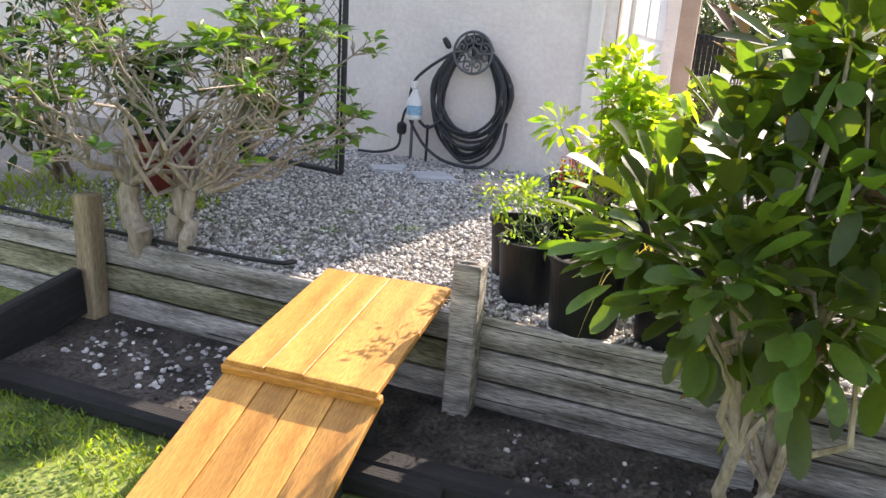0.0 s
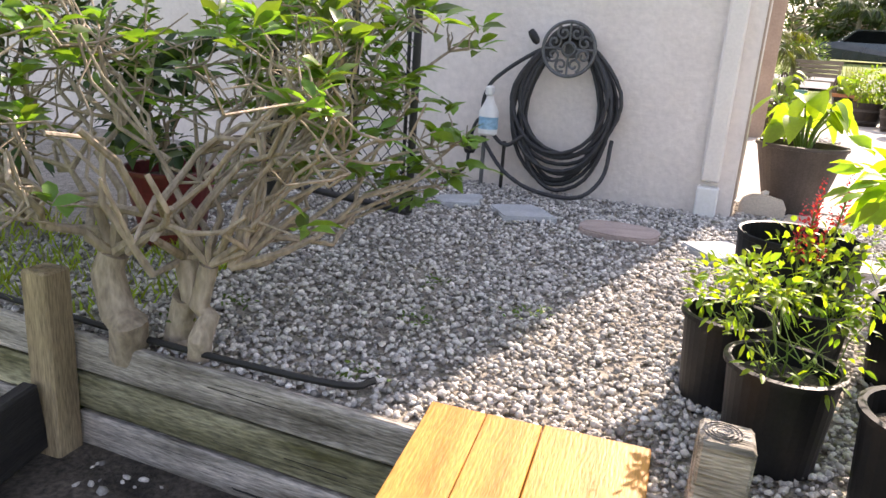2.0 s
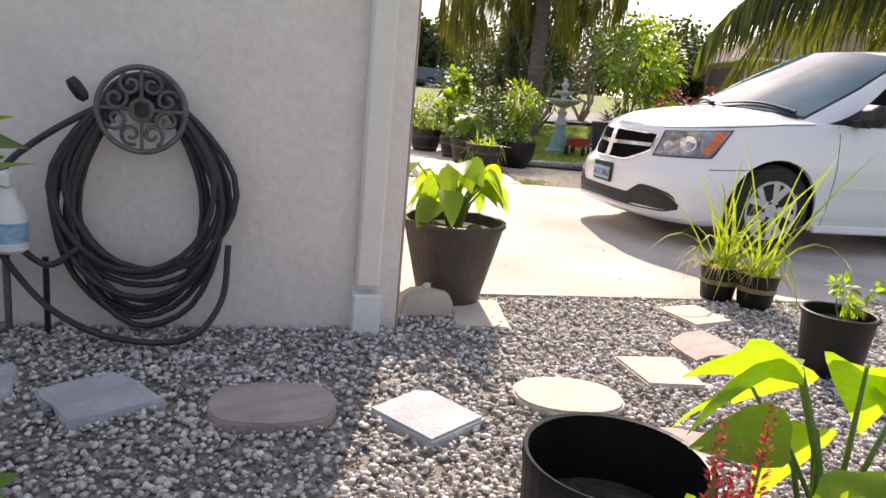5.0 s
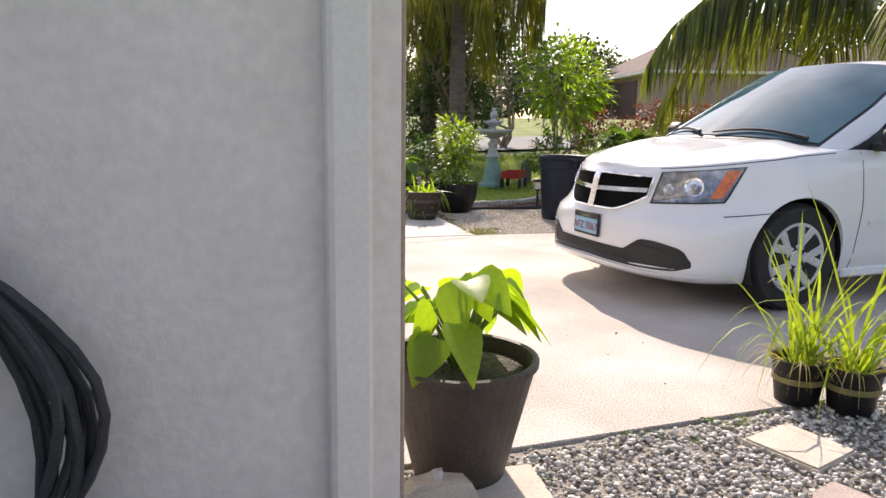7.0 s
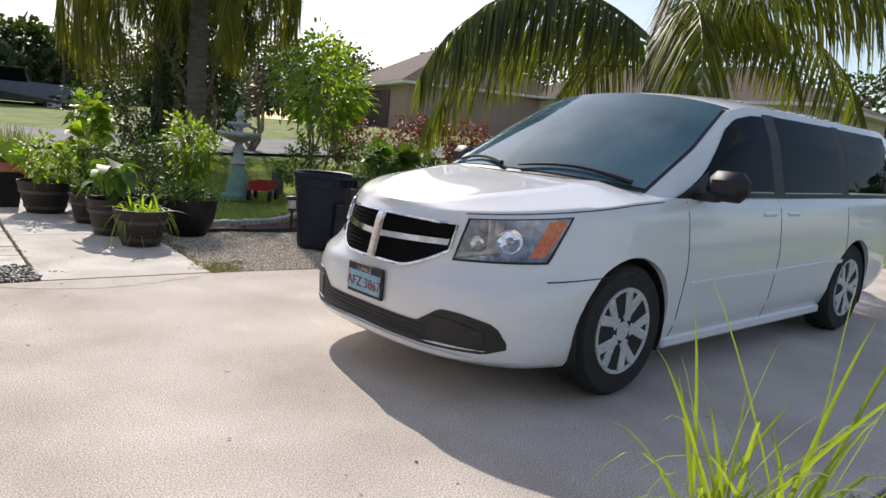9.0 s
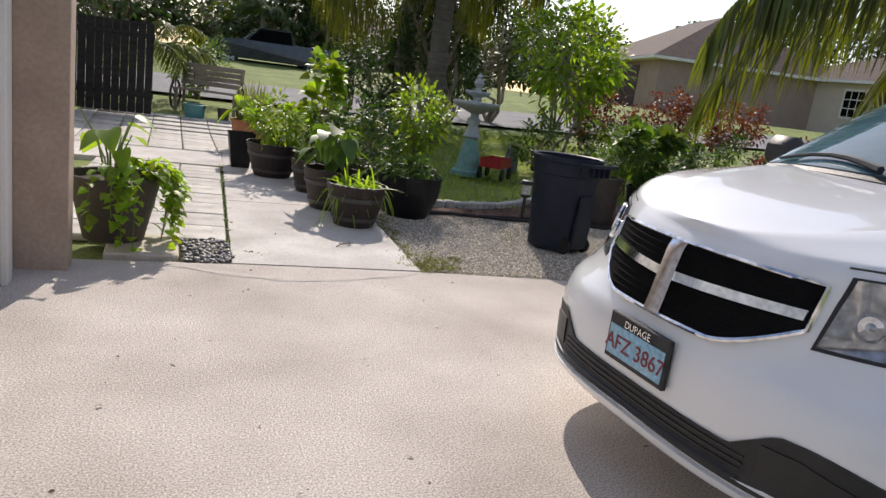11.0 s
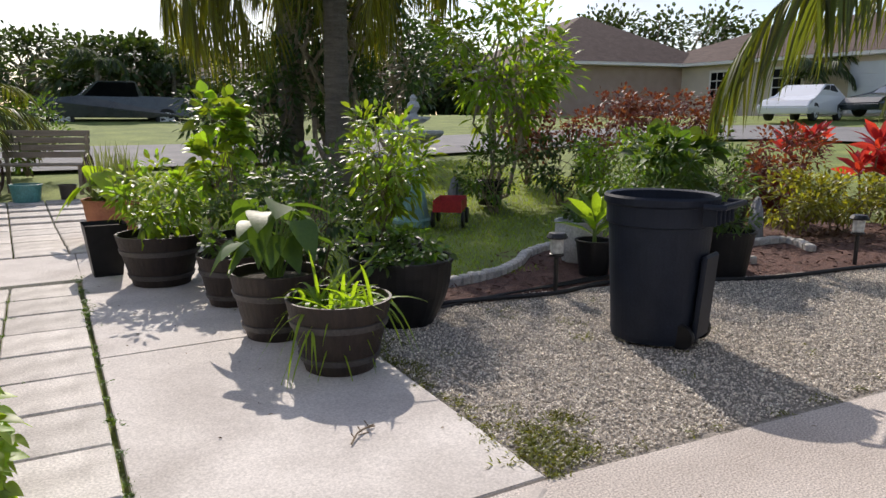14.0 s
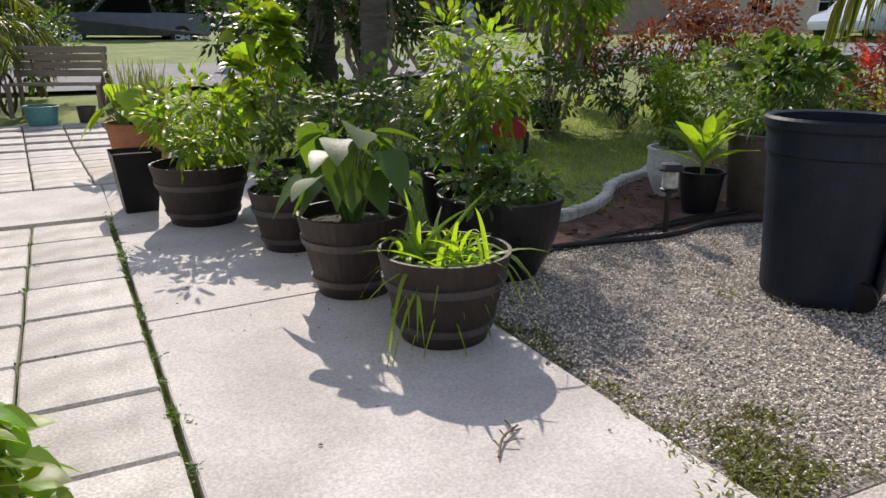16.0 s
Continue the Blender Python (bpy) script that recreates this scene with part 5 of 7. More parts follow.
def ear_plant(name, m, label, n, height, leaf, mat, seed=1, spread=0.22, stem_mat=None):
    """Broad heart leaves on tall bent stalks."""
    rng = np.random.default_rng(seed)
    s = thing(name, m, label, "plant")
    P, D, stalks = [], [], []
    for i in range(n):
        a = 6.283 * i / n + rng.normal(0, 0.4)
        h, r = height * rng.uniform(0.45, 1.0), spread * rng.uniform(0.3, 1.1)
        tip = Vector((math.cos(a) * r, math.sin(a) * r, h))
        stalks.append(tube([(math.cos(a) * 0.02, math.sin(a) * 0.02, -0.02), (tip.x * 0.45, tip.y * 0.45, h * 0.6), tip], [0.008, 0.006, 0.004], 6))
        P.append(tip)
        D.append((math.cos(a) + rng.normal(0, 0.3), math.sin(a) + rng.normal(0, 0.3), rng.uniform(-1.1, 0.15)))
    for i in range(n):
        lf = part("leaf", leaves("leaf", P[i:i + 1], D[i:i + 1], leaf * rng.uniform(0.75, 1.2), leaf * rng.uniform(0.6, 0.8), mat, rng.uniform(0.15, 0.5), rng.uniform(0.1, 0.4), HEART, rng=rng), mat, s)
        part("stalk", stalks[i], stem_mat or STEM, lf, smooth=True)
    return s


def palm(name, m, label, trunk_h, trunk_r, n, L, mat, seed=1, droop=0.9, rise=0.7, leaflet=0.45, rings=True, az=None, leaflets=44, hang=0.5, width=0.022):
    rng = np.random.default_rng(seed)
    p = thing(name, m, label, "palm tree")
    prof = []
    k = 26
    for i in range(k + 1):
        f = i / k
        r = trunk_r * (1.25 - 0.35 * f) if f < 0.12 else trunk_r * (1.03 - 0.12 * f)
        prof.append((r * (1.05 if i % 2 else 0.97), trunk_h * f))
    part("trunk", lathe([(0.01, -0.05)] + prof + [(trunk_r * 0.4, trunk_h * 1.02)], 16), PALMBARK, p)
    crown = part("crown", tube([(0, 0, trunk_h * 0.97), (0, 0, trunk_h + 0.25)], [trunk_r * 0.9, trunk_r * 0.4], 10), PALMBARK, p)
    for i in range(n):
        a = (6.283 * i * 0.381966 * 1.0 + rng.normal(0, 0.15)) if az is None else az[i % len(az)] + rng.normal(0, 0.12)
        el = rise * rng.uniform(0.3, 1.2)
        Lf = L * rng.uniform(0.8, 1.1)
        pts = []
        pos, ang = Vector((math.cos(a) * 0.05, math.sin(a) * 0.05, trunk_h + 0.1)), el
        seg = 12
        for j in range(seg + 1):
            pts.append(pos.copy())
            pos = pos + Vector((math.cos(a) * math.cos(ang), math.sin(a) * math.cos(ang), math.sin(ang))) * (Lf / seg)
            ang -= droop * rng.uniform(0.8, 1.2) / seg * (0.6 + 1.2 * j / seg)
        fr = part("frond", tube(pts, [0.022 * (1 - 0.85 * j / seg) for j in range(seg + 1)], 5), STEM, crown)
        P, D = [], []
        for j in range(leaflets):
            f = 0.12 + 0.88 * j / leaflets
            x = f * seg
            q = pts[min(int(x), seg - 1)].lerp(pts[min(int(x) + 1, seg)], x - int(x))
            t = (pts[min(int(x) + 1, seg)] - pts[min(int(x), seg - 1)]).normalized()
            side = t.cross(Vector((0, 0, 1))).normalized()
            for s in (-1, 1):
                P.append(q)
                D.append(side * s * 0.8 + t * 0.6 + Vector((0, 0, -hang + 0.15)) + Vector(rng.normal(0, 0.1, 3)))
        ll = np.repeat(leaflet * np.sin(np.linspace(0.35, 2.9, leaflets)) ** 0.6, 2)
        part("foliage", leaves("foliage", P, D, ll, width, mat, hang, 0.3, RIBBON, rng=rng), mat, fr)
    return p


# ---- side yard planting ----
def gardenia():
    rng = np.random.default_rng(21)
    s = thing("gardenia_shrub", Y(-0.92, 3.95), "open gardenia shrub with pale bare limbs and glossy leaves", "shrub")
    bm, tips = bmesh.new(), []
    for bx, by, r in ((-0.10, -0.08, 0.062), (0.07, -0.06, 0.048), (0.14, -0.10, 0.038)):
        a0 = rng.uniform(0, 6.28)
        fork = Vector((bx * 1.3, by, 0.30))
        tube(wobble((bx, by, -0.03), fork, rng, 4, 0.08), [r, r * 0.95, r * 0.85, r * 0.8, r * 0.75], 10, bm)
        for k in range(8):
            a = a0 + 6.283 * k / 8 + rng.normal(0, 0.25)
            reach = rng.uniform(0.45, 0.85)
            mid = fork + Vector((math.cos(a) * reach * 0.5, math.sin(a) * reach * 0.45, rng.uniform(0.14, 0.42)))
            tube(wobble(fork, mid, rng, 4, 0.09), [r * 0.32, r * 0.26, r * 0.22, r * 0.18, r * 0.15], 7, bm)
            for j in range(4):
                b = a + rng.normal(0, 0.6)
                if mid.x > 0.45 and mid.y < 0.1:
                    continue
                end = mid + Vector((math.cos(b) * rng.uniform(0.15, 0.42), math.sin(b) * rng.uniform(0.15, 0.40), rng.uniform(-0.02, 0.5)))
                if end.y < -0.40:
                    continue
                tube(wobble(mid, end, rng, 4, 0.08), [r * 0.17, r * 0.15, r * 0.12, r * 0.10, r * 0.08], 6, bm)
                for i in range(6):
                    tip = end + Vector((rng.normal(0, 0.13), rng.normal(0, 0.13), rng.uniform(-0.04, 0.22)))
                    if tip.x > 0.60 and tip.y < 0.28:
                        continue
                    tube(wobble(end, tip, rng, 3, 0.1), [0.0045, 0.004, 0.003, 0.002], 5, bm)
                    tips.append((tip, (tip - end)))
    fork = Vector((0.25, -0.1, 0.30))
    for ex, ey, ez in ((0.62, 0.40, 0.42), (0.74, 0.52, 0.62), (0.70, 0.36, 0.80), (0.55, 0.30, 0.98), (0.78, 0.55, 0.95), (0.50, 0.20, 0.62), (0.80, 0.30, 0.58), (0.83, 0.36, 0.64), (0.78, 0.40, 0.50), (0.66, 0.22, 0.72), (0.58, 0.10, 0.86), (0.70, 0.30, 1.04), (0.45, 0.05, 1.02)):
        end = Vector((ex, ey, ez))
        tube(wobble(fork, end, rng, 5, 0.05), [0.013, 0.011, 0.009, 0.007, 0.006, 0.005], 6, bm)
        for i in range(6):
            tip = end + Vector((rng.normal(0, 0.06), rng.normal(0, 0.07), rng.uniform(-0.04, 0.12)))
            tube(wobble(end, tip, rng, 3, 0.1), [0.0045, 0.004, 0.003, 0.002], 5, bm)
            tips.append((tip, tip - end))
    part("branchwork", bm, BARK, s, smooth=True)
    P, D = [], []
    for t, d in tips:
        if rng.uniform() < 0.38:
            continue
        for k in range(6):
            a = 6.283 * k / 6 + rng.normal(0, 0.3)
            P.append(t + Vector(rng.normal(0, 0.012, 3)))
            D.append(Vector((math.cos(a), math.sin(a), rng.uniform(0.0, 0.9))) + d.normalized() * 0.4)
    n = len(P)
    part("foliage", leaves("foliage", P, D, rng.uniform(0.07, 0.135, n), rng.uniform(0.028, 0.048, n), GARDENIA, 0.3, 0.3, rng=rng), GARDENIA, s)


gardenia()
for x_, y_, k_ in ((-2.15, 5.0, 251), (-2.7, 4.3, 252)):
    shrub("hedge_bush", Y(x_, y_), "dense dark bush behind the gardenia", "shrub", (0.55, 0.55, 0.65), 0.75, DARKGREEN, 1100, 0.08, 0.035, 22, k_, 7, TWIG, 0.012)
p = pot("glazed_pot", Y(-1.40, 4.90), 0.20, 0.13, 0.34, MAROON, "large maroon glazed pot behind the gardenia")
shrub("pot_plant", Y(-1.40, 4.90, 0.3), "leafy green plant in the maroon pot", "plant", (0.3, 0.3, 0.25), 0.35, DARKGREEN, 260, 0.11, 0.05, 8, 31)

m_ = shrub("magnolia_tree", W(1.54, 2.70, LOW), "young magnolia with large dark leathery leaves", "tree", (0.50, 0.42, 0.74), 1.08, MAGNOLIA, 1250, 0.132, 0.058, 40, 12, 3, BARK, 0.024, 0.08, 0.35, 0.02, shell=0.35, stations=OBLONG)
rng_ = np.random.default_rng(13)
P, D, _ = clumps(rng_, 60, 10, (0.5, 0.42, 0.66), 0.5)
part("old_foliage", leaves("old_foliage", P + np.array((0, 0, 1.05)), D, 0.15, 0.06, MAGBROWN, 0.15, 0.3, rng=rng_), MAGBROWN, m_, "rusty brown old leaves")

pot("nursery_pot", Y(0.86, 3.67), 0.135, 0.115, 0.27, BLACKPOT, "round black plastic nursery pot", group="nursery pots")
shrub("pot_herb", Y(0.84, 3.67, 0.24), "straggly light green herb in a nursery pot", "plant", (0.25, 0.23, 0.17), 0.17, LIME, 300, 0.032, 0.012, 22, 32, 9, STEM, 0.003)
pot("nursery_pot", Y(1.08, 3.38), 0.15, 0.13, 0.30, BLACKPOT, "wide black plastic nursery pot by the wall", group="nursery pots")
shrub("citrus_tree", Y(1.08, 3.40, 0.26), "small potted citrus tree with bright lime leaves", "tree", (0.25, 0.25, 0.25), 0.56, LIME, 640, 0.062, 0.034, 16, 33, 1, TWIG, 0.011, base_spread=0.005)
pot("nursery_pot", Y(1.40, 3.34), 0.14, 0.12, 0.28, BLACKPOT, "black nursery pot half hidden by the magnolia", group="nursery pots")
pot("nursery_pot", Y(0.80, 3.97), 0.125, 0.105, 0.27, BLACKPOT, "black nursery pot beside the gravel", group="nursery pots")
shrub("pot_herb", Y(0.82, 3.98, 0.24), "yellow-green herb in a black pot", "plant", (0.18, 0.18, 0.12), 0.09, LIME, 200, 0.045, 0.022, 10, 34, 6, STEM, 0.004)
pot("nursery_pot", Y(1.06, 4.10), 0.125, 0.105, 0.27, BLACKPOT, "black nursery pot with crimson flowers", group="nursery pots")
shrub("pot_herb", Y(1.10, 4.04, 0.25), "straggly light green herb in a nursery pot", "plant", (0.20, 0.20, 0.15), 0.14, LIME, 280, 0.040, 0.018, 20, 35, 9, STEM, 0.003)
pot("black_tub", Y(1.15, 4.49), 0.205, 0.185, 0.37, BLACKPOT, "tall glossy black plastic tub, nearly empty", lip=0.004, soil=0.16)
pot("nursery_pot", Y(1.42, 4.16), 0.13, 0.11, 0.28, BLACKPOT, "black nursery pot beside the tub", group="nursery pots")
ear_plant("taro_plant", Y(1.42, 4.16, 0.24), "young taro with broad yellow-green leaves", 17, 0.44, 0.20, LIME, 36, 0.19)
pot("small_pot", Y(1.62, 4.66), 0.075, 0.06, 0.13, BLACKPOT, "small black nursery pot", group="nursery pots")


def celosia(m):
    rng = np.random.default_rng(8)
    c = thing("celosia_plant", m, "celosia with feathery crimson flower spikes", "plant")
    for k in range(6):
        x, y, h = rng.normal(0, 0.04), rng.normal(0, 0.04), rng.uniform(0.20, 0.40)
        st = part("stalk", tube([(x * 0.4, y * 0.4, -0.02), (x, y, h)], [0.004, 0.003], 5), STEM, c)
        n = 70
        f = rng.uniform(0, 1, n)
        a = rng.uniform(0, 6.28, n)
        P = np.stack([x + np.cos(a) * 0.006, y + np.sin(a) * 0.006, h - 0.10 + f * 0.18], 1)
        D = np.stack([np.cos(a), np.sin(a), np.full(n, 0.9)], 1)
        part("flower_spike", leaves("flower_spike", P, D, 0.022 * (1.15 - f), 0.007, CELOSIA, 0.0, 0.3, rng=rng), CELOSIA, st, "crimson plume")
    return c


celosia(Y(1.05, 4.12, 0.25))
grass_tuft("dry_straw", W(1.26, 3.26, 0.22), "pale dry straw hanging over the wall", 36, 0.34, 0.007, STRAW, 0.07, 41, 1.6, droop=1.7)

pot("nursery_pot", W(3.07, 5.22), 0.15, 0.125, 0.27, BLACKPOT, "black nursery pot standing in the gravel", group="nursery pots")
shrub("pot_herb", W(3.07, 5.22, 0.22), "small seedling in a black pot", "plant", (0.14, 0.14, 0.1), 0.12, LIME, 90, 0.05, 0.022, 6, 37, 4, STEM, 0.003)
for k_, (x_, y_) in enumerate(((3.49, 6.22), (3.58, 6.03))):
    t_ = pot("nursery_pot", W(x_, y_), 0.115, 0.09, 0.20, BLACKPOT, "black nursery pot with a faded band, holding grass", group="grass pots")
    part("band", lathe([(0.104, 0.095), (0.109, 0.097), (0.112, 0.12), (0.106, 0.122)], 28), STRAW, t_)
    g_ = grass_tuft("lemongrass", W(x_, y_, 0.16), "tall arching lemongrass in a nursery pot", 36, 1.0, 0.014, BRIGHTLAWN, 0.07, 42 + k_, 0.6, droop=1.15)
    rr_ = np.random.default_rng(50 + k_)
    aa_ = rr_.uniform(0, 6.28, 50)
    for i_ in range(50):
        part("dry_blade", leaves("dry_blade", [(math.cos(aa_[i_]) * 0.06, math.sin(aa_[i_]) * 0.06, 0)], [(math.cos(aa_[i_]) * 0.8, math.sin(aa_[i_]) * 0.8, 1)], rr_.uniform(0.2, 0.45), 0.006, STRAW, 0.9, 0.3, RIBBON_LONG, rng=rr_), STRAW, g_)

pot("corner_pot", W(1.835, 6.52), 0.255, 0.155, 0.43, BROWNPOT, "large dark brown resin pot at the house corner")
ear_plant("elephant_ear", W(1.845, 6.53, 0.36), "elephant ear plant with backlit lime leaves", 28, 0.37, 0.165, LIME, 38, 0.20)

# ---- entry walk ----
pv = thing("paver_path", U(0, 0, 0), "square concrete pavers with weeds in the joints", "pavers", kind="structure")
pm = finish(box(0.415, 0.415, 0.05, None, 0.008), "paver", PAVER)
for i in range(3):
    for j in range(8):
        part("paver", pm, PAVER, pv, m=pose(0.945 - 0.43 * i + 0.02 * j, 6.13 + 0.43 * j, -0.044 + RNG.uniform(-0.003, 0.003), 0, 0, -2.6 + RNG.uniform(-0.6, 0.6)))
for i in range(7):
    for j in range(9):
        part("paver", pm, PAVER, pv, m=pose(2.0 - 0.43 * i, 10.84 + 0.43 * j, -0.040 + ground_z(*(HOME @ Vector((2.0 - 0.43 * i, 10.84 + 0.43 * j, 0)))[:2]) + RNG.uniform(-0.003, 0.003), 0, 0, -1 + RNG.uniform(-0.6, 0.6)))
P = stones_in(420, ((0.85, 1.14), (5.36, 5.91), lambda a, b: a > 0), 0.0, 0.012, 15)
tagged(part("pebble_patch", pebbles("pebble_patch", P, RNG.uniform(0.012, 0.03, len(P)), PEBBLE, 15, 0.55), PEBBLE, m=HOME), "dark river pebbles in a weedy square", "pebbles", kind="stuff")
tagged(part("pot_paver", box(0.42, 0.5, 0.05, None, 0.008), FLAGTAN, m=U(0.62, 5.63, -0.02)), "cream paver under the entry pot", "paving stone")
pot("entry_pot", W(3.36, 11.64, 0.03), 0.27, 0.18, 0.41, BROWNPOT, "large dark brown pot by the entry walk")
ear_plant("elephant_ear", W(3.34, 11.64, 0.36), "elephant ear with tall stalks and lime leaves", 9, 0.52, 0.16, EAR, 39, 0.22)
rng_ = np.random.default_rng(44)
v_ = thing("sweet_potato_vine", W(3.41, 11.59, 0.03), "chartreuse sweet potato vine trailing over the pot", "plant")
P, D, bm_ = [], [], bmesh.new()
for k in range(26):
    a = rng_.normal(-0.6, 1.1)
    L = rng_.uniform(0.1, 0.42)
    r0 = 0.24
    pts = [(0.1 * math.cos(a), 0.1 * math.sin(a), 0.42), (r0 * math.cos(a), r0 * math.sin(a), 0.47), (0.32 * math.cos(a), 0.32 * math.sin(a), 0.40 - L * 0.3), (0.29 * math.cos(a), 0.29 * math.sin(a), 0.42 - L)]
    e = eased(pts, 5)
    tube(e, 0.003, 5, bm_)
    for q in e[2:]:
        P.append(q + Vector(rng_.normal(0, 0.02, 3)))
        D.append((math.cos(a) + rng_.normal(0, 0.5), math.sin(a) + rng_.normal(0, 0.5), rng_.uniform(-0.8, 0.2)))
part("branchwork", bm_, STEM, v_)
part("foliage", leaves("foliage", P, D, rng_.uniform(0.04, 0.075, len(P)), rng_.uniform(0.04, 0.065, len(P)), LIME, 0.3, 0.2, HEART, rng=rng_), LIME, v_)


def weeds(pts, n, size, spread, seed, label="small weeds in the joints", mat=MIDGREEN, broad=0.35):
    rng = np.random.default_rng(seed)
    base = np.array(pts)[rng.integers(0, len(pts), max(6, n // 26))] + rng.normal(0, spread, (max(6, n // 26), 2))
    base = base[rng.integers(0, len(base), n)] + rng.normal(0, 0.014 + spread * 0.16, (n, 2))
    a = rng.uniform(0, 6.28, n)
    P = np.stack([base[:, 0], base[:, 1], np.full(n, -0.004)], 1)
    D = np.stack([np.cos(a), np.sin(a), rng.uniform(0.3, 1.6, n)], 1)
    ob = part("weeds", leaves("weeds", P, D, rng.uniform(0.4, 1.2, n) * size, broad * size, mat, 0.4, 0.25, rng=rng), mat, m=HOME)
    return tagged(ob, label, "weeds", kind="stuff")


weeds([(1.165 + 0.0006 * i, 5.95 + 0.0125 * i) for i in range(290)], 1300, 0.026, 0.018, 61)
weeds([(0.74 + 0.02 * i, 6.35 + 0.43 * i) for i in range(7)] + [(1.12, 5.93), (1.13, 6.1)], 500, 0.025, 0.03, 62)
weeds([(2.45 + 0.008 * i, 5.37 + 0.01 * i) for i in range(30)], 1300, 0.05, 0.07, 63, "weeds at the gravel corner", WEED, 0.14)
weeds([(2.43 + 0.003 * i, 5.45 + 0.05 * i) for i in range(36)], 1500, 0.04, 0.05, 64, "weeds along the walk edge", WEED, 0.14)
weeds([(2.5 + 0.05 * i, 5.35 - 0.0048 * i) for i in range(90)], 800, 0.03, 0.03, 65, "weeds along the driveway edge", WEED, 0.16)
weeds([(0.7 + 0.03 * i, 0.50) for i in range(90)] + [(0.55, 0.3)] * 20, 1100, 0.025, 0.04, 66, "weeds along the driveway edge")
weeds([(0.86 + 0.009 * i, 5.45 + 0.42 * ((i * 7) % 30) / 30) for i in range(30)], 1100, 0.034, 0.07, 67, "weeds among dark pebbles", WEED, 0.3)
weeds([(-1.2, -2.7), (-1.0, -2.5), (-1.6, -2.6), (-1.9, -2.3), (-0.9, -2.75), (-0.75, -2.2)], 240, 0.03, 0.12, 68, "weeds in the gravel")

# ---- barrels along the walk ----
B = (("dark brown barrel planter with spidery lime grass", 5.33, 12.04, 0.255, 0.35), ("dark brown barrel planter with broad taro leaves", 5.42, 12.70, 0.25, 0.37),
     ("low dark brown barrel planter", 5.63, 13.50, 0.225, 0.33), ("wide dark brown barrel planter full of pepper plants", 5.58, 14.40, 0.30, 0.37), ("dark barrel planter behind the others", 6.02, 13.95, 0.27, 0.36))
for lab, x_, y_, r_, h_ in B:
    barrel(W(x_, y_, 0.004, RNG.uniform(0, 360)), r_, h_, lab)
grass_tuft("spider_grass", W(5.33, 12.04, 0.31), "arching lime strap leaves in a barrel", 110, 0.40, 0.020, LIME, 0.18, 70, 1.9, droop=1.9)
ear_plant("taro_plant", W(5.42, 12.70, 0.32), "taro clump with large drooping green leaves", 26, 0.44, 0.19, MIDGREEN, 71, 0.20)
shrub("pot_herb", W(5.63, 13.50, 0.28), "low green herb in a barrel", "plant", (0.19, 0.19, 0.09), 0.09, MIDGREEN, 240, 0.05, 0.03, 9, 72, 5, STEM, 0.004)
shrub("pepper_plants", W(5.58, 14.40, 0.32), "lush bright green pepper plants in a barrel", "plant", (0.34, 0.34, 0.30), 0.33, EAR, 700, 0.09, 0.035, 22, 73, 10, STEM, 0.006)
shrub("pepper_plants", W(6.02, 13.95, 0.30), "mixed green plants in a dark barrel", "plant", (0.30, 0.30, 0.28), 0.30, MIDGREEN, 600, 0.06, 0.03, 18, 74, 8, STEM, 0.005)
pot("black_bowl", W(6.10, 12.40), 0.30, 0.19, 0.40, BLACKPOT, "large rounded black planter bowl", bulge=0.03)
shrub("mint_plant", W(6.06, 12.36, 0.36), "spreading mint in a black bowl", "plant", (0.30, 0.28, 0.11), 0.10, MIDGREEN, 520, 0.055, 0.035, 16, 75, 8, STEM, 0.004)
pot("black_bowl", W(6.50, 12.98), 0.26, 0.19, 0.38, BLACKPOT, "rounded black planter behind the bowl", bulge=0.02)
shrub("curry_tree", W(6.45, 12.92, 0.3), "tall feathery shrub with layered light green leaves", "shrub", (0.30, 0.30, 0.46), 0.62, EAR, 800, 0.10, 0.03, 24, 76, 3, TWIG, 0.012)
shrub("garden_shrub", W(6.15, 13.25), "dense dark green garden shrub", "shrub", (0.42, 0.42, 0.38), 0.62, DARKGREEN, 900, 0.07, 0.035, 22, 77, 7, TWIG, 0.01)
shrub("garden_shrub", W(6.65, 13.95), "dense green garden shrub", "shrub", (0.42, 0.42, 0.34), 0.55, MIDGREEN, 800, 0.07, 0.03, 20, 78, 7, TWIG, 0.01)
shrub("sea_grape", W(6.35, 14.85), "upright sea grape sapling with round leaves", "tree", (0.26, 0.26, 0.50), 0.95, EAR, 240, 0.12, 0.10, 16, 79, 2, TWIG, 0.012, stations=HEART)
sq = thing("square_pot", W(5.42, 14.98, 0.004, TURN), "tapered square black pot", "plant pot")
b_ = bmesh.new()
bmesh.ops.create_cube(b_, size=1)
for w_ in b_.verts:
    k = 0.15 if w_.co.z > 0 else 0.10
    w_.co = Vector((math.copysign(k, w_.co.x), math.copysign(k, w_.co.y), 0.40 if w_.co.z > 0 else 0.0))
top_ = [f for f in b_.faces if f.normal.z > 0.9]
r_ = bmesh.ops.inset_region(b_, faces=top_, thickness=0.012)
bmesh.ops.translate(b_, verts=list({w for f in top_ for w in f.verts}), vec=(0, 0, -0.05))
part("shell", b_, BLACKPOT, sq)
part("potting_soil", box(0.25, 0.25, 0.02, Matrix.Translation((0, 0, 0.35)), 0.006), SOIL, sq)
pot("terracotta_pot", W(6.13, 16.55), 0.26, 0.20, 0.42, TERRACOTTA, "large terracotta pot of tall grey herbs")
grass_tuft("rosemary", W(6.2, 16.58, 0.36), "tall grey-green rosemary stems", 150, 0.66, 0.020, SAGE, 0.22, 80, 0.22, droop=0.12)
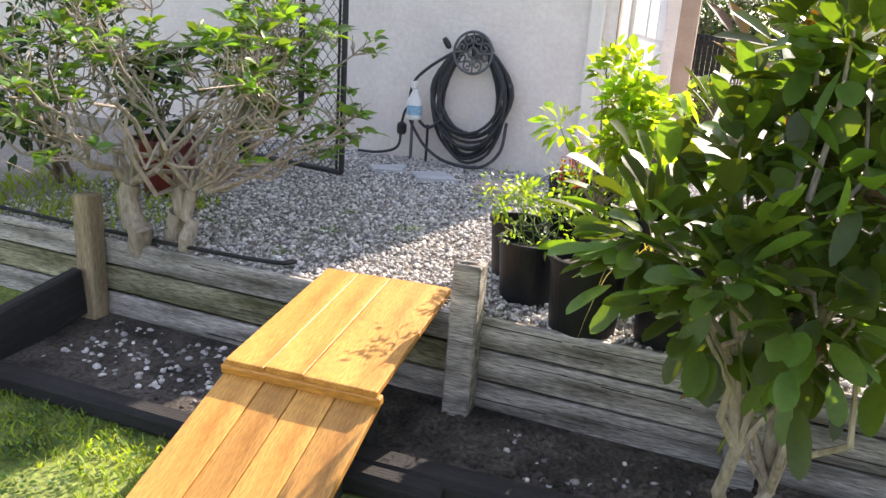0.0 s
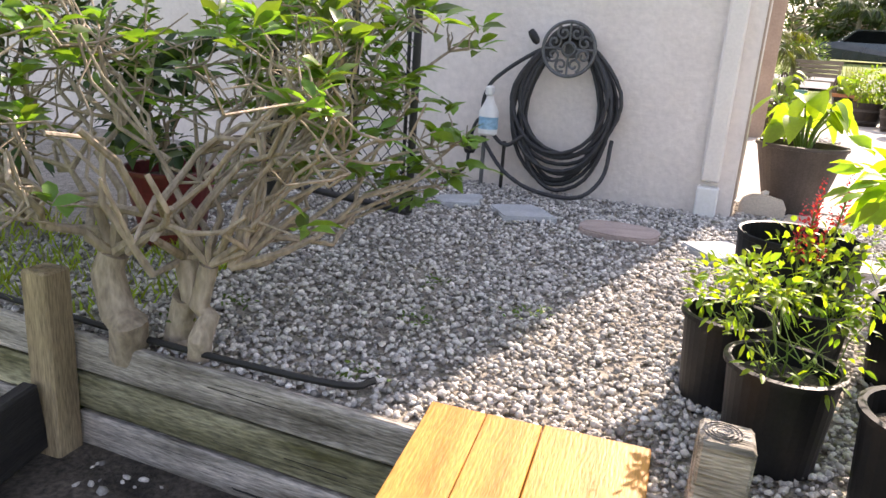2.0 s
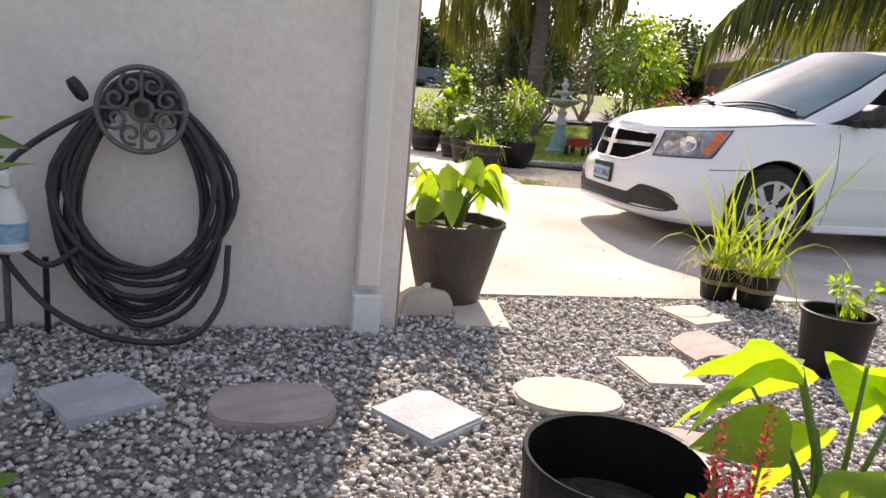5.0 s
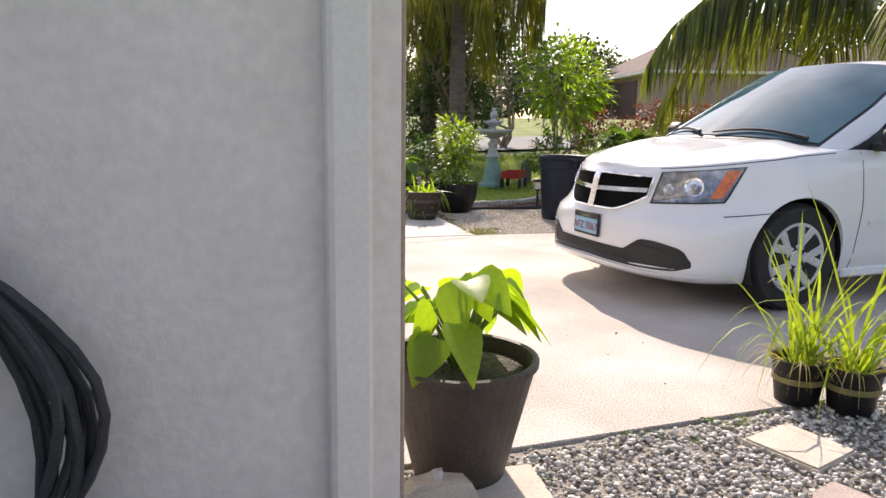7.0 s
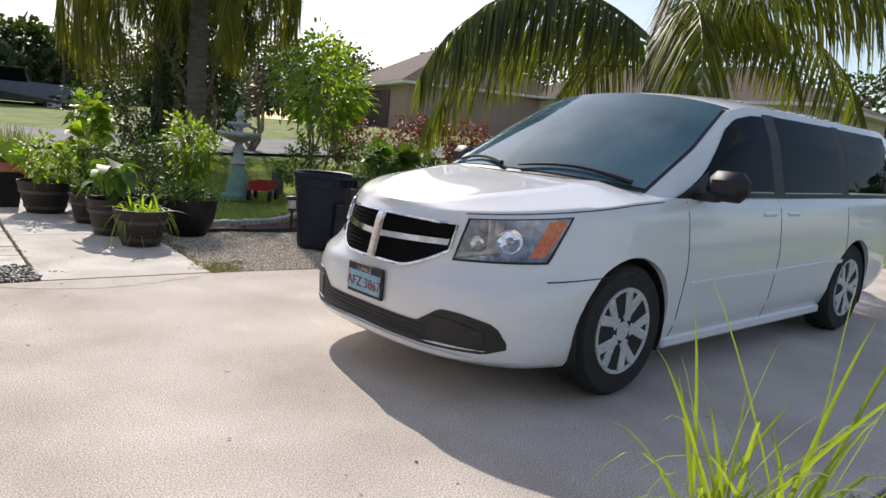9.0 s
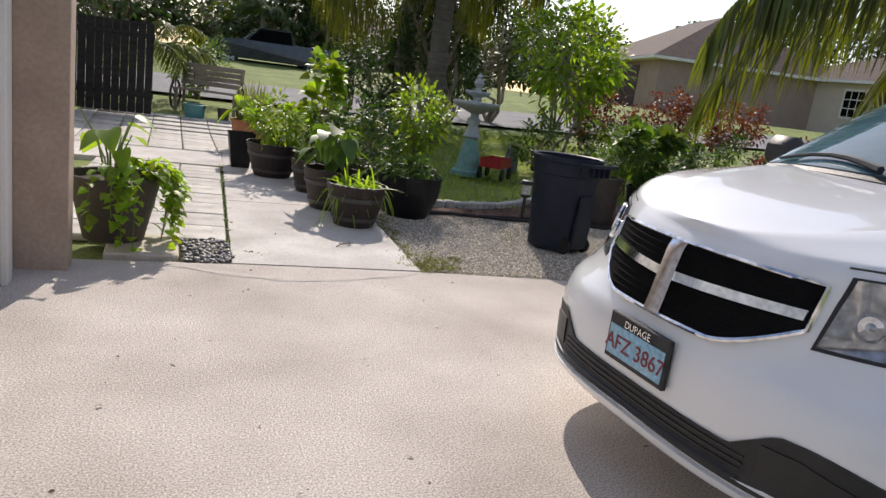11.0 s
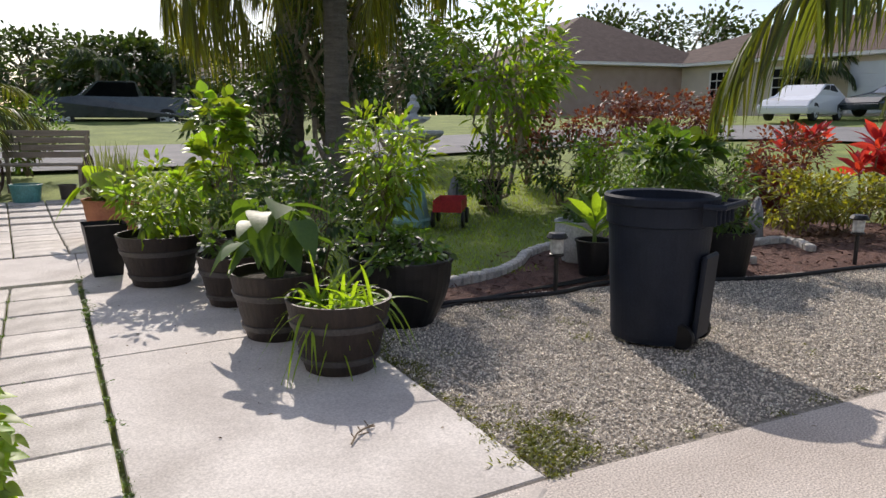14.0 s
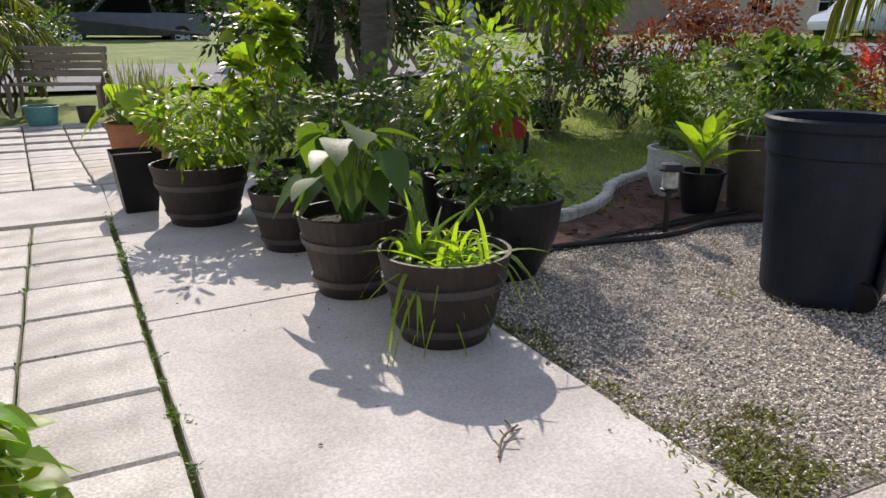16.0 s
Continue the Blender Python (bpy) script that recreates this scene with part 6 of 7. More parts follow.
ear_plant("canna_plant", W(6.0, 16.5, 0.34), "lime canna leaves in the terracotta pot", 9, 0.40, 0.26, LIME, 81, 0.16)

# ---- wheeled bin ----
def bin_(m):
    c = thing("rubbish_bin", m, "tall charcoal plastic wheeled bin without a lid", "bin")
    rt, rb, h = 0.285, 0.232, 0.81
    prof = [(rb * 0.9, 0.015), (rb, 0.02), (rb + 0.006, 0.05)]
    for f in (0.2, 0.4, 0.6, 0.78):
        prof.append((rb + (rt - rb) * f, h * f))
    prof += [(rt - 0.012, h * 0.80), (rt + 0.002, h * 0.81), (rt + 0.004, h * 0.93), (rt + 0.018, h * 0.945), (rt + 0.020, h * 0.985), (rt + 0.01, h), (rt - 0.012, h * 0.99), (rb - 0.01, 0.06), (0.01, 0.05)]
    part("drum", lathe(prof, 56), BINPLASTIC, c, smooth=False)
    a = radians(-86)
    R = Matrix.Rotation(a, 4, "Z")
    hd = part("handle", tube([R @ Vector((rt + 0.01, -0.20, h * 0.955)), R @ Vector((rt + 0.10, -0.17, h * 0.955)), R @ Vector((rt + 0.10, 0.17, h * 0.955)), R @ Vector((rt + 0.01, 0.20, h * 0.955))], 0.016, 8), BINPLASTIC, c, smooth=True)
    for k in range(5):
        part("rib", box(0.07, 0.012, 0.10, R @ Matrix.Translation((rt + 0.025, -0.14 + 0.07 * k, h * 0.83)), 0.004), BINPLASTIC, hd)
    part("wheel_recess", box(0.03, 0.20, 0.46, R @ Matrix.Translation((rb + 0.020, 0.0, 0.05)) @ Matrix.Rotation(radians(4), 4, "Y"), 0.01), BINPLASTIC, c)
    for s in (-1, 1):
        part("bin_wheel", lathe([(0.02, -0.02), (0.065, -0.02), (0.07, 0), (0.065, 0.02), (0.02, 0.02)], 20, m=R @ Matrix.Translation((rb - 0.03, s * 0.13, 0.07)) @ Matrix.Rotation(radians(90), 4, "X")), BLACKPOT, c)


bin_(W(6.84, 11.14, 0, 0))


def solar(x, y):
    s = thing("solar_light", W(x, y) @ Matrix.Scale(1.28, 4), "black stake solar path light with a ribbed glass", "garden light", "solar path lights")
    part("stake", tube([(0, 0, -0.05), (0, 0, 0.20)], 0.013, 8), BLACKMETAL, s)
    part("collar", lathe([(0.02, 0.195), (0.042, 0.205), (0.042, 0.215), (0.03, 0.22)], 16), BLACKMETAL, s)
    part("glass", lathe([(0.032, 0.215), (0.036, 0.225), (0.038, 0.30), (0.030, 0.305)], 12), GLASS, s, "frosted ribbed glass")
    part("cap", lathe([(0.055, 0.30), (0.06, 0.308), (0.045, 0.33), (0.02, 0.335)], 16), BLACKMETAL, s)


solar(7.36, 12.14), solar(9.98, 10.85), solar(13.0, 9.9)


def edging(pts, label):
    e = thing("stone_edging", W(0, 0), label, "edging")
    line = eased([(x, y, 0) for x, y in pts], 5)
    for i in range(len(line) - 1):
        d = line[i + 1] - line[i]
        part("edging_block", box(d.length * 0.99, 0.085, 0.09, None, 0.015), PAVER, e, m=pose(*((line[i] + line[i + 1]) / 2)[:2], -0.03 + RNG.uniform(-0.006, 0.006), 0, 0, math.degrees(math.atan2(d.y, d.x))))


edging([(6.3, 12.98), (7.0, 12.84), (7.42, 12.78), (7.93, 12.90), (8.3, 13.08), (8.73, 13.16), (9.1, 13.2), (9.6, 13.4)], "pale scalloped concrete lawn edging")
edging([(9.4, 11.48), (9.55, 11.75), (10.1, 11.88), (10.75, 11.65), (10.4, 11.3)], "pale curved concrete lawn edging")
et = thing("edging_timber", W(0, 0), "black plastic garden edging along the gravel", "edging")
part("strip", tube(eased([(6.0, 12.55, 0.01), (6.55, 12.43, 0.02), (7.25, 12.08, 0.02), (7.95, 11.95, 0.01), (8.79, 11.2, 0.015), (9.75, 10.76, 0.02), (11.3, 10.02, 0.01), (13.5, 9.2, 0.01)]), 0.018, 6), DRIPLINE, et)
for k in range(3):
    dl = thing("drip_line", W(0, 0), "thin black irrigation tube on the mulch", "tube", "irrigation tubes")
    part("tube", tube(eased([(5.95 + RNG.normal(0, 0.03) + i * 0.5, 12.55 - i * 0.09 - 0.03 * k * i * 0.4 + RNG.normal(0, 0.025), 0.012) for i in range(5 + k)]), 0.008, 6), DRIPLINE, dl)

pot("white_pot", W(8.45, 12.64), 0.20, 0.13, 0.36, WHITEPOT, "round white ceramic pot", bulge=0.03)
shrub("pot_plant", W(8.45, 12.64, 0.33), "green foliage in the white pot", "plant", (0.2, 0.2, 0.1), 0.1, MIDGREEN, 200, 0.06, 0.03, 8, 82, 5, STEM, 0.005)
pot("nursery_pot", W(8.07, 12.26), 0.145, 0.11, 0.28, BLACKPOT, "black nursery pot with a young dracaena", group="nursery pots")
rng_ = np.random.default_rng(83)
dr = thing("dracaena_plant", W(8.07, 12.26, 0.22), "young dracaena with wide pale-striped leaves", "plant")
a_ = np.arange(14) * 2.4
part("stem", tube([(0, 0, -0.02), (0, 0, 0.25)], [0.018, 0.012], 8), STEM, dr)
for i_ in range(14):
    part("leaf", leaves("leaf", [(0, 0, 0.08 + a_[i_] * 0.005)], [(math.cos(a_[i_]), math.sin(a_[i_]), 0.5 + a_[i_] * 0.03)], 0.42, 0.085, EAR, 0.25, 0.4, rng=rng_), EAR, dr)
pot("tall_pot", W(8.42, 12.05), 0.19, 0.15, 0.52, BROWNPOT, "tall dark brown pot behind the bin")
shrub("fern_bush", W(8.42, 12.05, 0.45), "soft feathery green bush in the tall pot", "shrub", (0.42, 0.42, 0.30), 0.38, MIDGREEN, 1100, 0.07, 0.016, 26, 84, 8, STEM, 0.006)
pot("black_pot", W(8.78, 11.50), 0.21, 0.16, 0.36, BLACKPOT, "black planter behind the bin")
shrub("pot_plant", W(8.78, 11.50, 0.32), "bright green weeping foliage in a black planter", "plant", (0.25, 0.25, 0.18), 0.18, MIDGREEN, 380, 0.09, 0.02, 10, 85, 6, STEM, 0.006)
pot("black_pot", W(9.15, 12.02), 0.24, 0.18, 0.42, BLACKPOT, "black planter in the mulch")
shrub("papaya_sapling", W(9.15, 12.15, 0.38), "broad pale green leaves in a black planter", "shrub", (0.42, 0.42, 0.32), 0.45, MIDGREEN, 320, 0.16, 0.11, 14, 86, 4, STEM, 0.012, stations=HEART)
pot("brown_pot", W(10.9, 12.3), 0.2, 0.15, 0.34, BROWNPOT, "brown pot by the grey rock")
shrub("croton_plant", W(10.9, 12.3, 0.3), "spindly green croton in a brown pot", "plant", (0.3, 0.3, 0.3), 0.35, MIDGREEN, 260, 0.1, 0.025, 10, 87, 4, TWIG, 0.008)


def rock(name, m, sx_, sy_, sz_, label, seed, mat=GREYROCK):
    b = bmesh.new()
    bmesh.ops.create_icosphere(b, subdivisions=3, radius=1)
    for w in b.verts:
        d = noise.fractal(w.co * 1.7 + Vector((seed, 0, 0)), 1.0, 2.0, 4)
        w.co = Vector((w.co.x * sx_, w.co.y * sy_, max(-0.1, w.co.z) * sz_)) * (1 + 0.16 * d)
    return tagged(part(name, b, mat, m=m, smooth=True), label, "rock")


rock("grey_rock", W(10.75, 11.95, 0, 20), 0.26, 0.08, 0.42, "upright grey slab rock in the mulch", 3)
rock("grey_rock", W(10.35, 15.75, 0, 40), 0.24, 0.12, 0.42, "upright rounded grey rock by the lawn", 9)

# ---- fountain ----
def fountain(m):
    f = thing("garden_fountain", m, "three-tier concrete garden fountain with a verdigris foot", "fountain")
    part("plinth", lathe([(0.24, -0.02), (0.24, 0.05), (0.19, 0.07), (0.17, 0.12), (0.14, 0.30), (0.10, 0.46), (0.09, 0.52)], 20), FOUNTGREEN, f, "verdigris green pedestal", smooth=False)
    part("column", lathe([(0.08, 0.50), (0.13, 0.54), (0.09, 0.60), (0.07, 0.70), (0.10, 0.78), (0.06, 0.82), (0.06, 0.87)], 20), FOUNTAIN, f)
    part("lower_bowl", lathe([(0.06, 0.86), (0.16, 0.90), (0.30, 0.96), (0.335, 1.0), (0.33, 1.03), (0.30, 1.02), (0.2, 0.97), (0.02, 0.95)], 32), FOUNTAIN, f)
    part("upper_column", lathe([(0.05, 0.95), (0.075, 0.99), (0.05, 1.05), (0.06, 1.10)], 18), FOUNTAIN, f)
    part("upper_bowl", lathe([(0.05, 1.09), (0.13, 1.12), (0.185, 1.155), (0.18, 1.18), (0.15, 1.165), (0.02, 1.14)], 28), FOUNTAIN, f)
    part("finial", lathe([(0.03, 1.13), (0.06, 1.18), (0.035, 1.22), (0.075, 1.28), (0.055, 1.33), (0.03, 1.35), (0.045, 1.38), (0.005, 1.42)], 16), FOUNTAIN, f)


fountain(W(9.05, 15.25) @ Matrix.Scale(1.045, 4))
wg = thing("red_wagon", W(9.25, 14.85, 0, 35), "small red metal wagon standing on the lawn", "wagon")
tray = bmesh.new()
bmesh.ops.create_cube(tray, size=1)
bmesh.ops.transform(tray, matrix=Matrix.Translation((0, 0, 0.25)) @ Matrix.Diagonal((0.62, 0.32, 0.13, 1)), verts=tray.verts)
tf = [f for f in tray.faces if f.normal.z > 0.9]
bmesh.ops.inset_region(tray, faces=tf, thickness=0.015)
bmesh.ops.translate(tray, verts=list({w for f in tf for w in f.verts}), vec=(0, 0, -0.10))
part("tray", tray, REDPAINT, wg)
for a_ in (-0.22, 0.22):
    for b_ in (-0.17, 0.17):
        part("wagon_wheel", lathe([(0.02, -0.015), (0.09, -0.015), (0.095, 0), (0.09, 0.015), (0.02, 0.015)], 18, m=Matrix.Translation((a_, b_, 0.095)) @ Matrix.Rotation(radians(90), 4, "X")), BLACKPOT, wg)
part("pull_handle", tube([(0.3, 0, 0.16), (0.62, 0, 0.30), (0.70, 0, 0.42)], 0.012, 6), BLACKMETAL, wg)

# ---- garden shrubs and trees ----
shrub("plumeria_tree", W(11.2, 15.75), "slender young tree with a loose light green crown", "tree", (1.0, 1.0, 0.95), 1.95, EAR, 1900, 0.17, 0.06, 34, 90, 4, BARK, 0.035, 0.35)
shrub("garden_shrub", W(10.5, 15.2), "rounded dark green shrub on the lawn", "shrub", (0.5, 0.5, 0.42), 0.55, MIDGREEN, 900, 0.08, 0.035, 20, 91, 7, TWIG, 0.012)
pot("black_pot", W(10.9, 15.6), 0.2, 0.16, 0.34, BLACKPOT, "black planter on the lawn")
for i_, (x_, y_, h_, r_) in enumerate(((12.9, 16.4, 0.95, 0.6), (13.4, 15.3, 1.0, 0.7), (14.6, 14.6, 1.05, 0.75))):
    shrub("copperleaf_hedge", W(x_, y_), "coppery red hedge bush in the sun", "shrub", (r_, r_, 0.55), h_, COPPERLEAF, 1500, 0.09, 0.05, 30, 92 + i_, 8, TWIG, 0.015, group="copperleaf hedge")
for i_, (x_, y_, r_, h_, mt_) in enumerate(((11.6, 14.9, 0.55, 0.55, DARKGREEN), (12.2, 14.0, 0.6, 0.6, MIDGREEN), (10.9, 13.8, 0.40, 0.62, EAR), (12.9, 13.2, 0.6, 0.55, DARKGREEN), (13.6, 12.5, 0.55, 0.6, COPPERLEAF), (12.3, 12.35, 0.40, 0.45, COPPERLEAF), (11.2, 12.9, 0.45, 0.5, DARKGREEN))):
    shrub("garden_shrub", W(x_, y_), {0: "dark green shrub in the mulch bed", 1: "mid green shrub in the mulch bed", 2: "light green sapling bush in the mulch", 3: "dark copper shrub in the mulch bed"}[0 if mt_ is DARKGREEN else 1 if mt_ is MIDGREEN else 2 if mt_ is EAR else 3], "shrub", (r_, r_, h_ * 0.8), h_, mt_, 900, 0.09, 0.04, 20, 100 + i_, 7, TWIG, 0.012)
for i_, (x_, y_, r_) in enumerate(((11.35, 11.75, 0.42), (11.95, 11.45, 0.45), (12.65, 11.0, 0.42), (14.2, 10.5, 0.4))):
    shrub("schefflera_bush", W(x_, y_), "low variegated yellow-green bush at the mulch edge", "shrub", (r_, r_, 0.33), 0.40, VARIEGATED, 1000, 0.075, 0.035, 24, 110 + i_, 8, TWIG, 0.01, group="variegated bushes")


def cordyline(m, seed, h):
    rng = np.random.default_rng(seed)
    c = thing("cordyline", m, "cordyline with crimson sword leaves on thin canes", "plant", "cordylines")
    for k in range(3):
        x, y, hh = rng.normal(0, 0.12), rng.normal(0, 0.12), h * rng.uniform(0.6, 1.0)
        cane = part("cane", tube([(x * 0.3, y * 0.3, -0.02), (x, y, hh)], [0.014, 0.011], 6), TWIG, c)
        n = 16
        a = np.arange(n) * 2.4
        P = np.stack([np.full(n, x), np.full(n, y), hh - 0.12 + np.arange(n) * 0.01], 1)
        D = np.stack([np.cos(a), np.sin(a), 0.4 + np.arange(n) * 0.1], 1)
        part("leaf_head", leaves("leaf_head", P, D, rng.uniform(0.36, 0.52, n), 0.105, REDLEAF, 0.25, 0.35, rng=rng), REDLEAF, cane)


cordyline(W(12.95, 11.45), 1, 0.95), cordyline(W(13.5, 11.0), 2, 0.85), cordyline(W(14.7, 12.9), 3, 0.8), cordyline(W(13.9, 10.7), 4, 0.5)

palm("garden_palm", W(10.45, 18.35), "palm with a grey trunk and hanging fronds over the lawn", 3.8, 0.19, 20, 3.7, PALMDARK, 5, 3.4, 0.95, 0.55, hang=1.2, leaflets=50, width=0.028)
palm("garden_palm", W(10.9, 20.2), "palm with a boot-clad trunk behind the lawn", 3.7, 0.22, 18, 3.6, PALMDARK, 6, 3.3, 0.95, 0.55, hang=1.2, leaflets=48, width=0.028)
shrub("dark_tree", W(11.2, 19.3), "dense dark evergreen tree beside the palms", "tree", (1.8, 1.7, 2.2), 4.3, DARKGREEN, 3400, 0.14, 0.06, 40, 120, 5, BARK, 0.06)
shrub("dark_tree", W(14.6, 21.6), "dense dark evergreen tree behind the lawn", "tree", (1.8, 1.6, 1.4), 2.1, DARKGREEN, 2400, 0.16, 0.07, 40, 121, 5, BARK, 0.06)
palm("coconut_palm", W(10.3, 8.9), "coconut palm arching long fronds over the van", 2.5, 0.17, 15, 3.6, PALMLEAF, 7, 1.55, 0.8, 0.66, hang=0.85, leaflets=70, width=0.034)

# ---- fence and bench at the end of the walk ----
fn = thing("board_fence", U(0.0, 13.9), "tall dark board gate at the end of the paved court", "fence")
for k in range(17):
    part("board", box(0.118, 0.025, 1.45, Matrix.Translation((-1.6 + 0.125 * k, 0, 0.05)), 0.004), BLACKWOOD, fn)
for z in (0.3, 1.25):
    part("rail", box(2.15, 0.04, 0.09, Matrix.Translation((-0.6, 0.033, z)), 0.005), BLACKWOOD, fn)
shrub("fence_vine", U(-0.6, 15.4), "dark vine covering the fence", "shrub", (1.3, 0.6, 0.9), 2.0, DARKGREEN, 1800, 0.10, 0.05, 36, 122, 8, TWIG, 0.02)
palm("areca_palm", U(0.35, 16.0), "feathery yellow-green areca palm by the gate", 0.9, 0.06, 13, 1.5, PALMLEAF, 9, 1.7, 0.9, 0.4, leaflets=34)
shrub("garden_shrub", U(1.3, 17.2), "green shrub behind the bench", "shrub", (0.7, 0.5, 0.6), 0.7, MIDGREEN, 900, 0.1, 0.04, 20, 123, 7, TWIG, 0.012)


def bench(m):
    b = thing("garden_bench", m, "weathered slatted bench with wagon-wheel arms", "bench")
    for k in range(4):
        part("seat_slat", box(1.15, 0.085, 0.028, Matrix.Translation((0, -0.15 + 0.1 * k, 0.40)), 0.005), BENCHWOOD, b)
    for k in range(4):
        part("back_slat", box(1.15, 0.025, 0.085, Matrix.Translation((0, 0.24 + 0.02 * k, 0.50 + 0.10 * k)), 0.005), BENCHWOOD, b)
    for s in (-1, 1):
        ring = [(s * 0.60, math.cos(a) * 0.26, 0.29 + math.sin(a) * 0.26) for a in np.linspace(0, 6.283, 25)[:-1]]
        w = part("wheel_arm", tube(ring, 0.022, 6, closed=True), DARKDOOR, b)
        for k in range(4):
            a = k * math.pi / 4
            part("spoke", tube([(s * 0.60, math.cos(a) * 0.25, 0.29 + math.sin(a) * 0.25), (s * 0.60, -math.cos(a) * 0.25, 0.29 - math.sin(a) * 0.25)], 0.012, 6), DARKDOOR, w)
        part("back_leg", box(0.05, 0.05, 0.85, Matrix.Translation((s * 0.53, 0.27, 0)), 0.005), BENCHWOOD, b)
        part("front_leg", box(0.05, 0.05, 0.40, Matrix.Translation((s * 0.53, -0.16, 0)), 0.005), BENCHWOOD, b)


bench(W(6.75, 20.3, 0, -35))
pot("teal_pot", W(6.35, 19.75), 0.19, 0.16, 0.24, TEAL, "low teal glazed planter by the bench")
pot("small_clay_pot", W(6.85, 19.7), 0.11, 0.09, 0.2, BROWNPOT, "small clay pot under the bench")

# ---- across the street ----
def G(x, y, rz=0.0, dz=0.0):
    return pose(x, y, ground_z(x, y) - 0.02 + dz, 0, 0, rz)


def far_house(name, m, w, d, h, rise, wall, label, openings):
    """A hipped bungalow; openings along its front (y = -d/2): kind, x, z, width, height."""
    c = thing(name, m, label, "house")
    part("wall", box(w, d, h + 0.6, Matrix.Translation((0, 0, -0.6)), 0.01), wall, c)
    o = 0.6
    b = bmesh.new()
    lo = [b.verts.new(p) for p in ((-w / 2 - o, -d / 2 - o, h), (w / 2 + o, -d / 2 - o, h), (w / 2 + o, d / 2 + o, h), (-w / 2 - o, d / 2 + o, h))]
    r = min(w, d) / 2
    hi = [b.verts.new((-w / 2 + r, 0, h + rise)), b.verts.new((w / 2 - r, 0, h + rise))]
    for f in ((lo[0], lo[1], hi[1], hi[0]), (lo[1], lo[2], hi[1]), (lo[2], lo[3], hi[0], hi[1]), (lo[3], lo[0], hi[0]), (lo[3], lo[2], lo[1], lo[0])):
        b.faces.new(f)
    part("roof", b, SHINGLE, c, "brown shingle hip roof")
    part("fascia", box(w + 2 * o, d + 2 * o, 0.16, Matrix.Translation((0, 0, h - 0.165)), 0.01), TRIM, c)
    for kind, x, z, ow, oh in openings:
        if kind == "window":
            f = part("window", box(ow + 0.2, 0.08, oh + 0.2, Matrix.Translation((x, -d / 2 - 0.045, z - 0.1)), 0.01), TRIM, c)
            for i in range(3):
                for j in range(3):
                    part("pane", box(ow / 3 - 0.05, 0.02, oh / 3 - 0.05, Matrix.Translation((x + (i - 1) * ow / 3, -d / 2 - 0.09, z + 0.025 + j * oh / 3)), 0.002), CARGLASS, f)
        else:
            dm = BLUEDOOR if kind == "garage" else DARKDOOR
            f = part("garage_door", box(ow, 0.06, oh, Matrix.Translation((x, -d / 2 - 0.035, z)), 0.01), dm, c)
            for j in range(4):
                part("door_panel", box(ow - 0.1, 0.02, oh / 4 - 0.06, Matrix.Translation((x, -d / 2 - 0.07, z + 0.03 + j * oh / 4)), 0.006), dm, f)
    return c


far_house("cream_house", G(43.9, 18.6, -102, 0.1), 18, 10, 2.6, 2.3, FARWALL, "cream bungalow with a pale garage door and shingle roof", [("garage", 4.0, 0, 4.4, 2.2), ("window", -1.0, 0.8, 1.4, 1.3), ("window", -4.5, 0.8, 1.1, 1.3)])
far_house("tan_house", G(41.4, 34.6, -122, 0.1), 15, 10, 2.6, 3.0, FARTANSHADE, "tan bungalow, wall colour darkened as shaded, with a brown garage door and brown roof", [("door", 2.2, 0, 4.6, 2.2), ("window", -3.6, 0.8, 1.4, 1.3)])
far_house("grey_house", G(31.5, 58.5, -150, -0.2), 14, 9, 2.6, 2.0, FARWALLGREY, "grey bungalow among trees across the street", [("window", 2.6, 0.8, 1.8, 1.3), ("window", -2.5, 0.8, 1.4, 1.2)])
small_car("white_sedan", G(33.0, 18.0, 178, 0.0), sedan, 1.8, CARPAINT, "white saloon car parked across the street", (1.4, -1.4), 0.33, sedan_glass)
small_car("dark_sedan", G(35.9, 15.2, 150, 0.05), sedan, 1.8, TRUCKPAINT, "dark saloon car parked before a garage", (1.4, -1.4), 0.33, sedan_glass)
small_car("pickup_truck", pose(14.6, 36.6, 0.78, 0, 0, 180 + TURN), pick, 1.95, TRUCKPAINT, "dark pickup truck parked beyond the street", (1.75, -1.75), 0.40, pick_glass, 0.12)
mb = thing("mailbox", W(11.9, 25.0, -0.03, 20), "dark mailbox on a post by the street", "mailbox")
part("post", box(0.1, 0.1, 1.0, None, 0.01), BLACKWOOD, mb)
part("box", lathe([(0.01, -0.25), (0.11, -0.25), (0.11, 0.25), (0.01, 0.25)], 16, m=Matrix.Translation((0, 0, 1.08)) @ Matrix.Rotation(radians(90), 4, "X")), BLACKMETAL, mb)

far_rng = np.random.default_rng(77)
for i_, (be, di, r_, h_) in enumerate(((12, 62, 6, 5), (19, 70, 7, 5.5), (24, 50, 5, 4.0), (31, 78, 8, 6.5), (38, 70, 7, 5.5), (45, 62, 6, 6), (52, 74, 8, 6), (59, 64, 6, 7), (66, 62, 6, 7), (73, 66, 7, 6.5), (80, 68, 7, 6.5), (88, 60, 6, 6), (96, 55, 6, 5), (6, 55, 6, 5), (48, 48, 3.5, 3.5), (35, 46, 3.0, 2.6))):
    x_, y_ = 3 + di * math.sin(radians(be)), 9 + di * math.cos(radians(be))
    shrub("far_tree", G(x_, y_), "broad dark green tree on the far skyline", "tree", (r_, r_, h_ * 0.62), h_ * 0.62, FARLEAF, 3600, 0.5, 0.3, 60, 130 + i_, 5, BARK, 0.25, group="skyline trees")
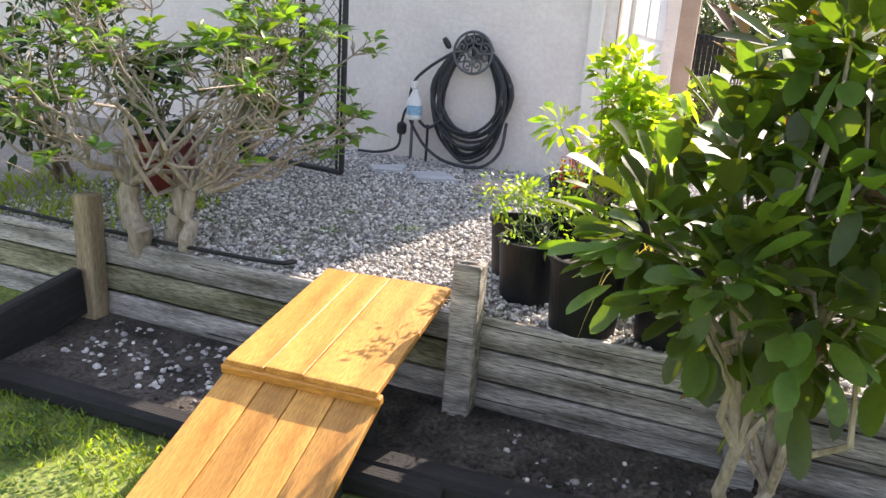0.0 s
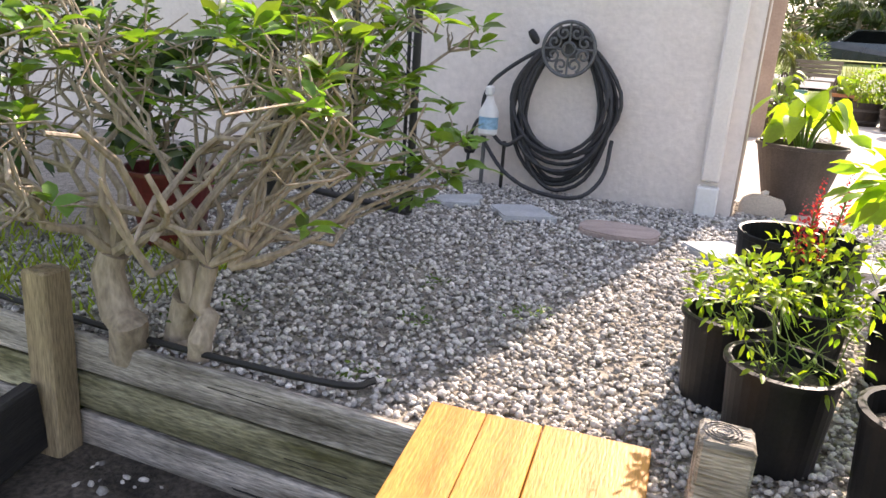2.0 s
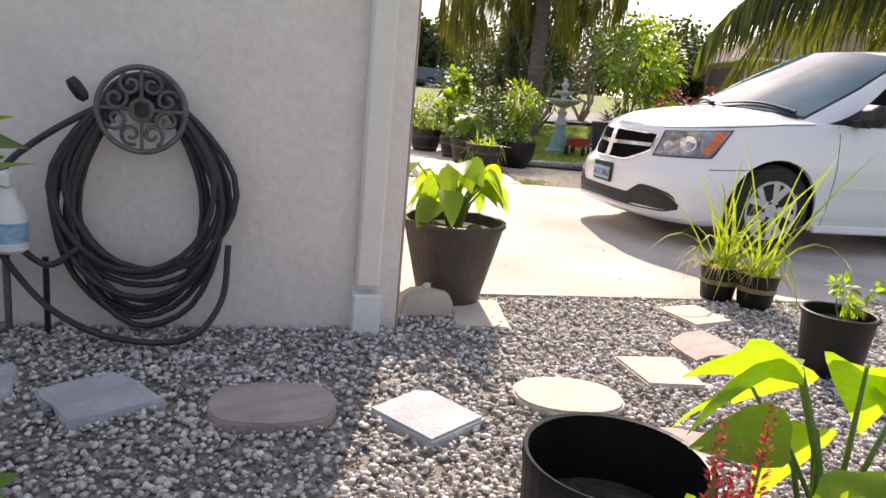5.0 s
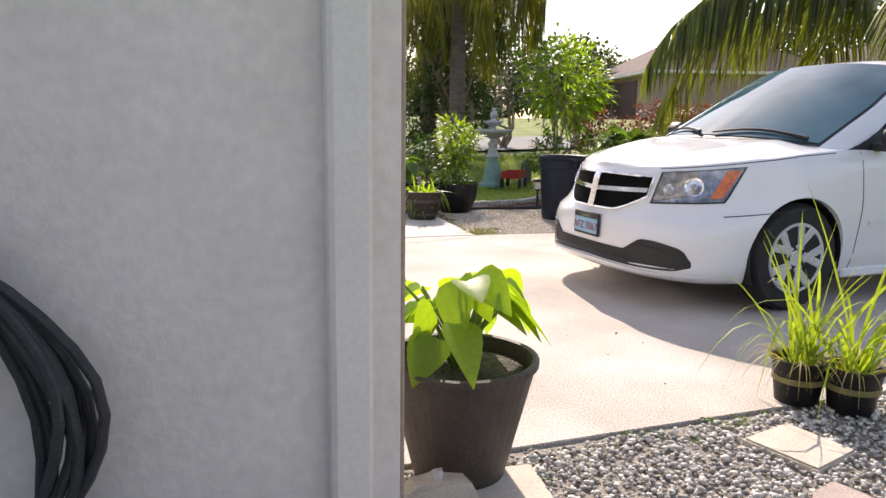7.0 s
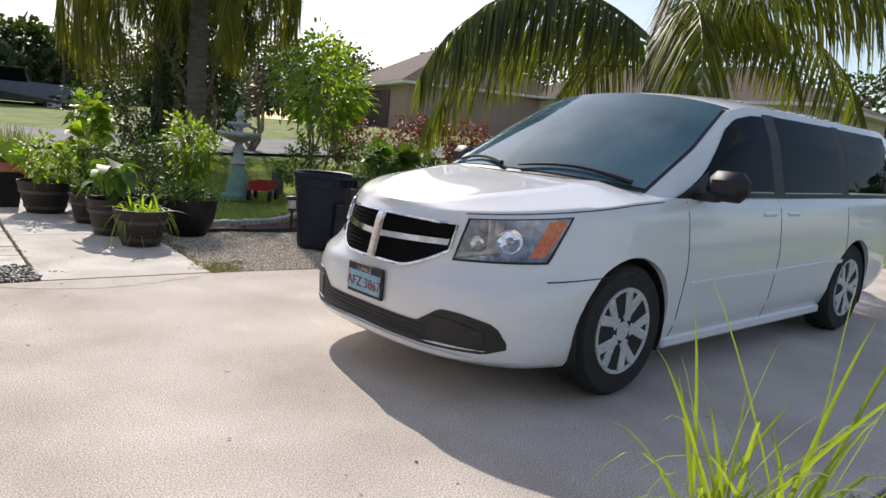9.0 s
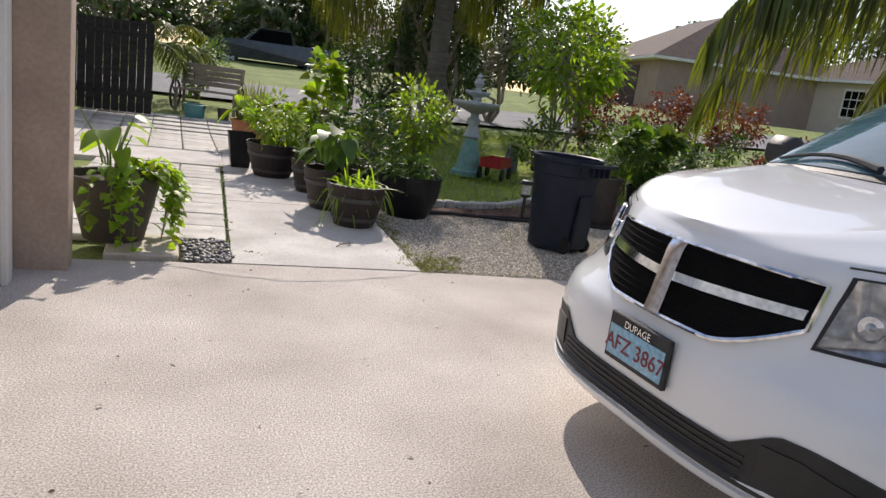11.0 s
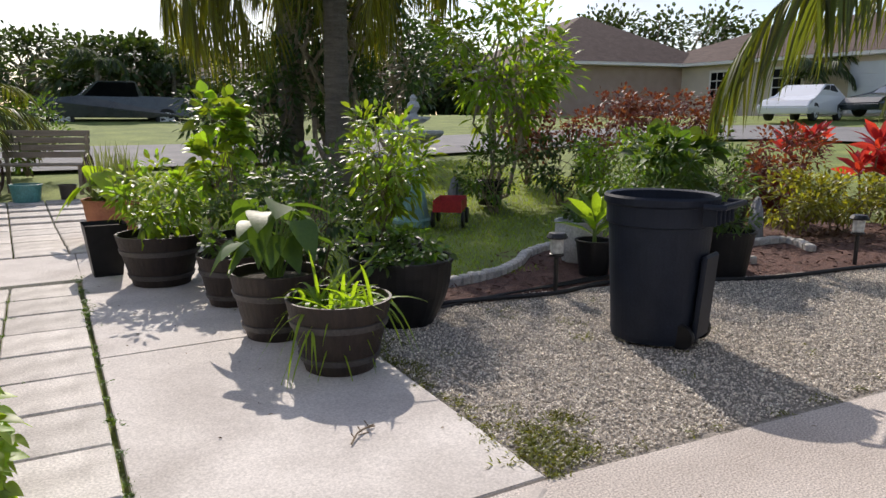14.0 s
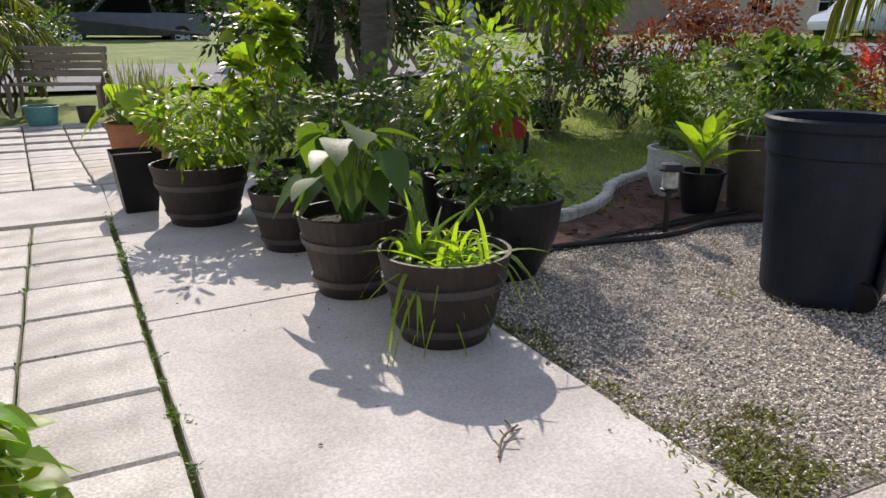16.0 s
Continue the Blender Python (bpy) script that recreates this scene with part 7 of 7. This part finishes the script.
for i_, (be, di) in enumerate(((22, 44), (27, 47), (74, 36.5), (10, 40))):
    x_, y_ = 3 + di * math.sin(radians(be)), 9 + di * math.cos(radians(be))
    palm("street_palm", G(x_, y_), "small palm in a front garden across the street", 1.8 if i_ == 2 else 2.6, 0.14, 13, 1.9, FARLEAF, 20 + i_, 1.7, 0.9, 0.6, leaflets=26, width=0.06)

for i_, (x_, y_, r_, h_) in enumerate(((10.2, 20.0, 0.85, 1.3), (11.6, 19.6, 0.9, 1.5), (10.4, 21.8, 0.8, 1.2), (12.6, 21.0, 1.0, 1.5))):
    shrub("dark_shrub", W(x_, y_), "tall dark green shrub in the shade of the palms", "shrub", (r_, r_, 1.0), h_, DARKGREEN, 1500, 0.13, 0.06, 26, 240 + i_, 7, TWIG, 0.02, group="shaded shrubs")

# ---- lawn blades ----
def lawn(name, region, n, size, seed, z=-0.02, label="rough green lawn grass"):
    P = stones_in(n, region, z, 0.003, seed)
    for p in P:
        w = HOME @ Vector((p[0], p[1], 0))
        p[2] += ground_z(w.x, w.y)
    rng = np.random.default_rng(seed)
    n = len(P)
    a = rng.uniform(0, 6.28, n)
    D = np.stack([np.cos(a) * 0.5, np.sin(a) * 0.5, np.ones(n)], 1)
    ob = part(name, leaves(name, P, D, rng.uniform(0.5, 1.2, n) * size, 0.006 + size * 0.05, BRIGHTLAWN, 0.3, 0.2, ((0.0, 0.8), (0.5, 0.8), (1.0, 0.05)), rng=rng), BRIGHTLAWN, m=HOME)
    return tagged(ob, label, "grass", kind="stuff")


lawn("lawn_grass", ((2.5, 9.5), (7.8, 16.5), lambda a, b: (b > 7.95) & ((a < 4.6) | (b > 8.75))), 34000, 0.065, 200)
lawn("lawn_grass", ((-3.2, 0.2), (-5.4, -3.68), lambda a, b: np.sin(a * 7.1 + np.sin(b * 5.3) * 1.6) + np.sin(b * 8.7 + a * 3.1) > -0.75), 13000, 0.06, 201, LOW - 0.015)
lawn("verge_grass", ((-3.4, -1.3), (-2.85, -1.6), lambda a, b: (a < -1.85) & (b < -2.0)), 1800, 0.10, 202, 0.0, "grass tufts behind the retaining wall")
weeds_ = weeds([(-1.0 - 0.1 * i, -3.75 - 0.05 * (i % 5)) for i in range(14)], 1500, 0.034, 0.16, 203, "broad-leaved weeds in the lower lawn")
weeds_.location.z += LOW
P = stones_in(2600, ((2.6, 9.5), (6.7, 9.0), lambda a, b: (b > 7.40 - np.clip(a - 4.0, 0, 9) * 0.25) & (b < 7.85 + np.clip((a - 3.6) * 0.8, 0, 1.0))), 0.002, 0.006, 204)
rng_ = np.random.default_rng(204)
a_ = rng_.uniform(0, 6.28, len(P))
tagged(part("mulch_chips", leaves("mulch_chips", P, np.stack([np.cos(a_), np.sin(a_), rng_.normal(0.1, 0.2, len(P))], 1), rng_.uniform(0.03, 0.07, len(P)), 0.018, MULCH, 0.0, 0.1, RIBBON, rng=rng_), MULCH, m=HOME), "shredded bark mulch chips", "mulch", kind="stuff")

# ---- curved skim of pale cement on the driveway's far edge ----
PATCH = material("pale_cement_skim", (0.46, 0.42, 0.38), (0.56, 0.51, 0.46), 0.92, 9, 120, 0.4, speck=0.16, dist=0.004)
bed_ = eased([(3.53, 11.13, 0), (3.66, 10.956, 0), (3.83, 10.815, 0), (4.01, 10.70, 0), (4.22, 10.61, 0), (4.48, 10.597, 0), (4.81, 10.595, 0), (5.03, 10.64, 0)])
rng_ = np.random.default_rng(215)
bp_ = bmesh.new()
rows_ = []
for i_, q_ in enumerate(bed_):
    d_ = Vector(bed_[min(i_ + 1, len(bed_) - 1)]) - Vector(bed_[max(i_ - 1, 0)])
    n_ = Vector((-d_.y, d_.x, 0)).normalized()
    w_ = 0.030 + 0.010 * math.sin(i_ * 0.7) + rng_.uniform(-0.008, 0.008)
    rows_.append([bp_.verts.new(Vector((q_[0], q_[1], z_)) + n_ * o_) for o_, z_ in ((-w_, 0.0005), (-w_ * 0.5, 0.0045), (w_ * 0.6, 0.0045), (w_ * 1.4, 0.0005))])
for r0_, r1_ in zip(rows_, rows_[1:]):
    for k_ in range(3):
        bp_.faces.new((r0_[k_], r0_[k_ + 1], r1_[k_ + 1], r1_[k_]))
tagged(part("cement_patch", bp_, PATCH), "curved pale skim of cement on the driveway", "concrete", kind="structure")
P = stones_in(1500, ((-1.8, 1.6), (-3.5, -2.96), lambda a, b: a < 9), LOW + 0.012, 0.010, 216)
tagged(part("soil_clods", pebbles("soil_clods", P, np.random.default_rng(216).uniform(0.008, 0.035, len(P)), SOIL, 11, 0.7), SOIL, m=HOME), "dark crumbly clods of garden soil", "soil", kind="stuff")

weeds([(2.6 + 0.09 * i, 5.7 + 0.13 * ((i * 7) % 12)) for i in range(24)], 700, 0.04, 0.16, 69, "sparse weeds in the fine gravel", WEED, 0.15)
weeds([(1.3, 5.6 + 0.01 * i) for i in range(3)], 60, 0.03, 0.03, 70)
# ---- litter on the concrete, and unseen trees added to close the place behind ----
P = np.concatenate([stones_in(150, ((0.4, 5.5), (0.7, 5.2), lambda a, b: a > 0), 0.004, 0.002, 210), stones_in(40, ((1.3, 2.3), (5.5, 9.5), lambda a, b: a > 0), 0.008, 0.002, 211)])
rng_ = np.random.default_rng(212)
a_ = rng_.uniform(0, 6.28, len(P))
tagged(part("leaf_litter", leaves("leaf_litter", P, np.stack([np.cos(a_), np.sin(a_), rng_.uniform(0, 0.3, len(P))], 1), rng_.uniform(0.008, 0.028, len(P)), rng_.uniform(0.005, 0.014, len(P)), TWIG, 0.1, 0.3, rng=rng_), TWIG, m=HOME), "dry leaf crumbs on the concrete", "litter", kind="stuff")
tw = thing("fallen_twig", U(1.98, 5.92, 0.012, 40), "small dark dead sprig lying on the walk", "twig")
part("stem", tube(eased([(-0.09, 0, 0), (0.0, 0.012, 0.006), (0.09, -0.01, 0.002)]), 0.004, 5), TWIG, tw)
for k_ in range(5):
    part("twiglet", tube([(-0.05 + 0.03 * k_, 0.005, 0.004), (-0.03 + 0.03 * k_, 0.03 * (-1) ** k_, 0.012)], 0.0025, 4), TWIG, tw)
# Made-up tree ring out of view, darkening reflections in the van's windows.
for i_, (be, di) in enumerate(((115, 48), (140, 44), (165, 46), (190, 44), (215, 46), (240, 48), (265, 46), (290, 50), (320, 52))):
    x_, y_ = 3 + di * math.sin(radians(be)), 9 + di * math.cos(radians(be))
    shrub("far_tree", pose(x_, y_, -0.45), "unseen broad dark tree added behind for reflections", "tree", (7, 7, 4), 4.2, FARLEAF, 1500, 0.9, 0.5, 40, 160 + i_, 5, BARK, 0.25, group="skyline trees")
